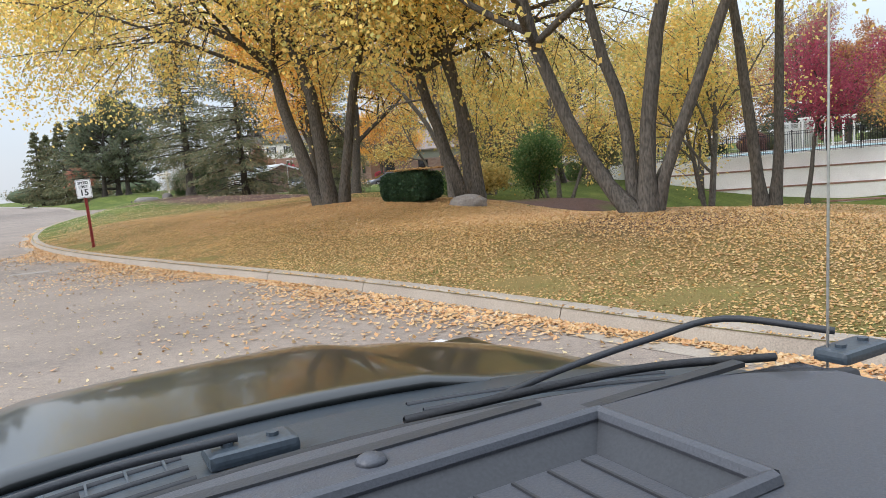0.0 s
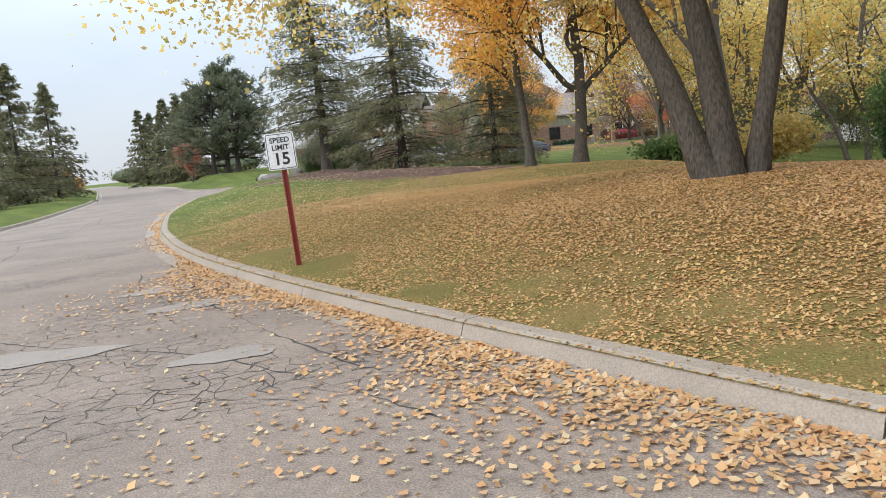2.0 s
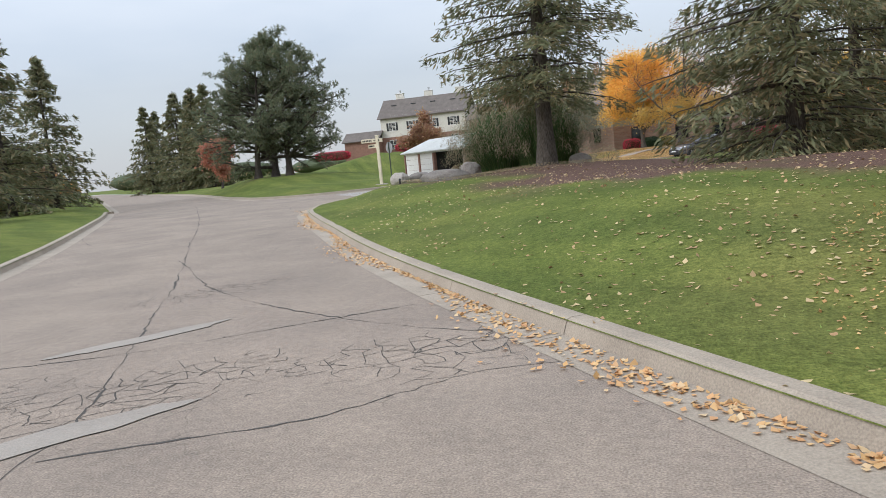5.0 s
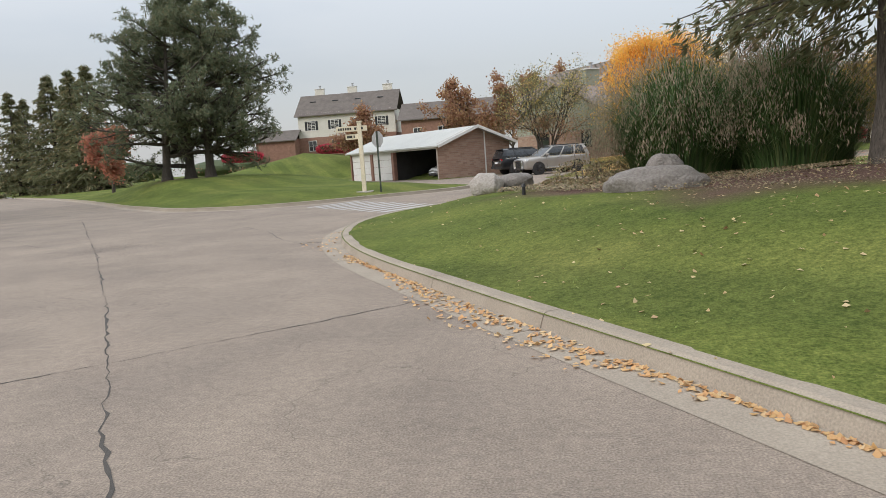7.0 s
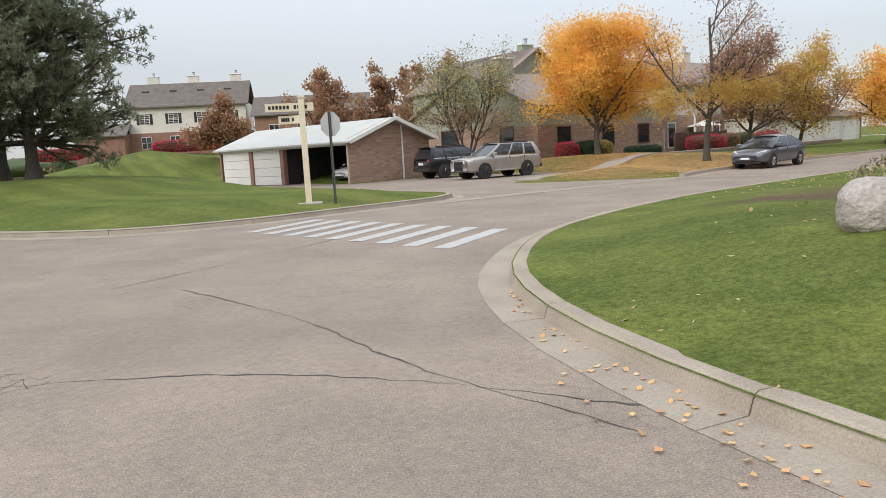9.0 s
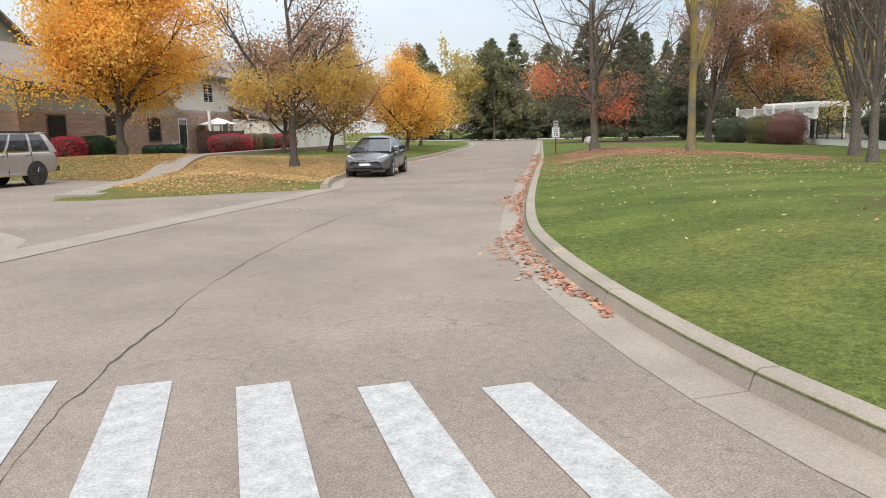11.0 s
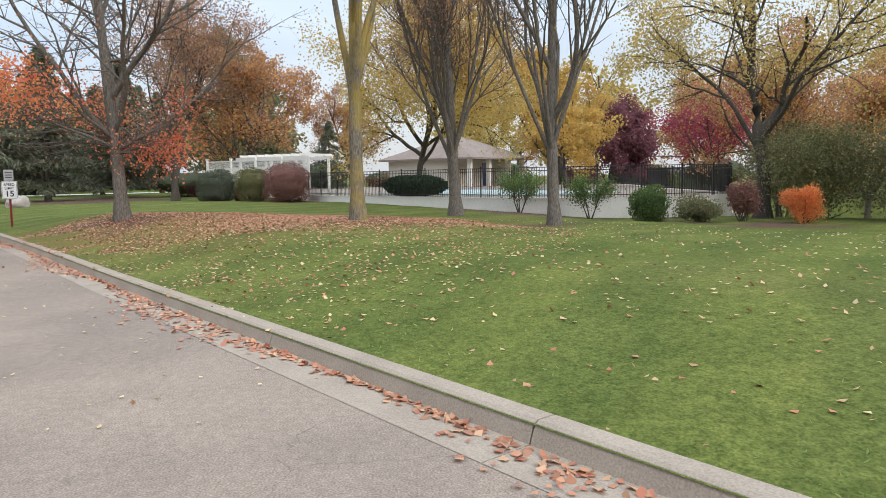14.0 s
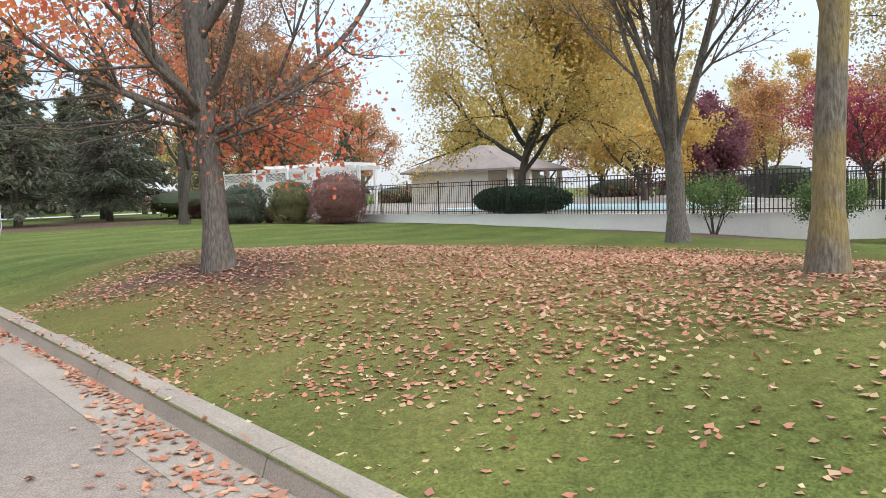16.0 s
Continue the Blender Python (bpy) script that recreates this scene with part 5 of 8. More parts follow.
def speed_sign(m, plate_w, post_h, label, extra=False, lean=0.0):
    root = thing("speed_limit_sign", m @ pose(0, 0, 0, 0, lean, 0), label, "road sign")
    h = plate_w * 1.27
    bm = bmesh.new()
    # U-channel post
    prism(bm, [(-0.035, 0.02), (-0.02, 0.02), (-0.02, -0.01), (0.02, -0.01), (0.02, 0.02), (0.035, 0.02), (0.035, -0.025), (-0.035, -0.025)], -0.3, post_h + h * 0.8)
    bmesh.ops.rotate(bm, verts=bm.verts, matrix=Matrix.Rotation(radians(90), 3, "X"))
    part("post", bm, M_REDPOST, root, "red painted steel channel post")
    zc = post_h + h / 2
    pl = plate("sign_plate", plate_w, h, -0.045, zc, M_SIGN, root)
    bd = plate("border", plate_w * 0.94, h * 0.95, -0.0485, zc, M_INK, pl, 0.025, 0.002)
    plate("inner_face", plate_w * 0.895, h * 0.915, -0.0505, zc, M_SIGN, pl, 0.02, 0.002)
    y = -0.053
    words("word_speed", "SPEED", h * 0.20, pose(0, y, zc + h * 0.30) @ FACE, pl)
    words("word_limit", "LIMIT", h * 0.20, pose(0, y, zc + h * 0.10) @ FACE, pl)
    words("number", "15", h * 0.46, pose(0, y, zc - h * 0.22) @ FACE, pl)
    for dz in (0.44, -0.44):
        bm = bmesh.new()
        rod(bm, (0, y - 0.004, zc + h * dz), (0, y + 0.006, zc + h * dz), 0.012, 8)
        part("bolt", bm, M_SIGNBACK, pl)
    if extra:
        up = plate("upper_plate", plate_w * 0.62, plate_w * 0.8, -0.045, zc + h * 0.5 + plate_w * 0.44, M_SIGNBACK, root)
        for k in range(3):
            b = bmesh.new()
            box(b, -plate_w * 0.22, plate_w * 0.22, -0.05, -0.0475, zc + h * 0.5 + plate_w * (0.25 + 0.17 * k), zc + h * 0.5 + plate_w * (0.31 + 0.17 * k))
            part("text_bar", b, M_INK, up)
    return root


# the plates face the traffic that comes up the road
speed_sign(pose(-9.55, 25.35, 0.30, 0, 0, 24), 0.40, 1.24, "speed limit fifteen sign on a red post in the lawn", lean=-1.5)
speed_sign(pose(-3.4, 89.2, ground_z(-3.4, 89.2) - 0.1, 0, 0, -62), 0.46, 1.05, "speed limit fifteen sign with a small plate above", True)

# street name post and stop sign at the island corner
post = thing("street_name_post", pose(-39.95, 74.05, ground_z(-39.95, 74.05) - 0.05, 0, 0, 8), "cream painted wooden street name post with two arms", "street sign")
boxed("post", -0.09, 0.09, -0.09, 0.09, -0.2, 3.15, M_POST, post, bev=0.012)
boxed("cap", -0.11, 0.11, -0.11, 0.11, 3.15, 3.22, M_POST, post, bev=0.015)
for z, x0, x1, rz in ((2.9, -1.05, 0.35, 4), (2.55, -0.75, -0.09, -22)):
    arm = boxed("name_arm", x0, x1, -0.03, 0.03, z - 0.13, z + 0.11, M_POST, post, "cream board with dark letter marks", 0.008)
    arm.matrix_local = pose(0, -0.02, 0, 0, 0, rz)
    n = 11 if z > 2.7 else 6
    for i in range(n):
        w = (x1 - x0) * 0.78 / n
        a = x0 + 0.09 + i * (x1 - x0 - 0.25) / n
        if i == n // 2 + 1:
            continue
        boxed("text_bar", a, a + w * 0.72, -0.036, -0.0305, z - 0.06, z + 0.045, M_INK, arm)
boxed("base_stones", -0.35, 0.4, -0.3, 0.25, 0.0, 0.07, M_STONE_PALE, post, bev=0.03)

stop = thing("stop_sign", pose(-39.15, 73.95, ground_z(-39.15, 73.95) - 0.05, 0, 0, -30), "octagonal stop sign on a steel post seen from behind", "road sign")
bm = bmesh.new()
prism(bm, [(0.38 * math.cos(radians(22.5 + 45 * i)), 2.42 + 0.38 * math.sin(radians(22.5 + 45 * i))) for i in range(8)], 0.03, 0.034)
bmesh.ops.recalc_face_normals(bm, faces=bm.faces)
part("sign_plate", bm, M_SIGNBACK, stop, "bare grey back of the octagon")
bm = bmesh.new()
prism(bm, [(-0.035, 0.02), (-0.02, 0.02), (-0.02, -0.01), (0.02, -0.01), (0.02, 0.02), (0.035, 0.02), (0.035, -0.025), (-0.035, -0.025)], -0.3, 2.78)
bmesh.ops.rotate(bm, verts=bm.verts, matrix=Matrix.Rotation(radians(90), 3, "X"))
part("post", bm, M_STEEL, stop, "green steel channel post")


def rock(name, seed, m, size, label, mat=M_STONE, group=""):
    bm = bmesh.new()
    bmesh.ops.create_icosphere(bm, subdivisions=4, radius=1.0)
    off = Vector((seed * 3.1, seed * 1.7, 0))
    for v in bm.verts:
        k = 1 + 0.22 * noise.noise(v.co * 1.3 + off) + 0.10 * noise.noise(v.co * 3.1 + off) + 0.03 * noise.noise(v.co * 9 + off)
        c = v.co * k
        c.x, c.y, c.z = (math.copysign(abs(a) ** 0.85, a) for a in c)
        v.co = Vector((c.x * size[0] / 2, c.y * size[1] / 2, c.z * size[2] / 2 + size[2] * 0.3))
    ob = part(name, bm, mat, smooth=True)
    ob.matrix_world = m
    return tagged(ob, label, "boulder", group)


rock("boulder", 1, on_ground(-28.95, 55.0, -0.16, 12), (1.7, 1.15, 0.66), "large rounded grey boulder in the mulch bed", M_STONE, "boulders in the bed")
rock("boulder", 2, on_ground(-28.6, 57.0, -0.05, 20), (0.75, 0.7, 0.72), "grey boulder behind a larger one", M_STONE, "boulders in the bed")
rock("boulder", 3, on_ground(-32.34, 58.9, -0.02, 0), (0.75, 0.65, 0.6), "pale upright boulder at the end of the bed", M_STONE_PALE, "boulders in the bed")
rock("boulder", 4, on_ground(-31.75, 59.7, -0.02, 30), (0.9, 0.7, 0.52), "long dark grey boulder at the end of the bed", M_STONE, "boulders in the bed")
rock("boulder", 5, on_ground(0.75, 26.7, -0.05, 10), (0.95, 0.6, 0.4), "low grey rock beside the hedge", M_STONE)
rock("boulder", 6, on_ground(14.2, 98.4), (1.5, 1.1, 0.9), "pale boulder at the corner of a drive", M_STONE_PALE)
rock("boulder", 7, on_ground(-24.5, 57.2, -0.02, 10), (0.8, 0.6, 0.5), "small grey stone in the mulch", M_STONE, "boulders in the bed")


# tall ornamental grass in the bed
def reeds(seed, x, y, h, r, n, label):
    rng = np.random.default_rng(seed)
    root = thing("ornamental_grass", on_ground(x, y), label, "ornamental grass", "ornamental grasses")
    vs, fs = [], []
    tips = []
    t = np.linspace(0, 1, 7)
    for i in range(n):
        a, far = rng.uniform(0, 2 * math.pi), math.sqrt(rng.uniform(0.0, 1.0))
        hh = h * (1 - 0.38 * far ** 2.2) * rng.uniform(0.3, 1.06)
        out = np.array([math.cos(a), math.sin(a), 0])
        side = np.array([-math.sin(a), math.cos(a), 0]) * 0.013
        p = out * (0.42 * r * far + t ** 1.4 * r * far * rng.uniform(0.42, 0.66))[:, None] + UP * (hh * (1 - (1 - t / 0.74) ** 2))[:, None]
        p += side / 0.013 * (rng.normal(0, 0.12) * t ** 2)[:, None]
        w = (1 - t * 0.85)[:, None]
        base = len(vs) * 14
        vs.append(np.concatenate([p - side * w, p + side * w]))
        fs.append([(base + k, base + 7 + k, base + 8 + k, base + k + 1) for k in range(6)])
        if rng.uniform() < 0.22 and far > 0.1:
            tips.append(p[5] + UP * 0.08)
    quick_mesh("blades", np.concatenate(vs), np.array(fs).reshape(-1, 4), M_REED, root)
    tips = np.repeat(np.array(tips), 16, axis=0)
    c = tips + rng.normal(0, 0.06, tips.shape) + UP * rng.uniform(-0.1, 0.22, len(tips))[:, None]
    v, f = cards(rng, c, 0.018, 5.0, np.array([[0, 0, 1.0]]))
    quick_mesh("plumes", v, f, M_PLUME, root, label="pale feathery plumes")


reeds(1, -27.9, 59.5, 2.75, 2.8, 4800, "huge clump of arching green ornamental grass with pale plumes")
reeds(2, -25.9, 58.4, 2.7, 2.5, 3200, "tall clump of ornamental grass behind the boulder")
for i, (x, y, w, h) in enumerate(((-24.6, 66.0, 1.4, 0.9), (-25.6, 63.6, 1.8, 1.0), (-30.3, 61.4, 1.3, 0.6), (-29.6, 60.4, 1.0, 0.5), (-30.7, 58.9, 0.8, 0.2), (-30.0, 57.8, 1.0, 0.2), (-29.4, 58.9, 0.9, 0.28))):
    bush("low_shrub", 160 + i, on_ground(x, y), (w, w, h), "low bare-twigged shrub in the mulch bed", M_TWIGS, 1300, 0.035, 2.0, core=None, group="low shrubs in the bed")
bm = bmesh.new()
rod(bm, (0, 0, -0.05), (0, 0, 0.2), 0.035, 10)
rod(bm, (0, 0, 0.2), (0, 0, 0.26), 0.055, 10, 0.03)
lamp = part("path_light", bm, M_IRON)
lamp.matrix_world = on_ground(-31.3, 56.4)
tagged(lamp, "small black path light in the mulch bed", "path light")


# ---- road markings, patches, cracks ----
def flat_shape(name, pts, z, mat, label="", category="", kind="structure"):
    bm = bmesh.new()
    top = [bm.verts.new((x, y, z)) for x, y in pts]
    bm.faces.new(top)
    bmesh.ops.recalc_face_normals(bm, faces=bm.faces)
    ob = part(name, bm, mat)
    if ob.data.polygons[0].normal.z < 0:
        ob.data.flip_normals()
    return tagged(ob, label, category, kind=kind)


def blob(seed, x, y, a, b, rot, n=26, rough=0.22):
    rng = np.random.default_rng(seed)
    ph = rng.uniform(0, 6.28, 4)
    pts = []
    for i in range(n):
        t = 2 * math.pi * i / n
        k = 1 + rough * (math.sin(2 * t + ph[0]) * 0.6 + math.sin(3 * t + ph[1]) * 0.5 + math.sin(7 * t + ph[2]) * 0.35) + rng.normal(0, rough * 0.2)
        px, py = a * k * math.cos(t), b * k * math.sin(t)
        pts.append((x + px * math.cos(rot) - py * math.sin(rot), y + px * math.sin(rot) + py * math.cos(rot)))
    return pts


cross = thing("crosswalk", pose(0, 0, 0), "white painted crosswalk bars at the street mouth", "road marking")
A0, A1 = np.array((-35.5, 64.9)), np.array((-40.2, 70.2))
for i in range(9):
    f = (i + 0.5) / 9
    c = A0 + (A1 - A0) * f
    u = np.array((0.48, 0.88))
    w = np.array((-0.88, 0.48))
    q = [c + u * a + w * b for a, b in ((-1.35, -0.17), (1.35, -0.17), (1.35, 0.17), (-1.35, 0.17))]
    bm = bmesh.new()
    bm.faces.new([bm.verts.new((p[0], p[1], 0.006)) for p in q])
    part("bar", bm, M_LINE, cross)
# flush concrete gutter band across the lot entrance
band = np.array([(-36.4, 74.6), (-32.4, 77.1), (-29.0, 79.1), (-25.6, 81.2)])
q = [(p[0] + 0.27, p[1] - 0.40) for p in band] + [(p[0] - 0.12, p[1] + 0.18) for p in band[::-1]]
flat_shape("gutter_band", q, 0.008, M_WALK, "flush pale concrete gutter across the lot entrance", "gutter")
vs, fs = [], []
for k in range(22):
    c, sd = Vector((-32.5, 83.95)) + Vector((0.616, 0.788)) * (k * 0.95 + 0.4), Vector((0.788, -0.616))
    for q, dz in ((c, 0.03), (c + sd * 1.2, 0.03), (c + sd * 1.2, -0.2), (c, -0.2)):
        vs.append((q.x, q.y, ground_z(c.x + sd.x * 0.6, c.y + sd.y * 0.6) + dz))
    if k:
        fs += [(4 * k - 4 + a, 4 * k - 4 + (a + 1) % 4, 4 * k + (a + 1) % 4, 4 * k + a) for a in range(4)]
walkway = mesh_ob("walkway", vs, fs + [(0, 1, 2, 3), (87, 86, 85, 84)], M_WALK)
tagged(walkway, "pale concrete walk beside the parking bays", "path", kind="structure")
w2 = boxed("walkway", 0, 26, 0, 1.2, 0.35, 0.62, M_WALK)
w2.matrix_world = pose(-20.0, 99.6, 0.0, 0, 0, 36)
tagged(w2, "pale concrete walk along the house fronts", "path", kind="structure")
def crazing(seed, x, y, a, b, rot):
    """A patch of alligatored asphalt: a net of open cracks round small cells, broken towards its rim."""
    rng = np.random.default_rng(seed)
    sp = 0.16
    nx, ny = int(2 * a / sp), int(2 * b / sp)
    gx, gy = np.meshgrid(np.arange(nx), np.arange(ny), indexing="ij")
    px, py = (gx - nx / 2) * sp + rng.normal(0, 0.06, gx.shape) + (gy % 2) * sp * 0.5, (gy - ny / 2) * sp + rng.normal(0, 0.05, gx.shape)
    vs, fs = [], []
    for i in range(nx - 1):
        for j in range(ny - 1):
            rim = math.hypot(px[i, j] / a, py[i, j] / b) + rng.normal(0, 0.12)
            for k, l in ((i + 1, j), (i, j + 1)):
                if rim > 0.92 or rng.uniform() > 1.12 - 0.75 * rim:
                    continue
                p, q = np.array([px[i, j], py[i, j]]), np.array([px[k, l], py[k, l]])
                mid = (p + q) / 2 + rng.normal(0, 0.022, 2)
                for c0, c1 in ((p, mid), (mid, q)):
                    d = (c1 - c0) / (np.linalg.norm(c1 - c0) + 1e-9)
                    w = np.array([-d[1], d[0]]) * rng.uniform(0.0018, 0.006) * (1.15 - 0.6 * rim)
                    z = 0.003 + 0.0004 * rng.uniform()
                    base = len(vs)
                    for c in (c0 + w, c0 - w, c1 - w * 0.8, c1 + w * 0.8):
                        vs.append((x + c[0] * math.cos(rot) - c[1] * math.sin(rot), y + c[0] * math.sin(rot) + c[1] * math.cos(rot), z))
                    fs.append((base, base + 1, base + 2, base + 3))
    tagged(quick_mesh("crazed_asphalt", np.array(vs), np.array(fs), M_CRACK), "alligator-cracked asphalt with open dark joints", "road crack", kind="structure")


for i, (x, y, a, b, rot) in enumerate(((-7.6, 20.8, 2.2, 0.9, 0.7), (-10.4, 22.6, 1.6, 0.8, 0.7), (-12.6, 21.2, 1.8, 0.7, 0.8), (-24.6, 34.8, 1.6, 0.8, 0.9), (-27.0, 39.0, 1.4, 0.7, 0.9), (-17.4, 28.6, 1.6, 0.9, 0.6), (-26.4, 34.0, 1.5, 0.7, 0.8), (-14.5, 26.0, 2.0, 0.8, 0.75), (-41, 57, 1.6, 0.9, 0.9), (-10.6, 24.0, 2.6, 0.9, 0.7), (-9.6, 21.2, 2.2, 0.9, 0.6), (-22.6, 36.0, 1.5, 0.8, 0.6))):
    crazing(i, x, y, a, b, rot)
for i, (x, y, a, b, rot) in enumerate(((-10.0, 23.75, 0.62, 0.3, 0.6), (-11.5, 24.7, 0.55, 0.24, 0.7), (-10.2, 21.5, 0.7, 0.32, 0.5), (-8.1, 21.6, 0.5, 0.2, 0.6), (-24.5, 34.0, 0.7, 0.2, 1.0))):
    flat_shape("road_patch", blob(i + 20, x, y, a, b, rot), 0.008, M_PATCH, "smooth pale repair patch in the asphalt", "road patch")
flat_shape("road_patch", blob(60, -26.0, 36.4, 0.8, 0.16, 1.0), 0.008, M_PATCH, "smooth pale repair patch in the asphalt", "road patch")


def crack(seed, pts, width):
    rng = np.random.default_rng(seed)
    line = smooth_line(pts, 0.12)
    line = line + rng.normal(0, 0.012, line.shape) + rng.normal(0, 0.022, line.shape).cumsum(axis=0) * 0.35
    d = np.gradient(line, axis=0)
    d /= np.linalg.norm(d, axis=1)[:, None] + 1e-9
    nn = np.column_stack([-d[:, 1], d[:, 0]]) * (width * rng.uniform(0.2, 1.0, len(line)) * (0.6 + 0.4 * np.sin(np.arange(len(line)) * 0.23)))[:, None]
    v = np.concatenate([np.column_stack([line + nn, np.full(len(line), 0.003)]), np.column_stack([line - nn, np.full(len(line), 0.003)])])
    n = len(line)
    f = np.array([(i + 1, i, n + i, n + i + 1) for i in range(n - 1)])
    tagged(quick_mesh("road_crack", v, f, M_CRACK), "long dark open seam crack in the asphalt", "road crack", kind="structure")


crack(1, [(-11, 17), (-16, 24), (-20.8, 30), (-23.9, 32.9), (-24.8, 34.5), (-26.2, 36.5), (-29.1, 40.7), (-34, 47.4), (-39.6, 54.9), (-43.5, 59.9), (-51.6, 70)], 0.021)
crack(2, [(-41, 62), (-36.5, 69.0), (-30, 74.8), (-20, 80.6), (-8, 90), (12, 105.5), (38, 126)], 0.019)
crack(3, [(-30.2, 52.5), (-33, 49), (-36.5, 46.6), (-41, 50)], 0.019)
crack(4, [(-16, 29.6), (-18, 27), (-21.5, 25.6)], 0.02)
crack(5, [(-23.5, 37.8), (-26.2, 35.6), (-29.5, 34.4)], 0.02)
crack(6, [(-34.5, 55.8), (-38, 57.5), (-43, 58.0), (-47, 61)], 0.019)
crack(7, [(-30.5, 42.5), (-27.5, 39.5), (-25.0, 37.7), (-22.8, 36.7), (-21.6, 36.7)], 0.02)
crack(8, [(-24.3, 33.6), (-23.0, 34.4), (-22.2, 35.4), (-21.2, 35.9)], 0.018)
crack(9, [(-39.9, 61.6), (-38.1, 59.4), (-36.7, 57.2), (-35.6, 55.9)], 0.022)
crack(10, [(-13.2, 26.2), (-11.6, 24.6), (-9.8, 23.8), (-8.2, 22.6), (-6.4, 21.4)], 0.02)
crack(11, [(-12.4, 22.2), (-10.1, 21.8), (-8.1, 21.5), (-5.6, 20.4)], 0.018)

# ---- buildings ----
def siding(name, w, h, parent, mat, m, lap=0.13, cut=None):
    """Lapped boards over a wall of width w and height h; cut(z) gives the span of a sloped top."""
    vs, fs = [], []
    z = 0.0
    while z < h - 0.01:
        z1 = min(h, z + lap)
        a, b = cut(z) if cut else (0, w)
        a1, b1 = cut(z1) if cut else (0, w)
        if b - a < 0.05:
            break
        k = len(vs)
        vs += [(a, -0.022, z), (b, -0.022, z), (b1, -0.006, z1), (a1, -0.006, z1), (a, 0.0, z), (b, 0.0, z)]
        fs += [(k, k + 1, k + 2, k + 3), (k + 4, k + 5, k + 1, k)]
        z = z1
    ob = mesh_ob(name, vs, fs, mat, parent)
    ob.matrix_local = m
    return ob


def window(parent, m, w, h, shutters=None, bars=True, trim=M_TRIM):
    """A window set in a wall whose outside looks towards -y; m is its lower left corner."""
    fr = new("window")
    fr.parent = parent
    fr.matrix_local = m
    bm = bmesh.new()
    for a in ((-0.06, w + 0.06, -0.08, 0.0), (-0.06, w + 0.06, h, h + 0.08), (-0.06, 0.0, 0, h), (w, w + 0.06, 0, h)):
        box(bm, a[0], a[1], -0.06, 0.02, a[2], a[3])
    if bars:
        box(bm, w / 2 - 0.025, w / 2 + 0.025, -0.05, 0.0, 0, h)
        box(bm, 0, w, -0.045, 0.0, h / 2 - 0.02, h / 2 + 0.02)
    part("frame", bm, trim, fr)
    boxed("pane", 0, w, -0.02, -0.01, 0, h, M_GLASS, fr)
    if shutters:
        for x in (-0.06 - 0.4, w + 0.06):
            bm = bmesh.new()
            box(bm, x, x + 0.4, -0.05, 0, 0, h, 0.005)
            for k in range(int(h / 0.12)):
                box(bm, x + 0.05, x + 0.35, -0.06, -0.05, k * 0.12 + 0.03, k * 0.12 + 0.1)
            part("shutter", bm, shutters, fr)
    return fr


def gable_roof(name, parent, m, length, half, rise, over, mat, thick=0.16):
    """Two sloped slabs over a ridge along x."""
    bm = bmesh.new()
    s = rise / half
    for sg in (1, -1):
        out = [(0, rise), (sg * (half + over), -over * s), (sg * (half + over), -over * s - thick), (0, rise - thick)]
        k = [bm.verts.new((x, a, z)) for x in (-over, length + over) for a, z in out]
        for q in ((0, 1, 2, 3), (7, 6, 5, 4), (0, 4, 5, 1), (1, 5, 6, 2), (2, 6, 7, 3), (3, 7, 4, 0)):
            bm.faces.new([k[i] for i in q])
    bmesh.ops.recalc_face_normals(bm, faces=bm.faces)
    ob = part(name, bm, mat, parent)
    ob.matrix_local = m
    return ob


def chimney(parent, m, mat, w=1.0, h=1.5):
    ch = new("chimney")
    ch.parent = parent
    ch.matrix_local = m
    boxed("stack", -w / 2, w / 2, -0.35, 0.35, -1.2, h, mat, ch, bev=0.01)
    boxed("cap", -w / 2 - 0.08, w / 2 + 0.08, -0.43, 0.43, h, h + 0.12, M_TRIM, ch, bev=0.02)
    bm = bmesh.new()
    rod(bm, (0.1, 0, h + 0.1), (0.1, 0, h + 0.55), 0.16, 12)
    rod(bm, (0.1, 0, h + 0.58), (0.1, 0, h + 0.64), 0.24, 12)
    part("flue", bm, M_SIGNBACK, ch)


def bricks(wall, w, h, m, z_skip=None, limit=300):
    """Courses of bricks proud of a wall, joints recessed."""
    bw, bh, g = 0.40, 0.135, 0.014
    vs, fs, k = [], [], 0
    rows = int(h / bh)
    for r in range(rows):
        x = -(r % 2) * bw / 2
        while x < w - 0.02:
            a, b = max(0, x) + g / 2, min(w, x + bw) - g / 2
            if z_skip:
                lo, hi = z_skip(r * bh)
                a, b = max(a, lo), min(b, hi)
            if b - a > 0.05:
                z0, z1 = r * bh + g / 2, (r + 1) * bh - g / 2
                vs += [(a, -0.012, z0), (b, -0.012, z0), (b, -0.012, z1), (a, -0.012, z1), (a, 0, z0), (b, 0, z0), (b, 0, z1), (a, 0, z1)]
                fs += [(k, k + 1, k + 2, k + 3), (k, k + 4, k + 5, k + 1), (k + 3, k + 2, k + 6, k + 7), (k, k + 3, k + 7, k + 4), (k + 1, k + 5, k + 6, k + 2)]
                k += 8
            x += bw
    ob = mesh_ob("brick_facing", vs, fs, M_BRICKS, wall)
    ob.matrix_local = m
    tagged(ob, kind="stuff")


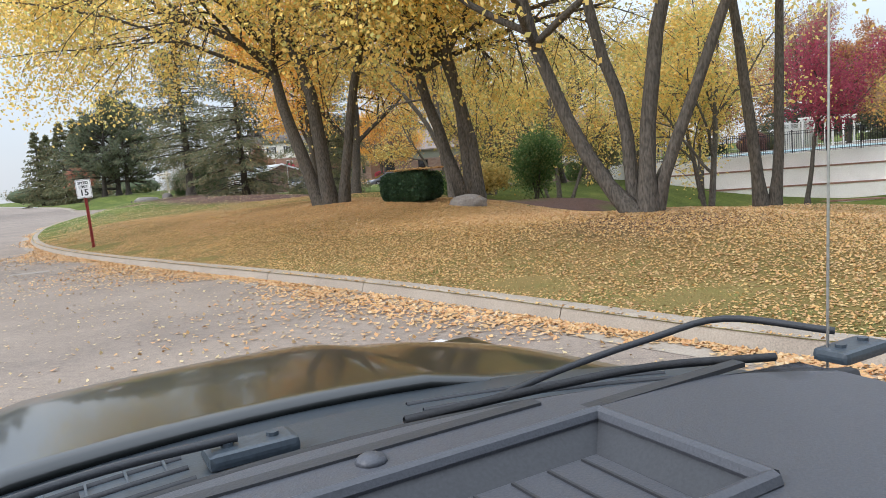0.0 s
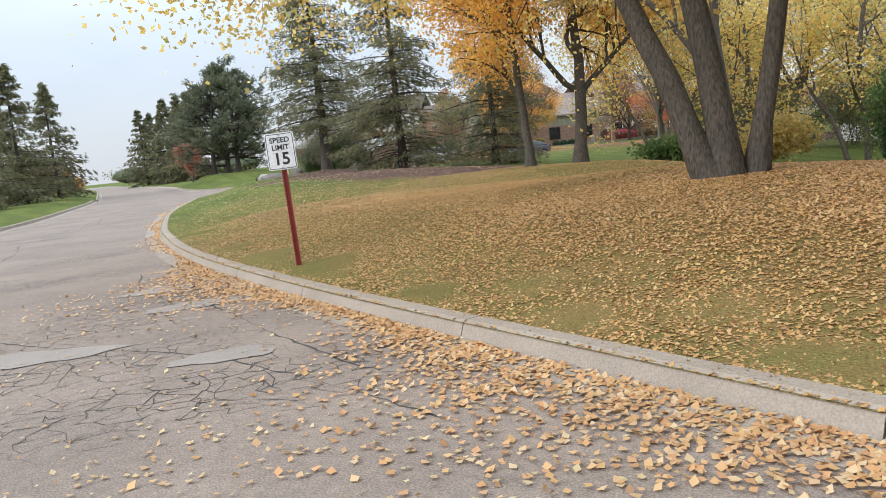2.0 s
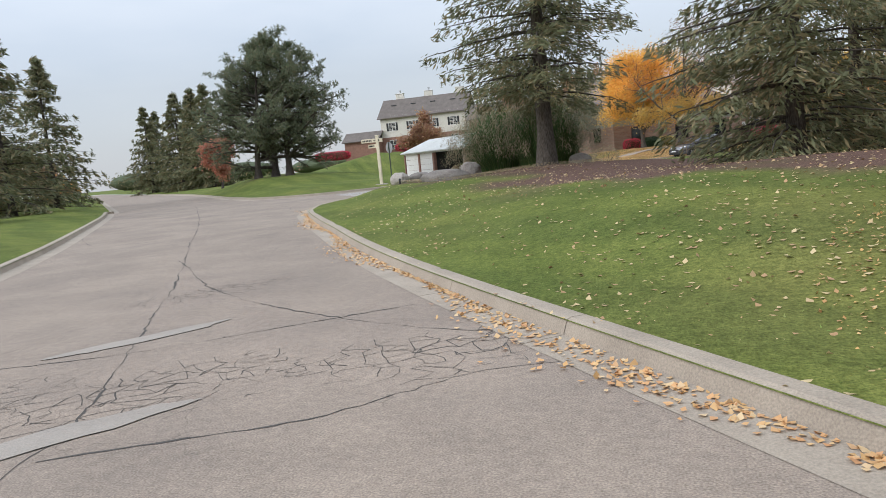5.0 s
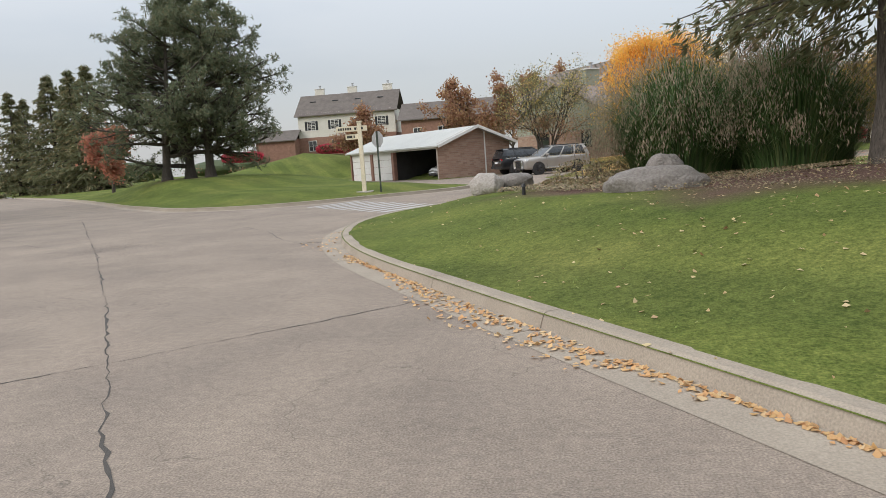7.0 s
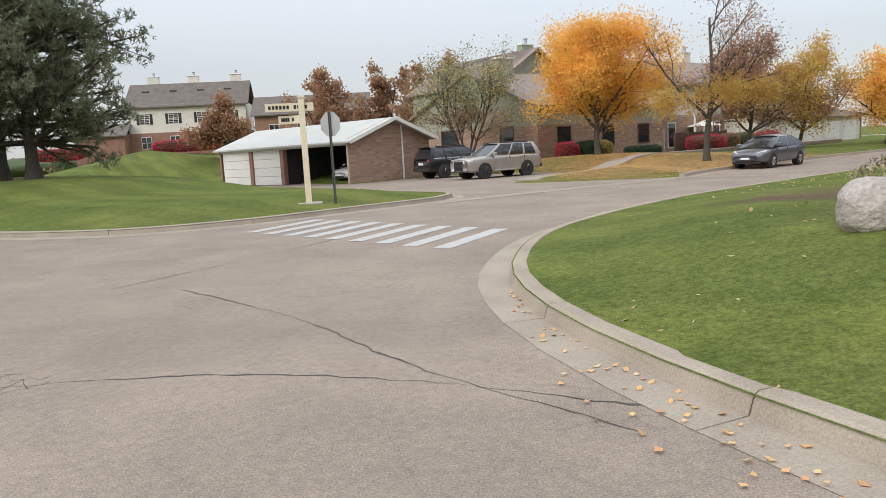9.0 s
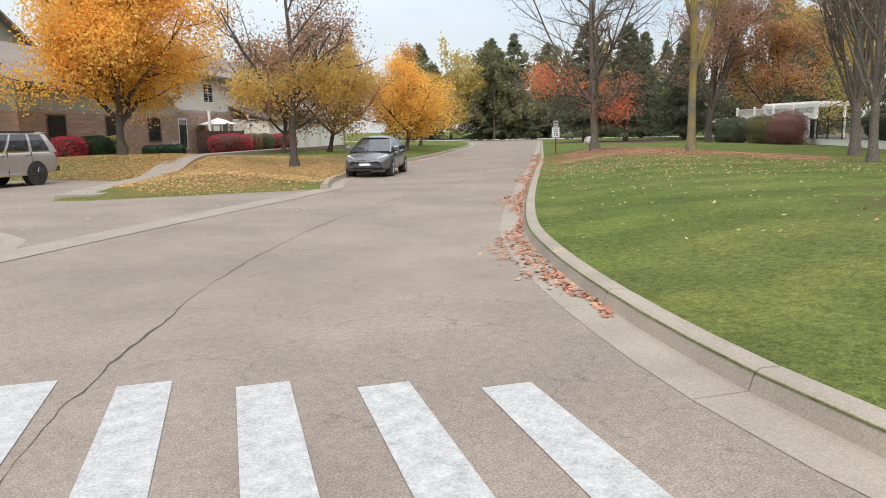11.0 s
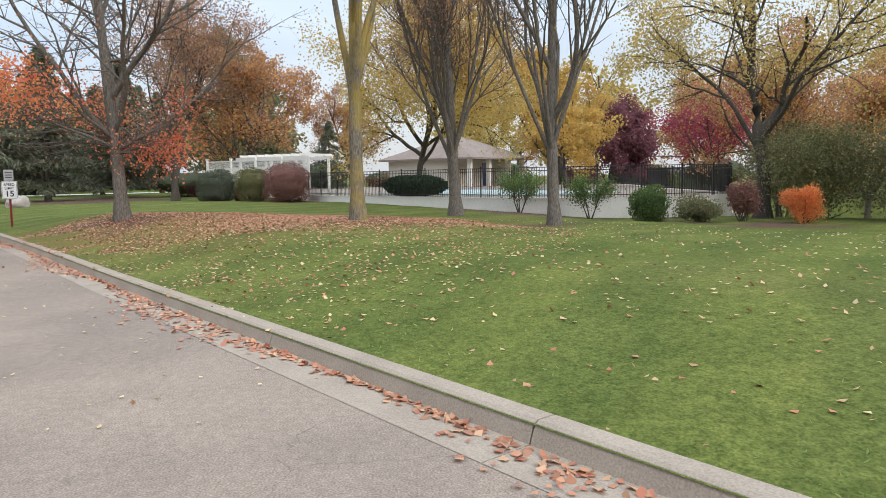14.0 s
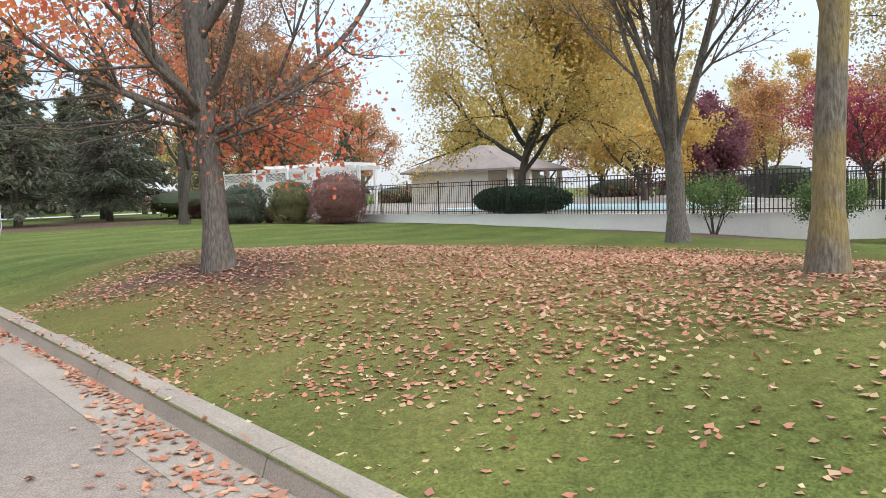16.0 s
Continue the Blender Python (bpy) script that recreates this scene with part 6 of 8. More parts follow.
def brick_mat():
    m, n, l, b = nodes_of("single_bricks", 0.9, 0.0, 0.2)
    nt = m.node_tree
    geo = n.new("ShaderNodeNewGeometry")
    c = ramp(nt, geo.outputs["Random Per Island"], even([(0.30, 0.19, 0.135), (0.38, 0.25, 0.18), (0.34, 0.215, 0.155), (0.43, 0.30, 0.225)]))
    f = tex(nt, "Noise", 40.0, 4.0)
    c = mix(nt, 0.3, c, ramp(nt, f.outputs["Fac"], [(0.3, (0.15, 0.09, 0.07)), (0.7, (0.42, 0.30, 0.24))]))
    l.new(c, b.inputs["Base Color"])
    bump(nt, b, f.outputs["Fac"], 0.4, 0.005)
    return m


M_BRICKS = brick_mat()
M_MORTAR = surface("mortar", (0.30, 0.25, 0.21), (0.38, 0.33, 0.29), 3.0, 60.0, 0.95, bumps=0.4)

# open-fronted carport: gable end of brick towards the lot, doors and an open bay along the front
CP = pose(-40.35, 93.55, 0.02, 0, 0, 45.5)
cp = thing("carport", CP, "low brick carport with a white metal roof and an open bay", "carport")
W, LEN, EAVE, RISE = 6.7, 13.5, 2.5, 1.2
HW = W / 2
end = boxed("end_wall", 0.0, W, 0.0, 0.16, 0, EAVE, M_MORTAR, cp)
bm = bmesh.new()
prism(bm, [(0, EAVE), (W, EAVE), (HW, EAVE + RISE)], 0.0, 0.16)
bmesh.ops.recalc_face_normals(bm, faces=bm.faces)
part("gable", bm, M_MORTAR, cp)
bricks(end, W, EAVE + RISE, pose(0, 0, 0), lambda z: (0, W) if z < EAVE - 0.1 else ((z + 0.13 - EAVE) / RISE * HW, W - (z + 0.13 - EAVE) / RISE * HW))
boxed("downpipe", HW + 0.9, HW + 0.98, -0.07, -0.015, 0, EAVE + 0.75, M_TRIM, cp)
boxed("back_wall", W - 0.16, W, 0.16, LEN, 0, EAVE, M_BRICK, cp)
boxed("far_wall", 0, W - 0.16, LEN - 0.16, LEN, 0, EAVE, M_BRICK, cp)
boxed("beam", 0.0, 0.16, 0.16, LEN - 0.16, EAVE - 0.32, EAVE, M_TRIM, cp, "cream front beam")
for y in (6.2, 9.6):
    boxed("pier", 0.0, 0.3, y, y + 0.35, 0, EAVE - 0.32, M_BRICK, cp)
for y0 in (6.55, 9.95):
    d = new("garage_door")
    d.parent = cp
    for k in range(4):
        boxed("panel", 0.1, 0.14, y0, y0 + (3.05 if y0 < 9 else 3.3), k * 0.545 + 0.01, (k + 1) * 0.545 - 0.006, M_TRIM, d, bev=0.008)
boxed("partition", 0.3, W - 0.16, 6.3, 6.4, 0, EAVE, M_DARK, cp)
rf = gable_roof("roof", cp, pose(HW, -0.25, EAVE, 0, 0, 90) @ pose(0, 0, 0), LEN + 0.3, HW, RISE, 0.28, M_METALROOF, 0.1)
for sg in (1, -1):
    b = boxed("bargeboard", 0, math.hypot(HW + 0.3, RISE * 1.09), -0.60, -0.55, -0.13, 0.08, M_TRIM, cp, "cream bargeboard")
    b.matrix_local = pose(HW, 0, EAVE + RISE - 0.03) @ (pose(0, 0, 0) if sg == 1 else pose(0, 0, 0, 0, 0, 180) @ pose(0, 1.15, 0)) @ pose(0, 0, 0, 0, math.degrees(math.atan2(RISE, HW)), 0)

# sage-sided town house beside the lot
H3 = pose(-28.7, 102.9, 0.85, 0, 0, 36.87)
h3 = thing("town_house", H3 @ pose(0.5, -0.6, 0), "sage-sided town house with brick ground floor and brown roof", "house")
D, FL, EV, RG = 14.0, 15.0, 3.6, 2.9
boxed("ground_floor", 0, FL, 0, D, -0.8, 2.2, M_MORTAR, h3)
w0 = boxed("upper_wall", 0.02, FL, 0.02, D - 0.02, 2.2, EV, M_SIDING, h3)
bm = bmesh.new()
for x in (0.02, FL - 0.14):
    a = [bm.verts.new((x, y, z)) for y, z in ((0.02, EV), (D - 0.02, EV), (D / 2, EV + RG))]
    b = [bm.verts.new((x + 0.12, y, z)) for y, z in ((0.02, EV), (D - 0.02, EV), (D / 2, EV + RG))]
    bm.faces.new(a)
    bm.faces.new(b[::-1])
    for i in range(3):
        bm.faces.new((a[i], b[i], b[(i + 1) % 3], a[(i + 1) % 3]))
bmesh.ops.recalc_face_normals(bm, faces=bm.faces)
part("gable", bm, M_SIDING, h3)
siding("siding", D, EV - 2.2 + RG, h3, M_SIDING, pose(0.0, D, 2.2, 0, 0, -90), 0.2, lambda z: (0, D) if z < EV - 2.2 else ((z - EV + 2.2) / RG * D / 2, D - (z - EV + 2.2) / RG * D / 2))
siding("siding", FL, EV - 2.2, h3, M_SIDING, pose(0, 0.0, 2.2), 0.2)
bricks(h3, D, 2.9, pose(-0.001, D, -0.75, 0, 0, -90))
bricks(h3, FL, 2.9, pose(0, -0.001, -0.75))
gable_roof("roof", h3, pose(0, D / 2, EV), FL, D / 2, RG, 0.4, M_ROOF_BROWN)
for y0, w, h, z in ((8.6, 1.9, 1.9, 0.3), (2.4, 1.3, 1.3, 0.8)):
    window(h3, pose(0, D - (D - y0 - w), z, 0, 0, -90), w, h, bars=False, trim=M_WOODDARK)
for x in (2.0, 7.0, 11.5):
    window(h3, pose(x, 0, 0.5), 1.4, 1.4, bars=False, trim=M_WOODDARK)
chimney(h3, pose(3.2, 6.4, EV + RG), M_SIDING, 1.5, 1.0)
# taller block behind
boxed("rear_block", 4.5, 20, 8.5, 20, -0.8, 6.2, M_SIDING, h3)
bm = bmesh.new()
a = [bm.verts.new(p) for p in ((4.4, 8.45, 6.2), (13.4, 8.45, 6.2), (8.9, 8.45, 8.9), (4.4, 20, 6.2), (13.4, 20, 6.2), (8.9, 20, 8.9))]
for q in ((0, 1, 2), (5, 4, 3), (0, 3, 4, 1), (1, 4, 5, 2), (2, 5, 3, 0)):
    bm.faces.new([a[i] for i in q])
bmesh.ops.recalc_face_normals(bm, faces=bm.faces)
part("gable", bm, M_SIDING, h3)
gable_roof("roof", h3, pose(8.9, 8.2, 6.2, 0, 0, 90), 12, 4.5, 2.7, 0.35, M_ROOF_BROWN)
chimney(h3, pose(11.5, 12, 8.4), M_SIDING, 1.4, 1.3)

# long front wing further along with porch, fence and doors
h4 = thing("town_house", H3 @ pose(15.0, -0.4, 0), "brick and cream town house row with recessed porches", "house")
boxed("ground_floor", 0.02, 26, 0.4, 12, -0.8, 2.6, M_MORTAR, h4)
bricks(h4, 26, 3.2, pose(0.02, 0.399, -0.7))
boxed("upper_wall", 0.02, 26, 0.6, 12, 2.6, 5.4, M_CREAM, h4)
siding("siding", 26, 2.8, h4, M_CREAM, pose(0.02, 0.6, 2.6), 0.2)
gable_roof("roof", h4, pose(0, 6, 5.4), 26, 6.0, 2.6, 0.4, M_ROOF_BROWN)
for x in (1.5, 6.5, 12.5, 18.5, 22.5):
    window(h4, pose(x, 0.6, 3.3), 1.5, 1.3)
for x in (2.0, 9.0, 16.5):
    window(h4, pose(x, 0.4, -0.1), 1.1, 2.0, bars=False)
    boxed("porch_post", x + 1.6, x + 1.75, -1.2, -1.05, -0.6, 2.5, M_TRIM, h4)
    boxed("door", x - 1.5, x - 0.6, 0.33, 0.39, -0.6, 1.5, M_TRIM, h4)
for x in (6, 14, 22):
    chimney(h4, pose(x, 6.4, 7.9), M_CREAM, 1.2, 1.0)
fence = thing("board_fence", H3 @ pose(13.2, -3.2, -0.5), "dark stained board fence round a patio", "fence")
for i in range(38):
    boxed("board", i * 0.2, i * 0.2 + 0.185, 0, 0.03, 0.02, 1.55, M_WOODDARK, fence)
for i in range(5):
    boxed("post", i * 1.9 - 0.05, i * 1.9 + 0.05, 0.03, 0.13, 0, 1.65, M_WOODDARK, fence)
boxed("rail", 0, 7.6, 0.03, 0.08, 1.3, 1.4, M_WOODDARK, fence)
par = thing("patio_umbrella", H3 @ pose(20.4, -1.4, -0.5), "white patio umbrella above the fence", "umbrella")
bm = bmesh.new()
rod(bm, (0, 0, 0), (0, 0, 2.4), 0.025, 8)
part("pole", bm, M_TRIM, par)
bm = bmesh.new()
bmesh.ops.create_cone(bm, cap_ends=False, segments=8, radius1=1.5, radius2=0.03, depth=0.5, matrix=Matrix.Translation((0, 0, 2.3)))
part("canopy", bm, M_TRIM, par)
for i, (x, y, w, leaf, lab) in enumerate(((1.3, -2.5, 1.8, M_CRIMSON, "red burning bush against the house"), (3.2, -2.7, 2.0, M_HEDGE, "dark green clipped shrub against the house"), (5.0, -2.6, 1.6, M_OLIVE, "brown-leaved shrub against the house"),
                                          (15.0, -4.7, 3.4, M_CRIMSON, "clipped red hedge before the board fence"), (24.0, -5.0, 2.6, M_CRIMSON, "clipped red hedge before the garages"), (18.6, -4.6, 2.0, M_RUST, "brown-leaved shrub before the board fence"), (21.0, -4.6, 2.0, M_GREENBROWN, "dull green shrub beside the walk"))):
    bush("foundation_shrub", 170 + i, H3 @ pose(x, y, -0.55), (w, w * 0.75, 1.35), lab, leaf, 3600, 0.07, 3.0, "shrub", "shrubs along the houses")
for i in range(4):
    bush("box_ball", 180 + i, H3 @ pose(6.9 + i * 1.0, -3.6, -0.6), (0.95, 0.95, 0.85), "small clipped green box ball by the walk", M_HEDGE, 1400, 0.05, 2.6, "shrub", "box balls by the walk")
for i in range(2):
    ch = thing("patio_chair", H3 @ pose(11.6 + i * 1.0, -2.2, -0.55, 0, 0, 20 - 50 * i), "pale mesh patio chair by the porch", "chair", "patio chairs")
    boxed("seat", -0.28, 0.28, -0.28, 0.28, 0.38, 0.42, M_WALK, ch, bev=0.01)
    b = boxed("backrest", -0.28, 0.28, 0.24, 0.28, 0.42, 1.0, M_WALK, ch, bev=0.01)
    for x in (-0.27, 0.27):
        for y in (-0.26, 0.26):
            bm = bmesh.new()
            rod(bm, (x, y, 0), (x, y, 0.4), 0.015, 6)
            part("leg", bm, M_IRON, ch)

# row of garages further along the side street
gr = thing("garage_block", pose(-6.0, 116.0, 0.3, 0, 0, 36.87), "low garage block with white doors", "garage")
boxed("wall", 0, 22, 0.0, 7, -0.5, 2.6, M_CREAM, gr)
boxed("end_wall", 22, 22.2, -0.1, 7.1, -0.5, 2.7, M_BRICK, gr)
for i in range(5):
    d = new("garage_door")
    d.parent = gr
    for k in range(4):
        boxed("panel", 1 + i * 4.2, 4.2 + i * 4.2, -0.06, -0.01, -0.2 + k * 0.55, 0.33 + k * 0.55, M_TRIM, d, bev=0.008)
gable_roof("roof", gr, pose(0, 3.5, 2.6), 22, 3.5, 1.1, 0.3, M_ROOF)

# two-storey cream house on the rise
h1 = thing("town_house", pose(-77.0, 159.4, 4.0, 0, 0, 6), "cream two-storey town house with dark shutters on the rise", "house")
boxed("wall", 0, 16.5, 0, 10, -2, 6.4, M_CREAM, h1)
siding("siding", 16.5, 4.0, h1, M_CREAM, pose(0, -0.001, 2.4), 0.25)
boxed("brick_base", -0.03, 16.53, -0.05, 10, -2, 2.4, M_BRICK, h1)
bm = bmesh.new()
prism(bm, [(0, 6.4), (0.3, 6.4), (0.3, 9.6), (0, 9.6)], 4.9, 5.1)
part("gable_rib", bm, M_CREAM, h1)
gable_roof("roof", h1, pose(0, 5, 6.4), 16.5, 5, 3.4, 0.5, M_ROOF)
for x in (1.6, 5.6, 9.6, 13.6):
    window(h1, pose(x, 0, 3.6), 1.3, 1.5, M_INK)
    window(h1, pose(x, -0.05, 0.2), 1.3, 1.6)
for x in (2.8, 8.6, 14.8):
    chimney(h1, pose(x, 5.6, 9.2), M_CREAM, 1.6, 1.6)
for i in range(4):
    boxed("skylight", 1.6 + i * 3.9, 2.6 + i * 3.9, 2.9, 3.7, 8.45, 8.6, M_GLASS, h1)
gable_roof("porch_roof", h1, pose(-6.6, -0.3, 2.4), 6.6, 2.7, 1.5, 0.4, M_ROOF)
boxed("porch_wall", -6.6, -0.04, -3.0, 2.4, -2, 2.4, M_BRICK, h1)
h2 = thing("town_house", pose(-58.6, 157.0, 3.6, 0, 0, 3), "lower town house with a dark brown roof", "house")
boxed("wall", 0, 16, 0, 9, -2, 4.6, M_BRICK, h2)
gable_roof("roof", h2, pose(0, 4.5, 4.6), 16, 4.5, 2.6, 0.5, M_ROOF)
for x in (2.0, 6.0, 10.0):
    window(h2, pose(x, 0, 1.4), 1.3, 1.5)
bush("red_hedge", 190, pose(-67.5, 154.0, 3.4, 0, 0, 6), (9, 1.4, 1.6), "clipped crimson hedge before the cream house", M_CRIMSON, 5000, 0.14, 4.0, "hedge")
bush("red_hedge", 191, pose(-84, 152.0, 3.0, 0, 0, 6), (7, 1.4, 1.6), "clipped red hedge on the rise", M_CRIMSON, 4000, 0.14, 4.0, "hedge")
# ---- pool terrace: retaining wall, iron fence, white fence, pavilion ----
WALL = smooth_line([(30, 86.5), (18.6, 82.3), (12.5, 77.4), (7.0, 72.6), (4.2, 69.0), (3.6, 65.0), (5.0, 61.5), (8.5, 59.5), (15, 58.8), (24, 58.0), (40, 55), (52, 54)], 0.9)
DECK = 0.6


def wall_strip(name, line, offset, z0f, z1, thick, mat, label, category):
    d = np.gradient(line, axis=0)
    d /= np.linalg.norm(d, axis=1)[:, None]
    nn = np.column_stack([-d[:, 1], d[:, 0]])
    o, i = line - nn * offset, line - nn * (offset - thick)
    vs = []
    for a, b in zip(o, i):
        z0 = z0f(a)
        vs += [(a[0], a[1], z0), (a[0], a[1], z1), (b[0], b[1], z1), (b[0], b[1], z0)]
    fs = [(4 * k + j, 4 * k + (j + 1) % 4, 4 * k + 4 + (j + 1) % 4, 4 * k + 4 + j) for k in range(len(o) - 1) for j in range(4)] + [(0, 1, 2, 3), tuple(range(4 * len(o) - 4, 4 * len(o)))[::-1]]
    return tagged(mesh_ob(name, vs, fs, mat), label, category, kind="structure")


wall_strip("wall_pool", WALL, 0.0, lambda p: -4.2 if p[1] < 66 else -0.6, DECK, 0.3, M_WHITEWALL, "low white painted retaining wall below the pool fence", "wall")
SOUTH = WALL[(WALL[:, 1] < 60.5)]
for i, (off, top) in enumerate(((0.55, -0.35), (1.1, -1.45), (1.65, -2.5))):
    wall_strip("wall_terrace", SOUTH, off, lambda p: -5.0, top, 0.75, M_WHITEWALL, "stepped white block retaining wall above the hollow", "wall")
    wall_strip("ledge", SOUTH, off + 0.04, lambda p, t=top: t + 0.004, top + 0.09, 0.36, M_BRICK, "brown capping course on the stepped wall", "wall")
deck_pts = [tuple(p) for p in WALL] + [(60, 60), (60, 90), (44, 92)]
bm = bmesh.new()
f = bm.faces.new([bm.verts.new((x, y, DECK - 0.03)) for x, y in deck_pts])
bmesh.ops.recalc_face_normals(bm, faces=bm.faces)
dk = part("terrace", bm, M_WALK)
if dk.data.polygons[0].normal.z < 0:
    dk.data.flip_normals()
tagged(dk, "pale concrete pool terrace behind the iron fence", "terrace", kind="structure")
M_WATER = surface("pool_cover", (0.30, 0.46, 0.49), (0.38, 0.54, 0.56), 0.6, 8.0, 0.35, bumps=0.1)
pool = boxed("pool", 0, 16, 0, 8, 0.0, 0.06, M_WATER, bev=0.02)
pool.matrix_world = pose(14, 63.5, DECK - 0.05, 0, 0, 30)
tagged(pool, "pale turquoise swimming pool behind the fence", "pool")

fe = thing("iron_fence", pose(0, 0, 0), "black iron picket fence on the retaining wall", "fence")
seglen = np.concatenate([[0], np.cumsum(np.linalg.norm(np.diff(WALL, axis=0), axis=1))])
run = [(np.interp(s, seglen, WALL[:, 0]), np.interp(s, seglen, WALL[:, 1])) for s in np.arange(12.0, seglen[-1], 0.13)]
pm = {}
for nm, r, h in (("picket", 0.011, 1.40), ("post", 0.03, 1.48)):
    bm = bmesh.new()
    box(bm, -r, r, -r, r, 0, h)
    tmp = part(nm, bm, M_IRON, fe)
    pm[nm] = tmp.data
    bpy.data.objects.remove(tmp)
vs, fs, count = [], [], 0
for i, (x, y) in enumerate(run):
    nm = "post" if i % 15 == 0 else "picket"
    if nm == "post" or count < 290:
        o = new(nm, pm[nm])
        o.parent = fe
        o.location = (x - 0.1, y + 0.1, DECK)
        count += nm == "picket"
    else:
        k = len(vs)
        vs += [(x - 0.1 + a * 0.011, y + 0.1 + b * 0.011, DECK + c) for a in (-1, 1) for b in (-1, 1) for c in (0, 1.40)]
        fs += [tuple(k + j for j in q) for q in ((0, 1, 3, 2), (4, 6, 7, 5), (0, 4, 5, 1), (2, 3, 7, 6))]
tagged(mesh_ob("picket_panel", vs, fs, M_IRON, fe), kind="stuff")
for z in (0.12, 1.23, 1.38):
    line = np.array(run[::6])
    v, f = tubes([(np.column_stack([line[:, 0] - 0.1, line[:, 1] + 0.1, np.full(len(line), DECK + z)]), np.full(len(line), 0.016), 4)])
    quick_mesh("rail", v, f, M_IRON, fe)

# white vinyl privacy fence with lattice top and pergola
vf = thing("vinyl_fence", pose(19.61, 82.58, 0.3, 0, 0, 57.5), "white vinyl privacy fence with a lattice top", "fence")
for i in range(5):
    x = i * 2.35
    boxed("post", x - 0.07, x + 0.07, -0.07, 0.07, 0, 2.75, M_VINYL, vf, bev=0.01)
    boxed("post_cap", x - 0.09, x + 0.09, -0.09, 0.09, 2.75, 2.85, M_VINYL, vf, bev=0.02)
    if i < 4:
        for k in range(12):
            boxed("board", x + 0.08 + k * 0.183, x + 0.08 + k * 0.183 + 0.178, -0.02, 0.02, 0.1, 2.1, M_VINYL, vf)
        bm = bmesh.new()
        for z in (2.1, 2.6):
            box(bm, x + 0.07, x + 2.28, -0.035, 0.035, z, z + 0.08)
        part("rail", bm, M_VINYL, vf)
        bm = bmesh.new()
        for k in range(24):
            a = x + 0.08 + k * 0.09
            for sg in (1, -1):
                x0, x1 = (a, a + 0.2) if sg == 1 else (a + 0.2, a)
                q = [bm.verts.new(p) for p in ((x0, 0.008 * sg, 2.19), (x0 + 0.03, 0.008 * sg, 2.19), (x1 + 0.03, 0.008 * sg, 2.6), (x1, 0.008 * sg, 2.6))]
                bm.faces.new(q)
        part("lattice", bm, M_VINYL, vf)
pg = thing("pergola", pose(21.0, 83.6, DECK, 0, 0, 57.5) @ pose(0, -3.4, 0), "white pergola with turned rafters beside the pool house", "pergola")
for x in (0, 3.0, 6.0):
    for y in (0, 2.6):
        boxed("post", x - 0.08, x + 0.08, y - 0.08, y + 0.08, 0, 2.4, M_VINYL, pg, bev=0.01)
for y in (0, 2.6):
    boxed("beam", -0.4, 6.4, y - 0.05, y + 0.05, 2.4, 2.62, M_VINYL, pg)
for i in range(8):
    boxed("rafter", i * 0.8 - 0.03, i * 0.8 + 0.03, -0.4, 3.0, 2.62, 2.78, M_VINYL, pg)
pv = thing("pool_house", pose(47.5, 67.2, DECK, 0, 0, -38) @ Matrix.Scale(1.18, 4), "cream pool house with a hipped brown roof", "pool house")
boxed("wall", -4.0, 5.0, 2.0, 9, 0, 2.5, M_CREAM, pv)
boxed("door", 0.9, 1.9, 1.94, 2.0, 0, 2.05, paint("blue_door_paint", (0.02, 0.05, 0.16), 0.0, 0.5), pv, "dark blue door")
for x in (-3.9, -0.9, 2.4, 4.9):
    boxed("porch_post", x - 0.18, x + 0.18, 0.0, 0.36, 0, 2.5, M_VINYL, pv, bev=0.02)
bm = bmesh.new()
v = [bm.verts.new(p) for p in ((-4.7, -0.6, 2.45), (5.7, -0.6, 2.45), (5.7, 9.6, 2.45), (-4.7, 9.6, 2.45), (-0.6, 4.5, 4.5), (1.6, 4.5, 4.5), (-4.7, -0.6, 2.3), (5.7, -0.6, 2.3), (5.7, 9.6, 2.3), (-4.7, 9.6, 2.3))]
for q in ((0, 1, 5, 4), (1, 2, 5), (2, 3, 4, 5), (3, 0, 4), (6, 7, 1, 0), (7, 8, 2, 1), (8, 9, 3, 2), (9, 6, 0, 3), (9, 8, 7, 6)):
    bm.faces.new([v[i] for i in q])
bmesh.ops.recalc_face_normals(bm, faces=bm.faces)
part("roof", bm, M_ROOF_BROWN, pv)

# ---- parked cars ----
def wheel(parent, x, y, r, w, rim):
    s = 1 if y > 0 else -1
    wh = new("wheel")
    wh.parent = parent
    wh.location = (x, y, r)
    prof = [(0.62 * r, 0.0), (0.66 * r, 0.42 * w), (0.9 * r, 0.5 * w), (0.985 * r, 0.40 * w), (r, 0.2 * w), (r, -0.2 * w), (0.985 * r, -0.40 * w), (0.9 * r, -0.5 * w), (0.6 * r, -0.45 * w)]
    n = 28
    vs = [(a * math.cos(t), b, a * math.sin(t)) for t in (2 * math.pi * i / n for i in range(n)) for a, b in prof]
    k = len(prof)
    fs = [(i * k + j, i * k + j + 1, ((i + 1) % n) * k + j + 1, ((i + 1) % n) * k + j) for i in range(n) for j in range(k - 1)]
    mesh_ob("tyre", vs, fs, M_RUBBER, wh, smooth=True)
    bm = bmesh.new()
    rod(bm, (0, -0.1 * s, 0), (0, 0.36 * w * s, 0), 0.62 * r, 28)
    rod(bm, (0, 0, 0), (0, 0.48 * w * s, 0), 0.13 * r, 14)
    for i in range(10):
        a = 2 * math.pi * i / 10 + (0.12 if i % 2 else -0.12)
        rod(bm, (0.1 * r * math.cos(a), 0.43 * w * s, 0.1 * r * math.sin(a)), (0.6 * r * math.cos(a), 0.41 * w * s, 0.6 * r * math.sin(a)), 0.035, 6)
    part("rim", bm, rim, wh)


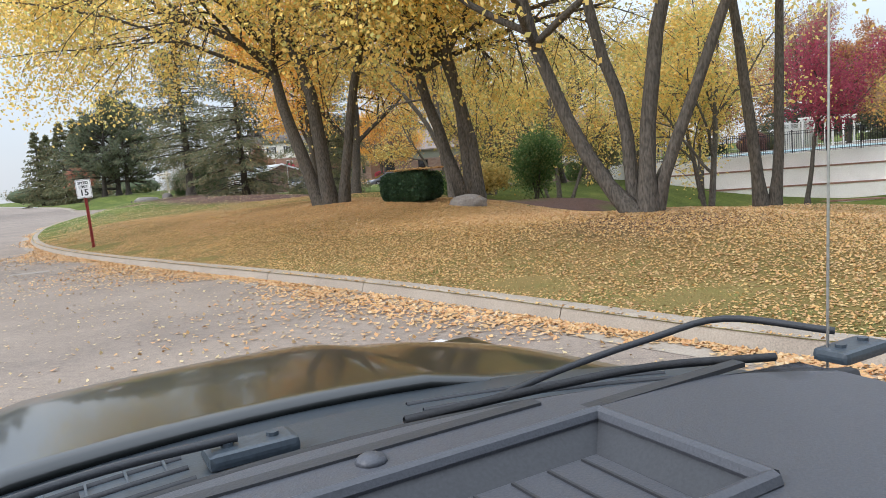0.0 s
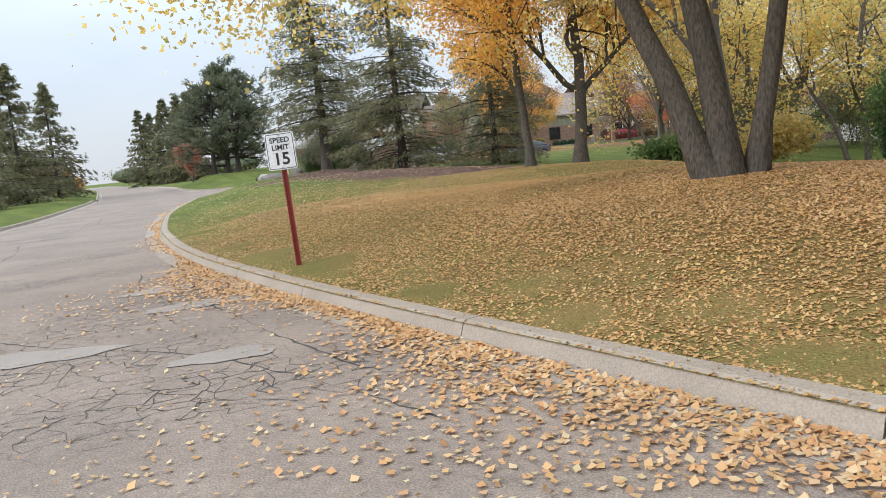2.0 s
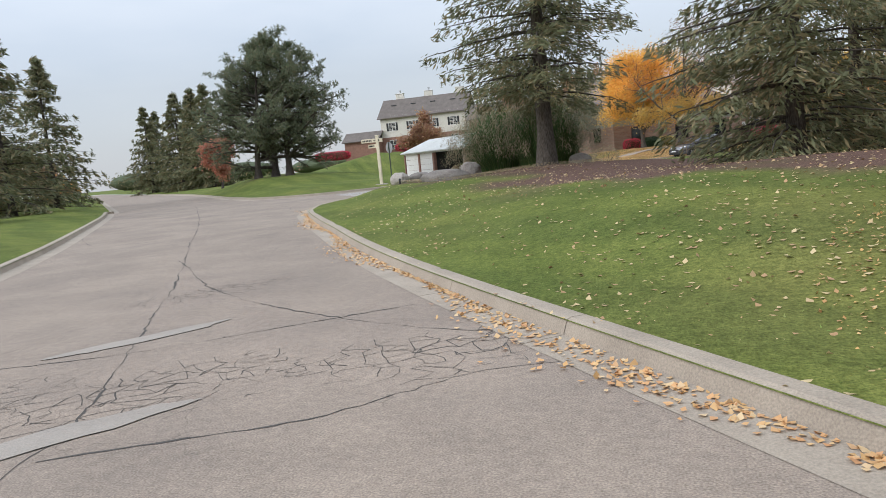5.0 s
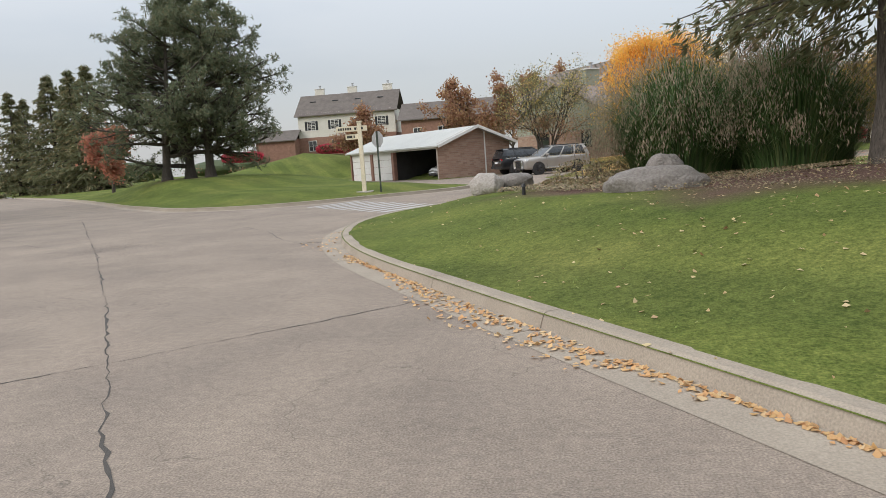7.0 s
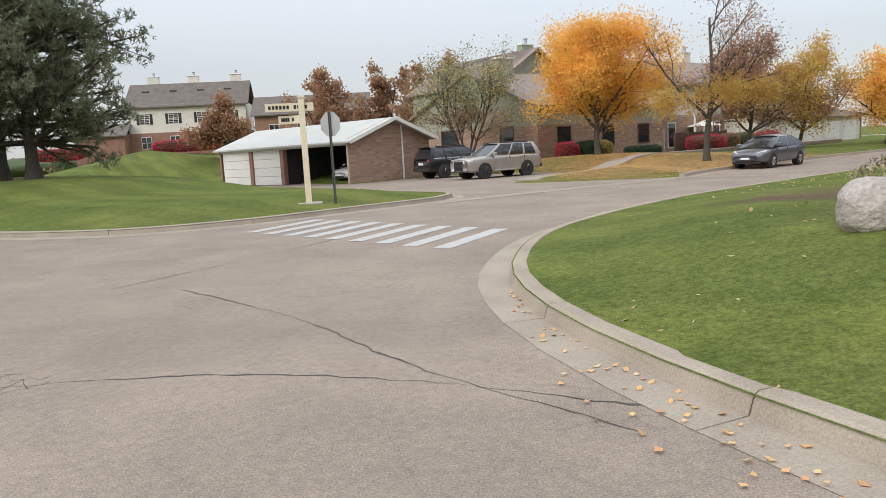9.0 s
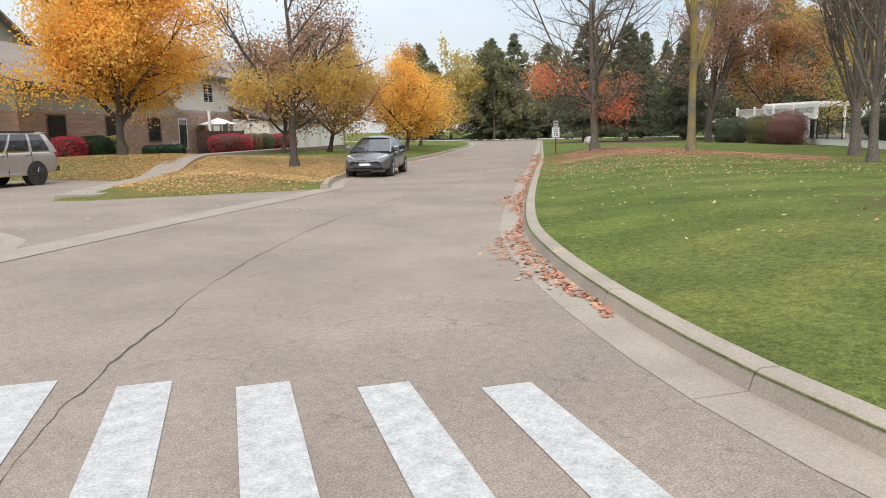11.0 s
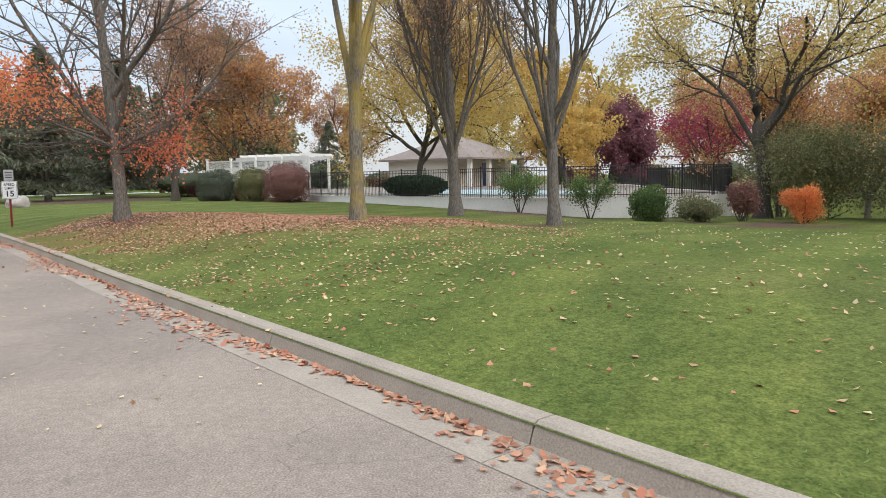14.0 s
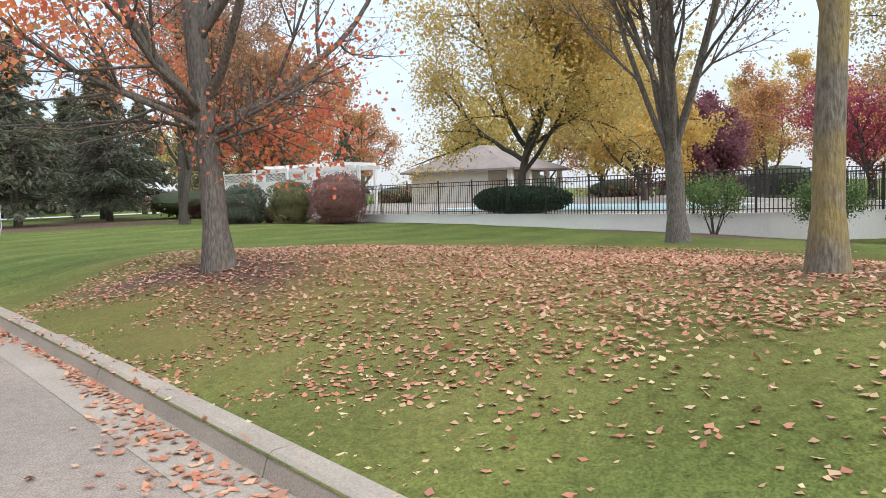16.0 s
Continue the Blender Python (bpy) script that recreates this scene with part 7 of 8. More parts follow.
def car(name, m, label, paintwork, st, cab, posts, wheels, rim, lamps, trims, rails=False):
    """st: stations from tail to nose: x, half width, sill z, shoulder z, crown z.
    cab: rear x, front x, half width and z at the belt, then the same at the roof's edge, and the roof's crown. posts: spans of the pillars along the side."""
    root = thing(name, m, label, "car")
    prof = []
    for x, w, sill, top, crown in st:
        t = top - sill
        h = [(0, sill + 0.02), (w * 0.85, sill), (w * 0.965, sill + 0.05), (w * 0.99, sill + 0.30 * t), (w, sill + 0.52 * t), (w * 0.992, sill + 0.80 * t), (w * 0.955, top - 0.02), (w * 0.88, top + 0.004), (w * 0.5, top + 0.7 * (crown - top)), (0, crown)]
        prof.append([(x, y, z) for y, z in h] + [(x, -y, z) for y, z in h[-2:0:-1]])
    k = len(prof[0])
    fs = [(i * k + j, i * k + (j + 1) % k, (i + 1) * k + (j + 1) % k, (i + 1) * k + j) for i in range(len(prof) - 1) for j in range(k)]
    fs += [tuple(range(k)), tuple(range((len(prof) - 1) * k, len(prof) * k))[::-1]]
    body = mesh_ob("body", [p for row in prof for p in row], fs, paintwork, root, smooth=True)
    md = body.modifiers.new("round", "SUBSURF")
    md.levels = md.render_levels = 1
    at = lambda x, i: float(np.interp(x, [q[0] for q in st], [q[i] for q in st]))
    xr, xf, wb, zb, xr1, xf1, wt, zt, crown = cab

    def side(u, v, sg, out=0.0):
        a, b = xr + (xf - xr) * u, xr1 + (xf1 - xr1) * u
        bulge = 0.03 * math.sin(math.pi * v)
        return (a + (b - a) * v, sg * (wb + (wt - wb) * v + bulge + out), zb + (zt - zb) * v)

    def panel(nm, u0, u1, v0, v1, sg, mat, out):
        vs = [side(u, v, sg, o) for o in (out, out - 0.05) for v in np.linspace(v0, v1, 4) for u in (u0, u1)]
        q = [(2 * r, 2 * r + 1, 2 * r + 3, 2 * r + 2) for r in range(3)]
        q += [(2 * r, 2 * r + 2, 2 * r + 10, 2 * r + 8) for r in range(3)] + [(2 * r + 1, 2 * r + 9, 2 * r + 11, 2 * r + 3) for r in range(3)] + [(0, 8, 9, 1), (6, 7, 15, 14)]
        bm = bmesh.new()
        bv = [bm.verts.new(p) for p in vs]
        for f in q:
            bm.faces.new([bv[i] for i in f])
        bmesh.ops.recalc_face_normals(bm, faces=bm.faces)
        part(nm, bm, mat, root)

    for sg in (1, -1):
        for (a, b), (c, d) in zip(posts, posts[1:]):
            panel("side_window", b, c, -0.05, 0.97, sg, M_GLASS, 0.0)
        for a, b in posts:
            panel("pillar", a, b, -0.12, 1.0, sg, paintwork, 0.012)
        panel("window_trim", posts[0][1], posts[-1][0], -0.06, 0.02, sg, M_CHROME if rails else M_DARK, 0.010)
    for nm, x0, x1, bow in (("windscreen", xf, xf1, 0.13), ("rear_window", xr, xr1, -0.07)):
        vs = []
        for v in np.linspace(-0.04, 0.99, 5):
            w = (wb + (wt - wb) * v + 0.03 * math.sin(math.pi * max(0, v))) * 0.985
            vs += [(x0 + (x1 - x0) * v + bow * (1 - c * c) - bow * 0.12, w * c, zb + (zt - zb) * v) for c in np.linspace(-1, 1, 9)]
        mesh_ob(nm, vs, [(r * 9 + c, r * 9 + c + 1, r * 9 + c + 10, r * 9 + c + 9) for r in range(4) for c in range(8)], M_GLASS, root, smooth=True)
    vs = []
    for u in np.linspace(0, 1, 9):
        x = xr1 - 0.05 + (xf1 - xr1 + 0.09) * u
        e = 1 - abs(2 * u - 1) ** 4 * 0.6
        for c in np.linspace(-1, 1, 11):
            bow = (0.13 if u > 0.5 else 0.06) * (1 - c * c) * abs(2 * u - 1) ** 3 * (1 if u > 0.5 else -1)
            vs.append((x + bow, (wt + 0.02) * c, zt - 0.02 + (crown - zt + 0.02) * e * (1 - abs(c) ** 3.5)))
    mesh_ob("roof", vs, [(r * 11 + c, (r + 1) * 11 + c, (r + 1) * 11 + c + 1, r * 11 + c + 1) for r in range(8) for c in range(10)], paintwork, root, smooth=True)
    for x, r, w in wheels:
        y = at(x, 1)
        for sg in (1, -1):
            bm = bmesh.new()
            rod(bm, (x, sg * (y - 0.25), r * 1.02), (x, sg * (y + 0.004), r * 1.02), r * 1.09, 30)
            part("wheel_arch", bm, M_DARK, root)
            wheel(root, x, sg * (y - w / 2 + 0.012), r, w, rim)
    for nm, mat, x0, x1, y0, y1, z0, z1, slant in lamps:
        for sg in (1, -1):
            bm = bmesh.new()
            box(bm, x0, x1, y0, y1, z0, z1, 0.02)
            for v in bm.verts:
                f = (v.co.y - y0) / (y1 - y0)
                v.co.z += slant[0] * f
                v.co.x -= slant[1] * f
                v.co.y *= sg
            bmesh.ops.recalc_face_normals(bm, faces=bm.faces)
            part(nm, bm, mat, root)
    for nm, mat, x0, x1, y0, y1, z0, z1 in trims:
        boxed(nm, x0, x1, y0, y1, z0, z1, mat, root, bev=0.012)
    for sg in (1, -1):
        x = xf - 0.42
        y = at(x, 1) * 0.93
        mr = boxed("mirror", x - 0.08, x + 0.1, min(sg * y, sg * (y + 0.22)), max(sg * y, sg * (y + 0.22)), zb + 0.02, zb + 0.17, paintwork, root, bev=0.04)
        for xd in (xf - 1.3, xf - 2.3):
            w = at(xd, 1)
            boxed("door_handle", xd, xd + 0.18, min(sg * (w - 0.04), sg * (w + 0.012)), max(sg * (w - 0.04), sg * (w + 0.012)), zb - 0.16, zb - 0.125, M_CHROME if rails else paintwork, root, bev=0.008)
        for xd in (xf - 0.38, xf - 1.42, xf - 2.42):
            w = at(xd, 1)
            boxed("door_seam", xd, xd + 0.012, min(sg * (w - 0.06), sg * (w - 0.006)), max(sg * (w - 0.06), sg * (w - 0.006)), at(xd, 2) + 0.12, zb - 0.04, M_DARK, root)
        if rails:
            boxed("roof_rail", -1.75, 0.2, sg * wt * 0.9 - 0.02, sg * wt * 0.9 + 0.02, zt + 0.035, zt + 0.105, M_DARKALLOY, root, bev=0.015)
            boxed("running_board", -0.9, 0.9, min(sg * 0.84, sg * 0.99), max(sg * 0.84, sg * 0.99), 0.37, 0.425, M_CHROME, root, bev=0.01)
    return root


SUV_ST = [(-2.44, 0.80, 0.50, 1.06, 1.08), (-2.39, 0.90, 0.42, 1.17, 1.19), (-2.1, 0.935, 0.36, 1.19, 1.21), (-1.2, 0.95, 0.33, 1.18, 1.21), (0.0, 0.95, 0.32, 1.17, 1.21), (1.0, 0.95, 0.32, 1.16, 1.22),
          (1.5, 0.95, 0.33, 1.14, 1.22), (2.05, 0.935, 0.34, 1.10, 1.18), (2.34, 0.90, 0.35, 1.05, 1.12), (2.45, 0.80, 0.38, 0.97, 1.03)]


def suv(m, label, paintwork, rim):
    fins = [("grille_bar", M_DARKALLOY, 2.42, 2.475, -0.36 + 0.01 * k, 0.36 - 0.01 * k, 0.50 + 0.062 * k, 0.525 + 0.062 * k) for k in range(7)]
    return car("sport_utility_car", m, label, paintwork, SUV_ST, (-2.36, 1.20, 0.875, 1.18, -2.08, 0.30, 0.675, 1.77, 1.87), [(0.0, 0.085), (0.30, 0.335), (0.60, 0.63), (0.95, 1.0)],
               [(1.42, 0.40, 0.27), (-1.38, 0.40, 0.27)], rim,
               [("headlight", M_LAMP, 2.26, 2.475, 0.46, 0.90, 0.84, 0.98, (0.07, 0.16)), ("fog_light", M_LAMP, 2.24, 2.465, 0.62, 0.84, 0.50, 0.56, (0.03, 0.12)), ("front_wing_trim", M_CHROME, 2.30, 2.485, 0.42, 0.78, 0.62, 0.66, (-0.16, 0.08)), ("tail_light", M_REDLAMP, -2.44, -2.34, 0.66, 0.88, 0.94, 1.10, (0.06, -0.05))],
               [("grille", M_INK, 2.36, 2.455, -0.40, 0.40, 0.46, 0.94), ("grille_trim", M_CHROME, 2.38, 2.48, -0.44, -0.40, 0.44, 0.96), ("grille_trim", M_CHROME, 2.38, 2.48, 0.40, 0.44, 0.44, 0.96), ("grille_trim", M_CHROME, 2.38, 2.47, -0.44, 0.44, 0.94, 0.975)] + fins +
               [("bumper", M_DARKALLOY, 2.30, 2.48, -0.80, 0.80, 0.38, 0.45), ("rear_bumper", M_DARK, -2.5, -2.32, -0.86, 0.86, 0.45, 0.62), ("number_plate", M_SIGN, -2.455, -2.42, -0.26, 0.26, 0.80, 0.93), ("tail_trim", M_CHROME, -2.46, -2.41, -0.5, 0.5, 0.98, 1.02), ("spoiler", paintwork, -2.28, -2.08, -0.58, 0.58, 1.79, 1.83)],
               rails=True)


W1, W2 = Vector((-32.92, 90.2)), Vector((-30.68, 91.47))
ang = math.degrees(math.atan2((W1 - W2).y, (W1 - W2).x))
nrm = Vector((-math.sin(radians(ang)), math.cos(radians(ang))))
mid = (W1 + W2) / 2 - nrm * 0.85
SILVER = suv(pose(mid.x, mid.y, 0.0, 0, 0, ang), "champagne silver sport utility car parked nose out", M_SILVER, M_DARKALLOY)
suv(pose(mid.x - 1.95, mid.y + 4.1, 0.0, 0, 0, ang + 180), "black sport utility car parked tail out", M_BLACKPAINT, M_DARKALLOY)

HATCH_ST = [(-2.2, 0.66, 0.42, 0.86, 0.90), (-2.12, 0.78, 0.34, 0.98, 1.02), (-1.7, 0.84, 0.28, 0.98, 1.03), (-0.9, 0.862, 0.24, 0.95, 1.0), (0.0, 0.865, 0.22, 0.92, 0.98), (1.0, 0.862, 0.22, 0.90, 0.965),
            (1.5, 0.85, 0.23, 0.84, 0.915), (1.9, 0.80, 0.25, 0.74, 0.82), (2.12, 0.70, 0.29, 0.64, 0.71), (2.2, 0.56, 0.34, 0.57, 0.62)]


def hatch(m, label, paintwork, rim, name="hatchback_car"):
    return car(name, m, label, paintwork, HATCH_ST, (-1.98, 1.32, 0.79, 0.94, -1.02, 0.22, 0.56, 1.40, 1.49), [(0.0, 0.05), (0.24, 0.265), (0.53, 0.555), (0.94, 1.0)], [(1.30, 0.315, 0.19), (-1.38, 0.315, 0.19)], rim,
               [("headlight", M_LAMP, 1.84, 2.10, 0.42, 0.74, 0.60, 0.70, (0.12, 0.30)), ("fog_light", M_LAMP, 2.04, 2.17, 0.50, 0.62, 0.34, 0.40, (0.0, 0.04)), ("tail_light", M_REDLAMP, -2.18, -2.06, 0.58, 0.77, 0.80, 1.0, (0.0, -0.06))],
               [("grille", M_INK, 2.12, 2.225, -0.46, 0.46, 0.34, 0.42), ("upper_grille", M_INK, 2.10, 2.20, -0.40, 0.40, 0.545, 0.575), ("badge_bar", M_CHROME, 2.10, 2.21, -0.42, 0.42, 0.58, 0.597), ("number_plate", M_SIGN, 2.2, 2.235, -0.2, 0.2, 0.43, 0.51), ("bumper_strip", M_DARK, 2.0, 2.17, -0.64, 0.64, 0.24, 0.31)])


hatch(pose(-20.25, 85.35, 0.0, 0, 0, 218), "dark grey hatchback parked nose towards the lot", M_GREYPAINT, M_ALLOY)
hatch(CP @ pose(2.9, 1.8, 0.0, 0, 0, 180), "white car parked in the open carport bay", M_WHITEPAINT, M_ALLOY, "car_in_carport")
hatch(pose(66, 117.5, 0.9, 0, 0, 140), "white car parked beyond the spruces", M_WHITEPAINT, M_ALLOY, "distant_car")
hatch(pose(61, 113.5, 0.7, 0, 0, 130), "silver car parked beyond the spruces", M_SILVER, M_ALLOY, "distant_car")

# ---- fallen leaves ----
def scatter(name, label, places, mat, size, seed, lift=0.015):
    rng = np.random.default_rng(seed)
    n = len(places)
    road = inside(places[:, 0], places[:, 1], ROAD)
    z = np.where(road, 0.004, lawn_height(places[:, 0], places[:, 1]))
    c = np.column_stack([places, z + rng.uniform(0.25, 1.0, n) * lift + 0.012])
    v, f = cards(rng, c, size, 1.25, rng.normal(size=(n, 3)) * np.array([1, 1, 0.22]), 0.75)
    return tagged(quick_mesh(name, v, f, mat), label, "leaf litter", kind="stuff")


RNG = np.random.default_rng(5)


def cluster(n, x, y, r):
    a, d = RNG.uniform(0, 2 * math.pi, n), r * np.sqrt(RNG.uniform(0, 1, n))
    return np.column_stack([x + d * np.cos(a), y + d * np.sin(a)])


def off_road(p):
    return p[~inside(p[:, 0], p[:, 1], ROAD)]


def gutter(line, x0, x1, n, width, side=1):
    """Places in the gutter along a kerb line, thickest against the kerb."""
    k = np.where((line[:, 0] < x1) & (line[:, 0] > x0) & (line[:, 1] < 100) & (line[:, 1] > 5))[0]
    d = np.gradient(line, axis=0)
    d /= np.linalg.norm(d, axis=1)[:, None]
    i = k[RNG.integers(0, len(k), n)]
    off = np.abs(RNG.normal(0, 1, n)) * width * (0.6 + 0.5 * np.sin(i * 0.7)) + 0.06
    return line[i] + np.column_stack([-d[i, 1], d[i, 0]]) * (off * side)[:, None] + d[i] * RNG.uniform(-0.5, 0.5, n)[:, None]


p = off_road(np.concatenate([cluster(int(a * r * r * 2300), x, y, r * 1.15) for x, y, r, a in LITTER[:7]]))
p = p[RNG.uniform(0, 1, len(p)) < 0.62 + away(p[:, 0], p[:, 1], ROAD) / 12.0]
scatter("leaf_litter", "yellow-brown fallen leaves thick on the lawn", p, M_LITTER, 0.030, 1, 0.006)
p = np.concatenate([cluster(n, x, y, r) for n, x, y, r in ((9000, 4.3, 23.6, 3.2), (13000, 0.8, 25.2, 3.9), (9000, -3.8, 27.0, 3.4), (7000, 8.6, 23.6, 4.0))])
scatter("leaf_litter", "salmon and orange fallen leaves under the trees", off_road(p), M_LITTER_GUTTER, 0.036, 13, 0.01)
p = np.concatenate([cluster(int(a * r * r * 520), x, y, r * 1.1) for x, y, r, a in LITTER[7:9]] + [cluster(4600, -12, 80, 8), cluster(500, -18, 76, 7)])
scatter("leaf_litter", "rust and pink fallen maple leaves on the lawn", off_road(p), M_LITTER_RED, 0.052, 2, 0.01)
p = np.concatenate([cluster(int(a * r * r * 560), x, y, r * 1.05) for x, y, r, a in LITTER[9:]])
scatter("leaf_litter", "tan fallen leaves on the lawn by the parking lot", off_road(p), M_LITTER, 0.056, 3, 0.012)
p = np.concatenate([cluster(2600, -20, 44, 8), cluster(1400, -16, 38, 6), cluster(500, -26, 49, 5), cluster(260, -30, 56, 6), cluster(1500, -13, 75, 9), cluster(1300, -17, 79, 5), cluster(500, -24, 71, 8)])
scatter("leaf_litter", "scattered pale curled leaves on green grass", off_road(p), M_LITTER_PALE, 0.05, 4, 0.008)
p = np.concatenate([gutter(KERB_MAIN, -14, 9, 27000, 0.5), gutter(KERB_MAIN, -12, 5, 9000, 1.3), gutter(KERB_MAIN, -34, -14, 7000, 0.24), gutter(KERB_MAIN, -37, -33, 250, 0.3)])
p = p[p[:, 1] < 60]
scatter("gutter_leaves", "orange fallen leaves drifted in the gutter", p, M_LITTER_GUTTER, 0.046, 6, 0.01)
p = np.concatenate([gutter(KERB_MAIN, -33, 0, 8000, 0.26), gutter(KERB_SIDE, -24, 0, 500, 0.3)])
scatter("gutter_leaves", "rust fallen leaves drifted in the side street gutter", p[p[:, 1] > 60], M_LITTER_RED, 0.058, 7, 0.012)
p = cluster(900, 0, 0, 1.0) * np.array([0.95, 0.42])
a = radians(-28)
p = np.column_stack([p[:, 0] * math.cos(a) - p[:, 1] * math.sin(a) - 0.75, p[:, 0] * math.sin(a) + p[:, 1] * math.cos(a) + 27.15])
v, f = cards(np.random.default_rng(9), np.column_stack([p, np.full(len(p), ground_z(-0.75, 27.15) + 0.875)]), 0.075, 1.25, RNG.normal(size=(len(p), 3)) * np.array([1, 1, 0.2]), 0.75)
tagged(quick_mesh("hedge_leaves", v, f, M_LITTER), "fallen leaves lying on the clipped hedge", "leaf litter", kind="stuff")
p = np.concatenate([cluster(3600, -2, 15.5, 7), cluster(1300, -9, 21, 5), cluster(300, -20, 80, 5), cluster(150, -30, 80, 6)])
p = p[inside(p[:, 0], p[:, 1], ROAD)]
scatter("road_leaves", "stray fallen leaves on the asphalt", p, M_LITTER_PALE, 0.036, 8, 0.004)


p = np.concatenate([cluster(7000, -30.0, 58.2, 2.0), cluster(7000, -28.0, 57.2, 2.8), cluster(4000, -26, 54.5, 3.2)])
scatter("dry_ground_cover", "dry tan stems and leaves over the mulch bed", off_road(p), M_TWIGS, 0.032, 12, 0.09)


# ---- grass blades along the nearest lawns ----
def grass(name, n, zone, seed, height):
    rng = np.random.default_rng(seed)
    p = np.column_stack([rng.uniform(zone[0], zone[1], n), rng.uniform(zone[2], zone[3], n)])
    p = off_road(p)
    d = away(p[:, 0], p[:, 1], ROAD)
    p = p[(d > 0.24) & (rng.uniform(0, 1, len(p)) < np.exp(-d / 0.5))]
    c = np.column_stack([p, lawn_height(p[:, 0], p[:, 1]) + height * 0.22])
    m = len(c)
    ax = np.column_stack([rng.normal(0, 1.0, m), rng.normal(0, 1.0, m), np.full(m, 0.45)])
    v, f = cards(rng, c, height * 0.28, 4.0, ax, 0.6)
    tagged(quick_mesh(name, v, f, M_GRASS), "mown green grass blades", "grass", kind="stuff")


M_GRASS = leaf_mat("grass_blades", even([(0.13, 0.20, 0.03), (0.16, 0.23, 0.04), (0.20, 0.25, 0.055), (0.24, 0.26, 0.08)]), through=0.3)
grass("grass", 80000, (-16, 8, 13, 36), 1, 0.05)
grass("grass", 70000, (-36, -14, 30, 68), 2, 0.05)
grass("grass", 80000, (-32, -2, 66, 90), 3, 0.05)

# ---- the pickup that the walk sets out from; it stands at the roadside start ----
M_DASH = surface("dash_plastic", (0.052, 0.055, 0.065), (0.068, 0.071, 0.082), 2.0, 260.0, 0.46, bumps=0.35, dist=0.002)
M_DASHDARK = surface("dark_dash_plastic", (0.024, 0.025, 0.028), (0.036, 0.037, 0.041), 2.0, 200.0, 0.55, bumps=0.3, dist=0.002)
M_COWL = surface("cowl_plastic", (0.032, 0.042, 0.054), (0.055, 0.07, 0.085), 3.0, 120.0, 0.4, bumps=0.2, dist=0.002)
M_TRUCK = paint("dark_olive_paint", (0.016, 0.017, 0.015), 0.0, 0.3)
M_SATIN = surface("satin_aluminium", (0.42, 0.41, 0.39), (0.52, 0.51, 0.49), 4.0, 90.0, 0.35, 0.9, bumps=0.05)
TM = pose(4.492, 8.342, 0.0, 0, 0, 42.7)
CX = 0.28
truck = thing("pickup_truck", TM, "dark pickup truck with a grey dashboard and open windscreen", "truck")


def sheet(name, rows, mat, parent, label="", smooth=True, thick=0.0):
    """A surface through rows of points; with thickness it gets a lower side too."""
    n = len(rows[0])
    vs = [p for r in rows for p in r]
    fs = [(i * n + j, i * n + j + 1, (i + 1) * n + j + 1, (i + 1) * n + j) for i in range(len(rows) - 1) for j in range(n - 1)]
    ob = mesh_ob(name, vs, fs, mat, parent, label, smooth)
    if thick:
        md = ob.modifiers.new("thick", "SOLIDIFY")
        md.thickness, md.offset = thick, 0
    return ob


def base_y(x):
    """Line of the windscreen's foot."""
    return 0.97 - 0.30 * (x - CX) ** 2


XS = np.linspace(-0.62, 1.18, 25)
# bonnet with a raised middle and side creases
rows = []
for k, t in enumerate(np.linspace(0, 1, 12)):
    row = []
    for x in XS:
        d = abs(x - CX) / 0.9
        y0 = base_y(x) + 0.36
        y = y0 + t * (2.24 - 0.16 * d * d - y0)
        z = 1.125 - 0.05 * t - 0.05 * t ** 4 - 0.055 * d ** 4 + 0.022 * (1 - min(1, max(0, (d - 0.45) / 0.1)))
        row.append((x, y, z))
    rows.append(row)
sheet("bonnet", rows, M_TRUCK, truck, "dark glossy bonnet with a raised centre", thick=0.02)
# cowl panel with louvres
rows = [[(x, base_y(x) + o, 1.172 - 0.010 * i - 0.02 * ((x - CX) / 0.9) ** 2) for x in XS] for i, o in enumerate((0.0, 0.08, 0.17, 0.27, 0.375))]
cowl = sheet("cowl", rows, M_COWL, truck, "blue-grey plastic cowl below the windscreen", thick=0.012)
for i, o in enumerate((0.10, 0.17, 0.24)):
    for x0, x1 in ((-0.55, 0.15), (0.55, 1.05)):
        xs = np.linspace(x0, x1, 10)
        v, f = tubes([(np.array([(x, base_y(x) + o, 1.165 - 0.11 * o - 0.02 * ((x - CX) / 0.9) ** 2 + 0.012) for x in xs]), np.full(10, 0.007), 5)])
        quick_mesh("louvre", v, f, M_DASHDARK, cowl)
for x in np.linspace(-0.5, 0.12, 12):
    boxed("fin", x, x + 0.004, base_y(x) + 0.09, base_y(x) + 0.26, 1.13, 1.158, M_COWL, cowl)
v, f = tubes([(np.array([(x, base_y(x) - 0.005, 1.182 - 0.02 * ((x - CX) / 0.9) ** 2) for x in XS]), np.full(len(XS), 0.024), 6)])
quick_mesh("windscreen_seal", v, f, M_RUBBER, truck)


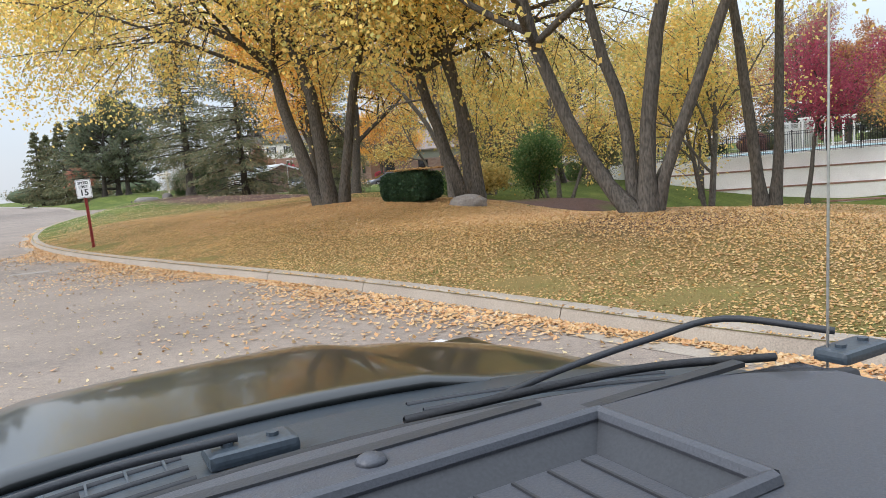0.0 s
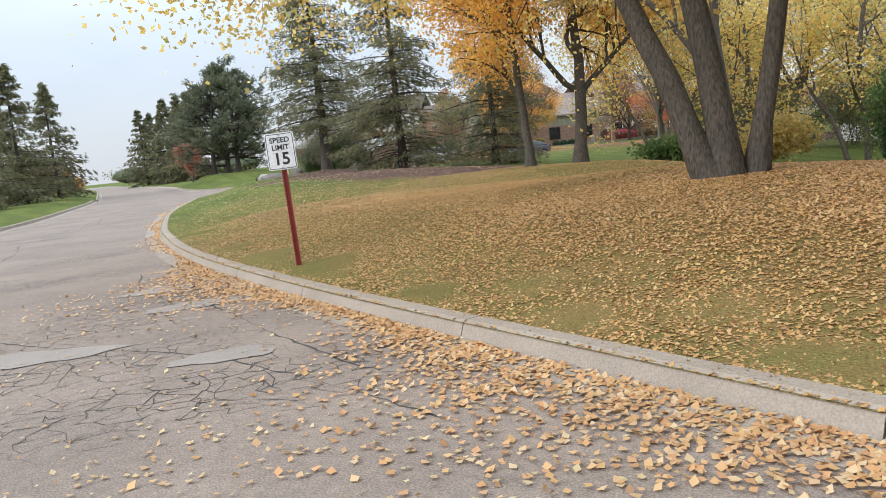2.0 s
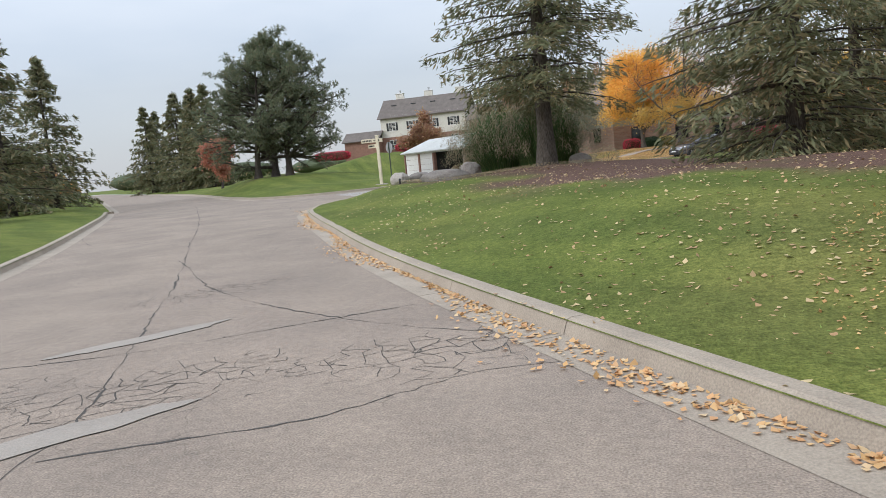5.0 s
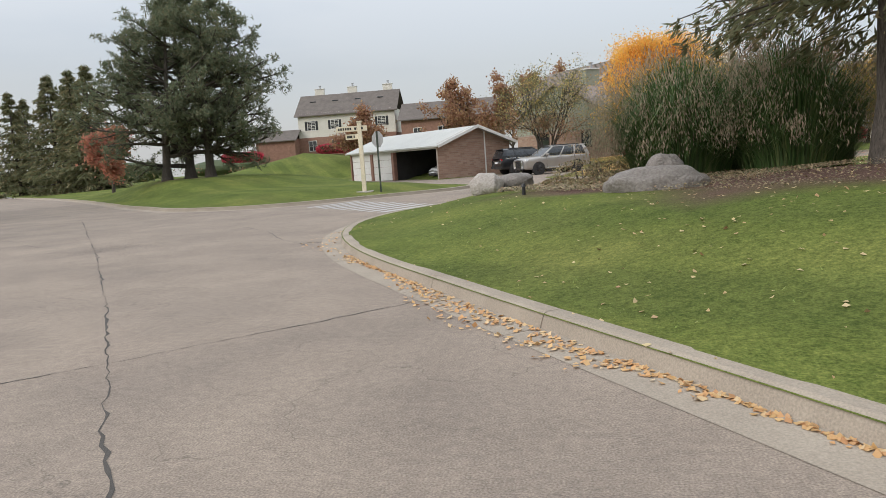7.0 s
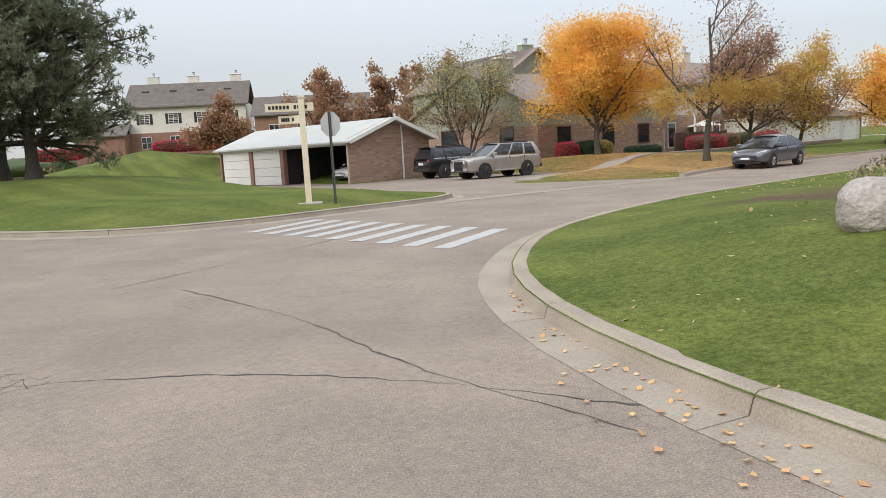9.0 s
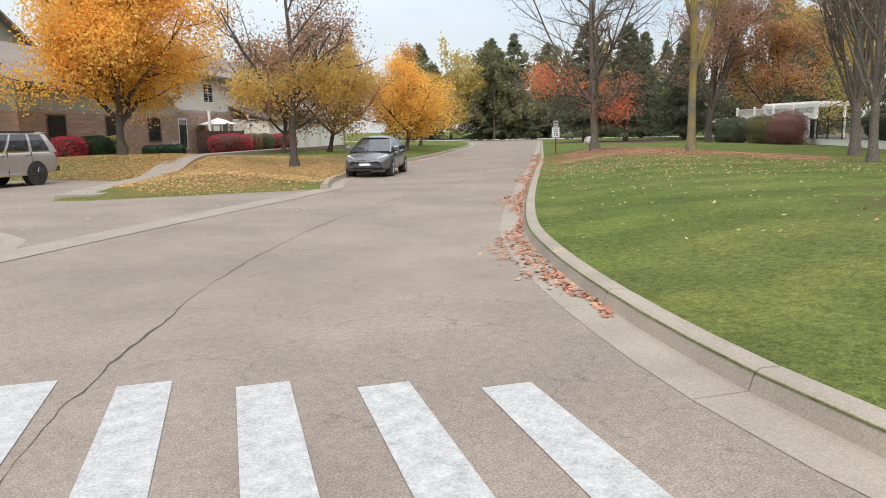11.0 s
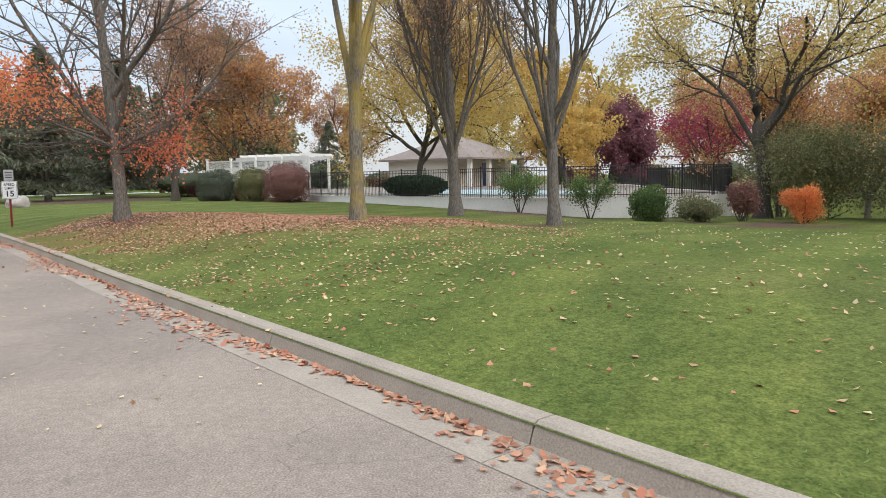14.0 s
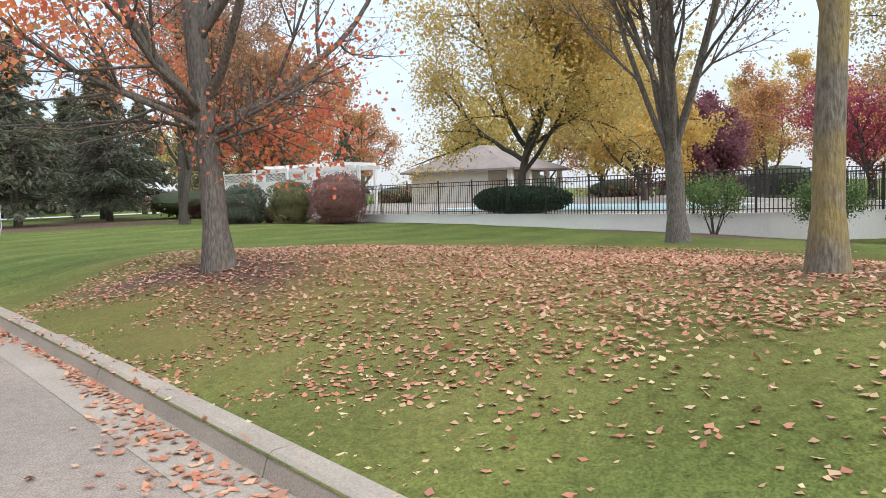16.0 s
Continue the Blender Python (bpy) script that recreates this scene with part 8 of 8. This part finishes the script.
def wiper(px, py, pts, blade, name):
    w = new("wiper")
    w.parent = truck
    bm = bmesh.new()
    box(bm, px - 0.07, px + 0.07, py - 0.035, py + 0.035, 1.165, 1.19, 0.01)
    for dx in (-0.035, 0.035):
        rod(bm, (px + dx, py, 1.187), (px + dx, py, 1.196), 0.010, 8)
    part("pivot_cover", bm, M_COWL, w)
    pts = np.array(pts)
    v, f = tubes([(smooth_line(pts, 0.03), np.linspace(0.0075, 0.006, len(smooth_line(pts, 0.03))), 6)])
    quick_mesh("arm", v, f, M_DASHDARK, w, smooth=True)
    b = smooth_line(np.array(blade), 0.04)
    v, f = tubes([(b, np.full(len(b), 0.008), 4)])
    quick_mesh("blade", v, f, M_RUBBER, w)


wiper(1.30, 0.80, [(1.28, 0.82, 1.215), (1.17, 0.98, 1.235), (1.02, 1.03, 1.215), (0.80, 1.03, 1.20), (0.62, 0.98, 1.20)], [(1.12, 0.83, 1.195), (0.92, 0.925, 1.20), (0.70, 0.965, 1.20), (0.45, 0.985, 1.20)], "right")
wiper(0.24, 1.10, [(0.22, 1.10, 1.20), (0.0, 1.08, 1.205), (-0.3, 1.0, 1.2)], [(0.0, 1.02, 1.2), (-0.25, 0.98, 1.2), (-0.5, 0.9, 1.2)], "left")

# dashboard with a ribbed tray
dash = new("dashboard")
dash.parent = truck
TX0, TX1, TY0, TY1 = 0.20, 0.665, 0.50, 0.785


def dash_z(y):
    return 1.205 + 0.012 * min(1, (y - 0.3) / 0.4) - max(0, 0.36 - y) ** 2 * 6


ys = [0.14, 0.2, 0.26, 0.32, 0.38, 0.44, TY0, 0.60, 0.70, TY1]
xs = sorted(set(list(np.linspace(-0.6, TX0, 9)) + list(np.linspace(TX0, TX1, 8)) + list(np.linspace(TX1, 1.12, 8))))
vs, fs, ix = [], [], {}
for j, y in enumerate(ys + ["a", "b"]):
    for i, x in enumerate(xs):
        yy = y if not isinstance(y, str) else (TY1 + (base_y(x) - 0.045 - TY1) * (0.5 if y == "a" else 1.0))
        ix[i, j] = len(vs)
        vs.append((x, yy, dash_z(yy) - 0.03 * ((x - CX) / 0.9) ** 4))
for j in range(len(ys) + 1):
    for i in range(len(xs) - 1):
        mx, my = (xs[i] + xs[i + 1]) / 2, (ys[j] + ys[j + 1]) / 2 if j + 1 < len(ys) else 2
        if not (TX0 < mx < TX1 and TY0 < my < TY1):
            fs.append((ix[i, j], ix[i + 1, j], ix[i + 1, j + 1], ix[i, j + 1]))
mesh_ob("dash_top", vs, fs, M_DASH, dash, "soft grey grained dash top", smooth=True)
bm = bmesh.new()
a = 0.05
outer = [bm.verts.new((x, y, 1.214)) for x, y in ((TX0, TY0), (TX1, TY0), (TX1, TY1), (TX0, TY1))]
inner = [bm.verts.new((x, y, 1.178)) for x, y in ((TX0 + a, TY0 + a * 0.6), (TX1 - a, TY0 + a * 0.6), (TX1 - a, TY1 - a), (TX0 + a, TY1 - a))]
for i in range(4):
    bm.faces.new((outer[i], outer[(i + 1) % 4], inner[(i + 1) % 4], inner[i]))
bm.faces.new(inner)
part("tray", bm, M_DASHDARK, dash, "recessed dark storage tray")
boxed("tray_mat", TX0 + a + 0.004, TX1 - a - 0.004, TY0 + a * 0.6 + 0.004, TY1 - a - 0.004, 1.179, 1.184, M_DASH, dash, "rubber tray mat", 0.002)
for i in range(6):
    x = TX0 + a + 0.05 + i * 0.056
    boxed("rib", x, x + 0.004, TY0 + a * 0.6 + 0.01, TY1 - a - 0.01, 1.184, 1.1875, M_DASHDARK, dash)
bm = bmesh.new()
r = 0.013
for p, q in (((TX0, TY0), (TX1, TY0)), ((TX1, TY0), (TX1, TY1)), ((TX1, TY1), (TX0, TY1)), ((TX0, TY1), (TX0, TY0))):
    rod(bm, (*p, 1.212), (*q, 1.212), r, 8)
part("tray_rim", bm, M_DASH, dash)
boxed("defrost_slot", -0.35, 0.62, 0.86, 0.885, 1.213, 1.221, M_DASHDARK, dash)
boxed("defrost_slot", 0.66, 1.0, 0.80, 0.825, 1.208, 1.216, M_DASHDARK, dash)
bm = bmesh.new()
bmesh.ops.create_uvsphere(bm, u_segments=12, v_segments=6, radius=0.022)
for v in bm.verts:
    v.co.z = max(0, v.co.z) * 0.6 + 1.216
    v.co.x += 0.33
    v.co.y += 0.835
part("light_sensor", bm, M_DASH, dash, smooth=True)
boxed("dash_face", -0.6, 1.12, 0.14, 0.17, 0.75, 1.0, M_DASHDARK, dash, bev=0.01)
bm = bmesh.new()
rod(bm, (0, 0, 0), (0, 0, 0.003), 0.018, 24)
coin = part("coin", bm, M_SATIN)
coin.matrix_world = TM @ pose(0.295, 0.715, 1.184)
tagged(coin, "silver coin lying in the dash tray", "coin")

# antenna on the right wing
bm = bmesh.new()
rod(bm, (1.25, 0.82, 0.97), (1.25, 0.82, 1.05), 0.02, 10, 0.01)
rod(bm, (1.25, 0.82, 1.04), (1.26, 0.80, 2.0), 0.003, 6, 0.002)
part("antenna", bm, M_SATIN, truck, "thin whip antenna on the wing")
# cab: pillars, roof, doors, back wall
for sg in (1, -1):
    x = CX + sg * 0.86
    v, f = tubes([(np.array([(x + sg * 0.08, 0.60, 1.05), (x + sg * 0.03, 0.38, 1.42), (x - sg * 0.10, 0.12, 1.78), (x - sg * 0.12, -0.1, 1.86)]), np.array([0.07, 0.06, 0.05, 0.05]), 8)])
    quick_mesh("windscreen_pillar", v, f, M_DASHDARK, truck, smooth=True)
    boxed("door", x - 0.04 + sg * 0.05, x + 0.04 + sg * 0.05, -0.75, 0.62, 0.55, 1.18, M_TRUCK, truck, bev=0.02)
    boxed("rear_pillar", x - 0.05, x + 0.05, -1.0, -0.85, 1.1, 1.82, M_TRUCK, truck, bev=0.02)
    # wing, bed side, wheels
    boxed("wing", x - 0.02 if sg > 0 else x - 0.14, x + 0.14 if sg > 0 else x + 0.02, 0.66, 2.18, 0.55, 0.99, M_TRUCK, truck, bev=0.04)
    boxed("bed_side", x - 0.05, x + 0.12 if sg > 0 else x + 0.05, -2.9, -1.0, 0.6, 1.2, M_TRUCK, truck, bev=0.03)
    for y in (1.45, -2.0):
        bm = bmesh.new()
        rod(bm, (x + sg * 0.06, y, 0.42), (x + sg * 0.145, y, 0.42), 0.47, 28)
        part("wheel_arch", bm, M_DARK, truck)
        wheel_root = new("wheel")
        wheel_root.parent = truck
        wheel_root.matrix_local = pose(x + sg * 0.06, y, 0.0, 0, 0, -90 if sg > 0 else 90)
        wheel(wheel_root, 0, 0.0001 + 0.06, 0.40, 0.26, M_ALLOY)
boxed("roof", CX - 0.74, CX + 0.74, -0.98, -0.05, 1.86, 1.93, M_TRUCK, truck, bev=0.03)
boxed("cab_back", CX - 0.82, CX + 0.82, -1.06, -1.0, 0.6, 1.2, M_TRUCK, truck, bev=0.02)
boxed("tailgate", CX - 0.8, CX + 0.8, -2.96, -2.9, 0.62, 1.2, M_TRUCK, truck, bev=0.02)
boxed("bed_floor", CX - 0.82, CX + 0.82, -2.9, -1.06, 0.6, 0.68, M_DARK, truck)
boxed("floor_pan", CX - 0.85, CX + 0.85, -1.0, 2.1, 0.38, 0.5, M_DARK, truck)
boxed("grille", CX - 0.6, CX + 0.6, 2.2, 2.27, 0.62, 0.98, M_INK, truck, bev=0.02)
boxed("bumper", CX - 0.95, CX + 0.95, 2.2, 2.36, 0.42, 0.62, M_CHROME, truck, bev=0.04)
for sg in (1, -1):
    boxed("headlight", CX + sg * 0.78 - 0.15, CX + sg * 0.78 + 0.15, 2.14, 2.24, 0.74, 0.98, M_LAMP, truck, bev=0.03)
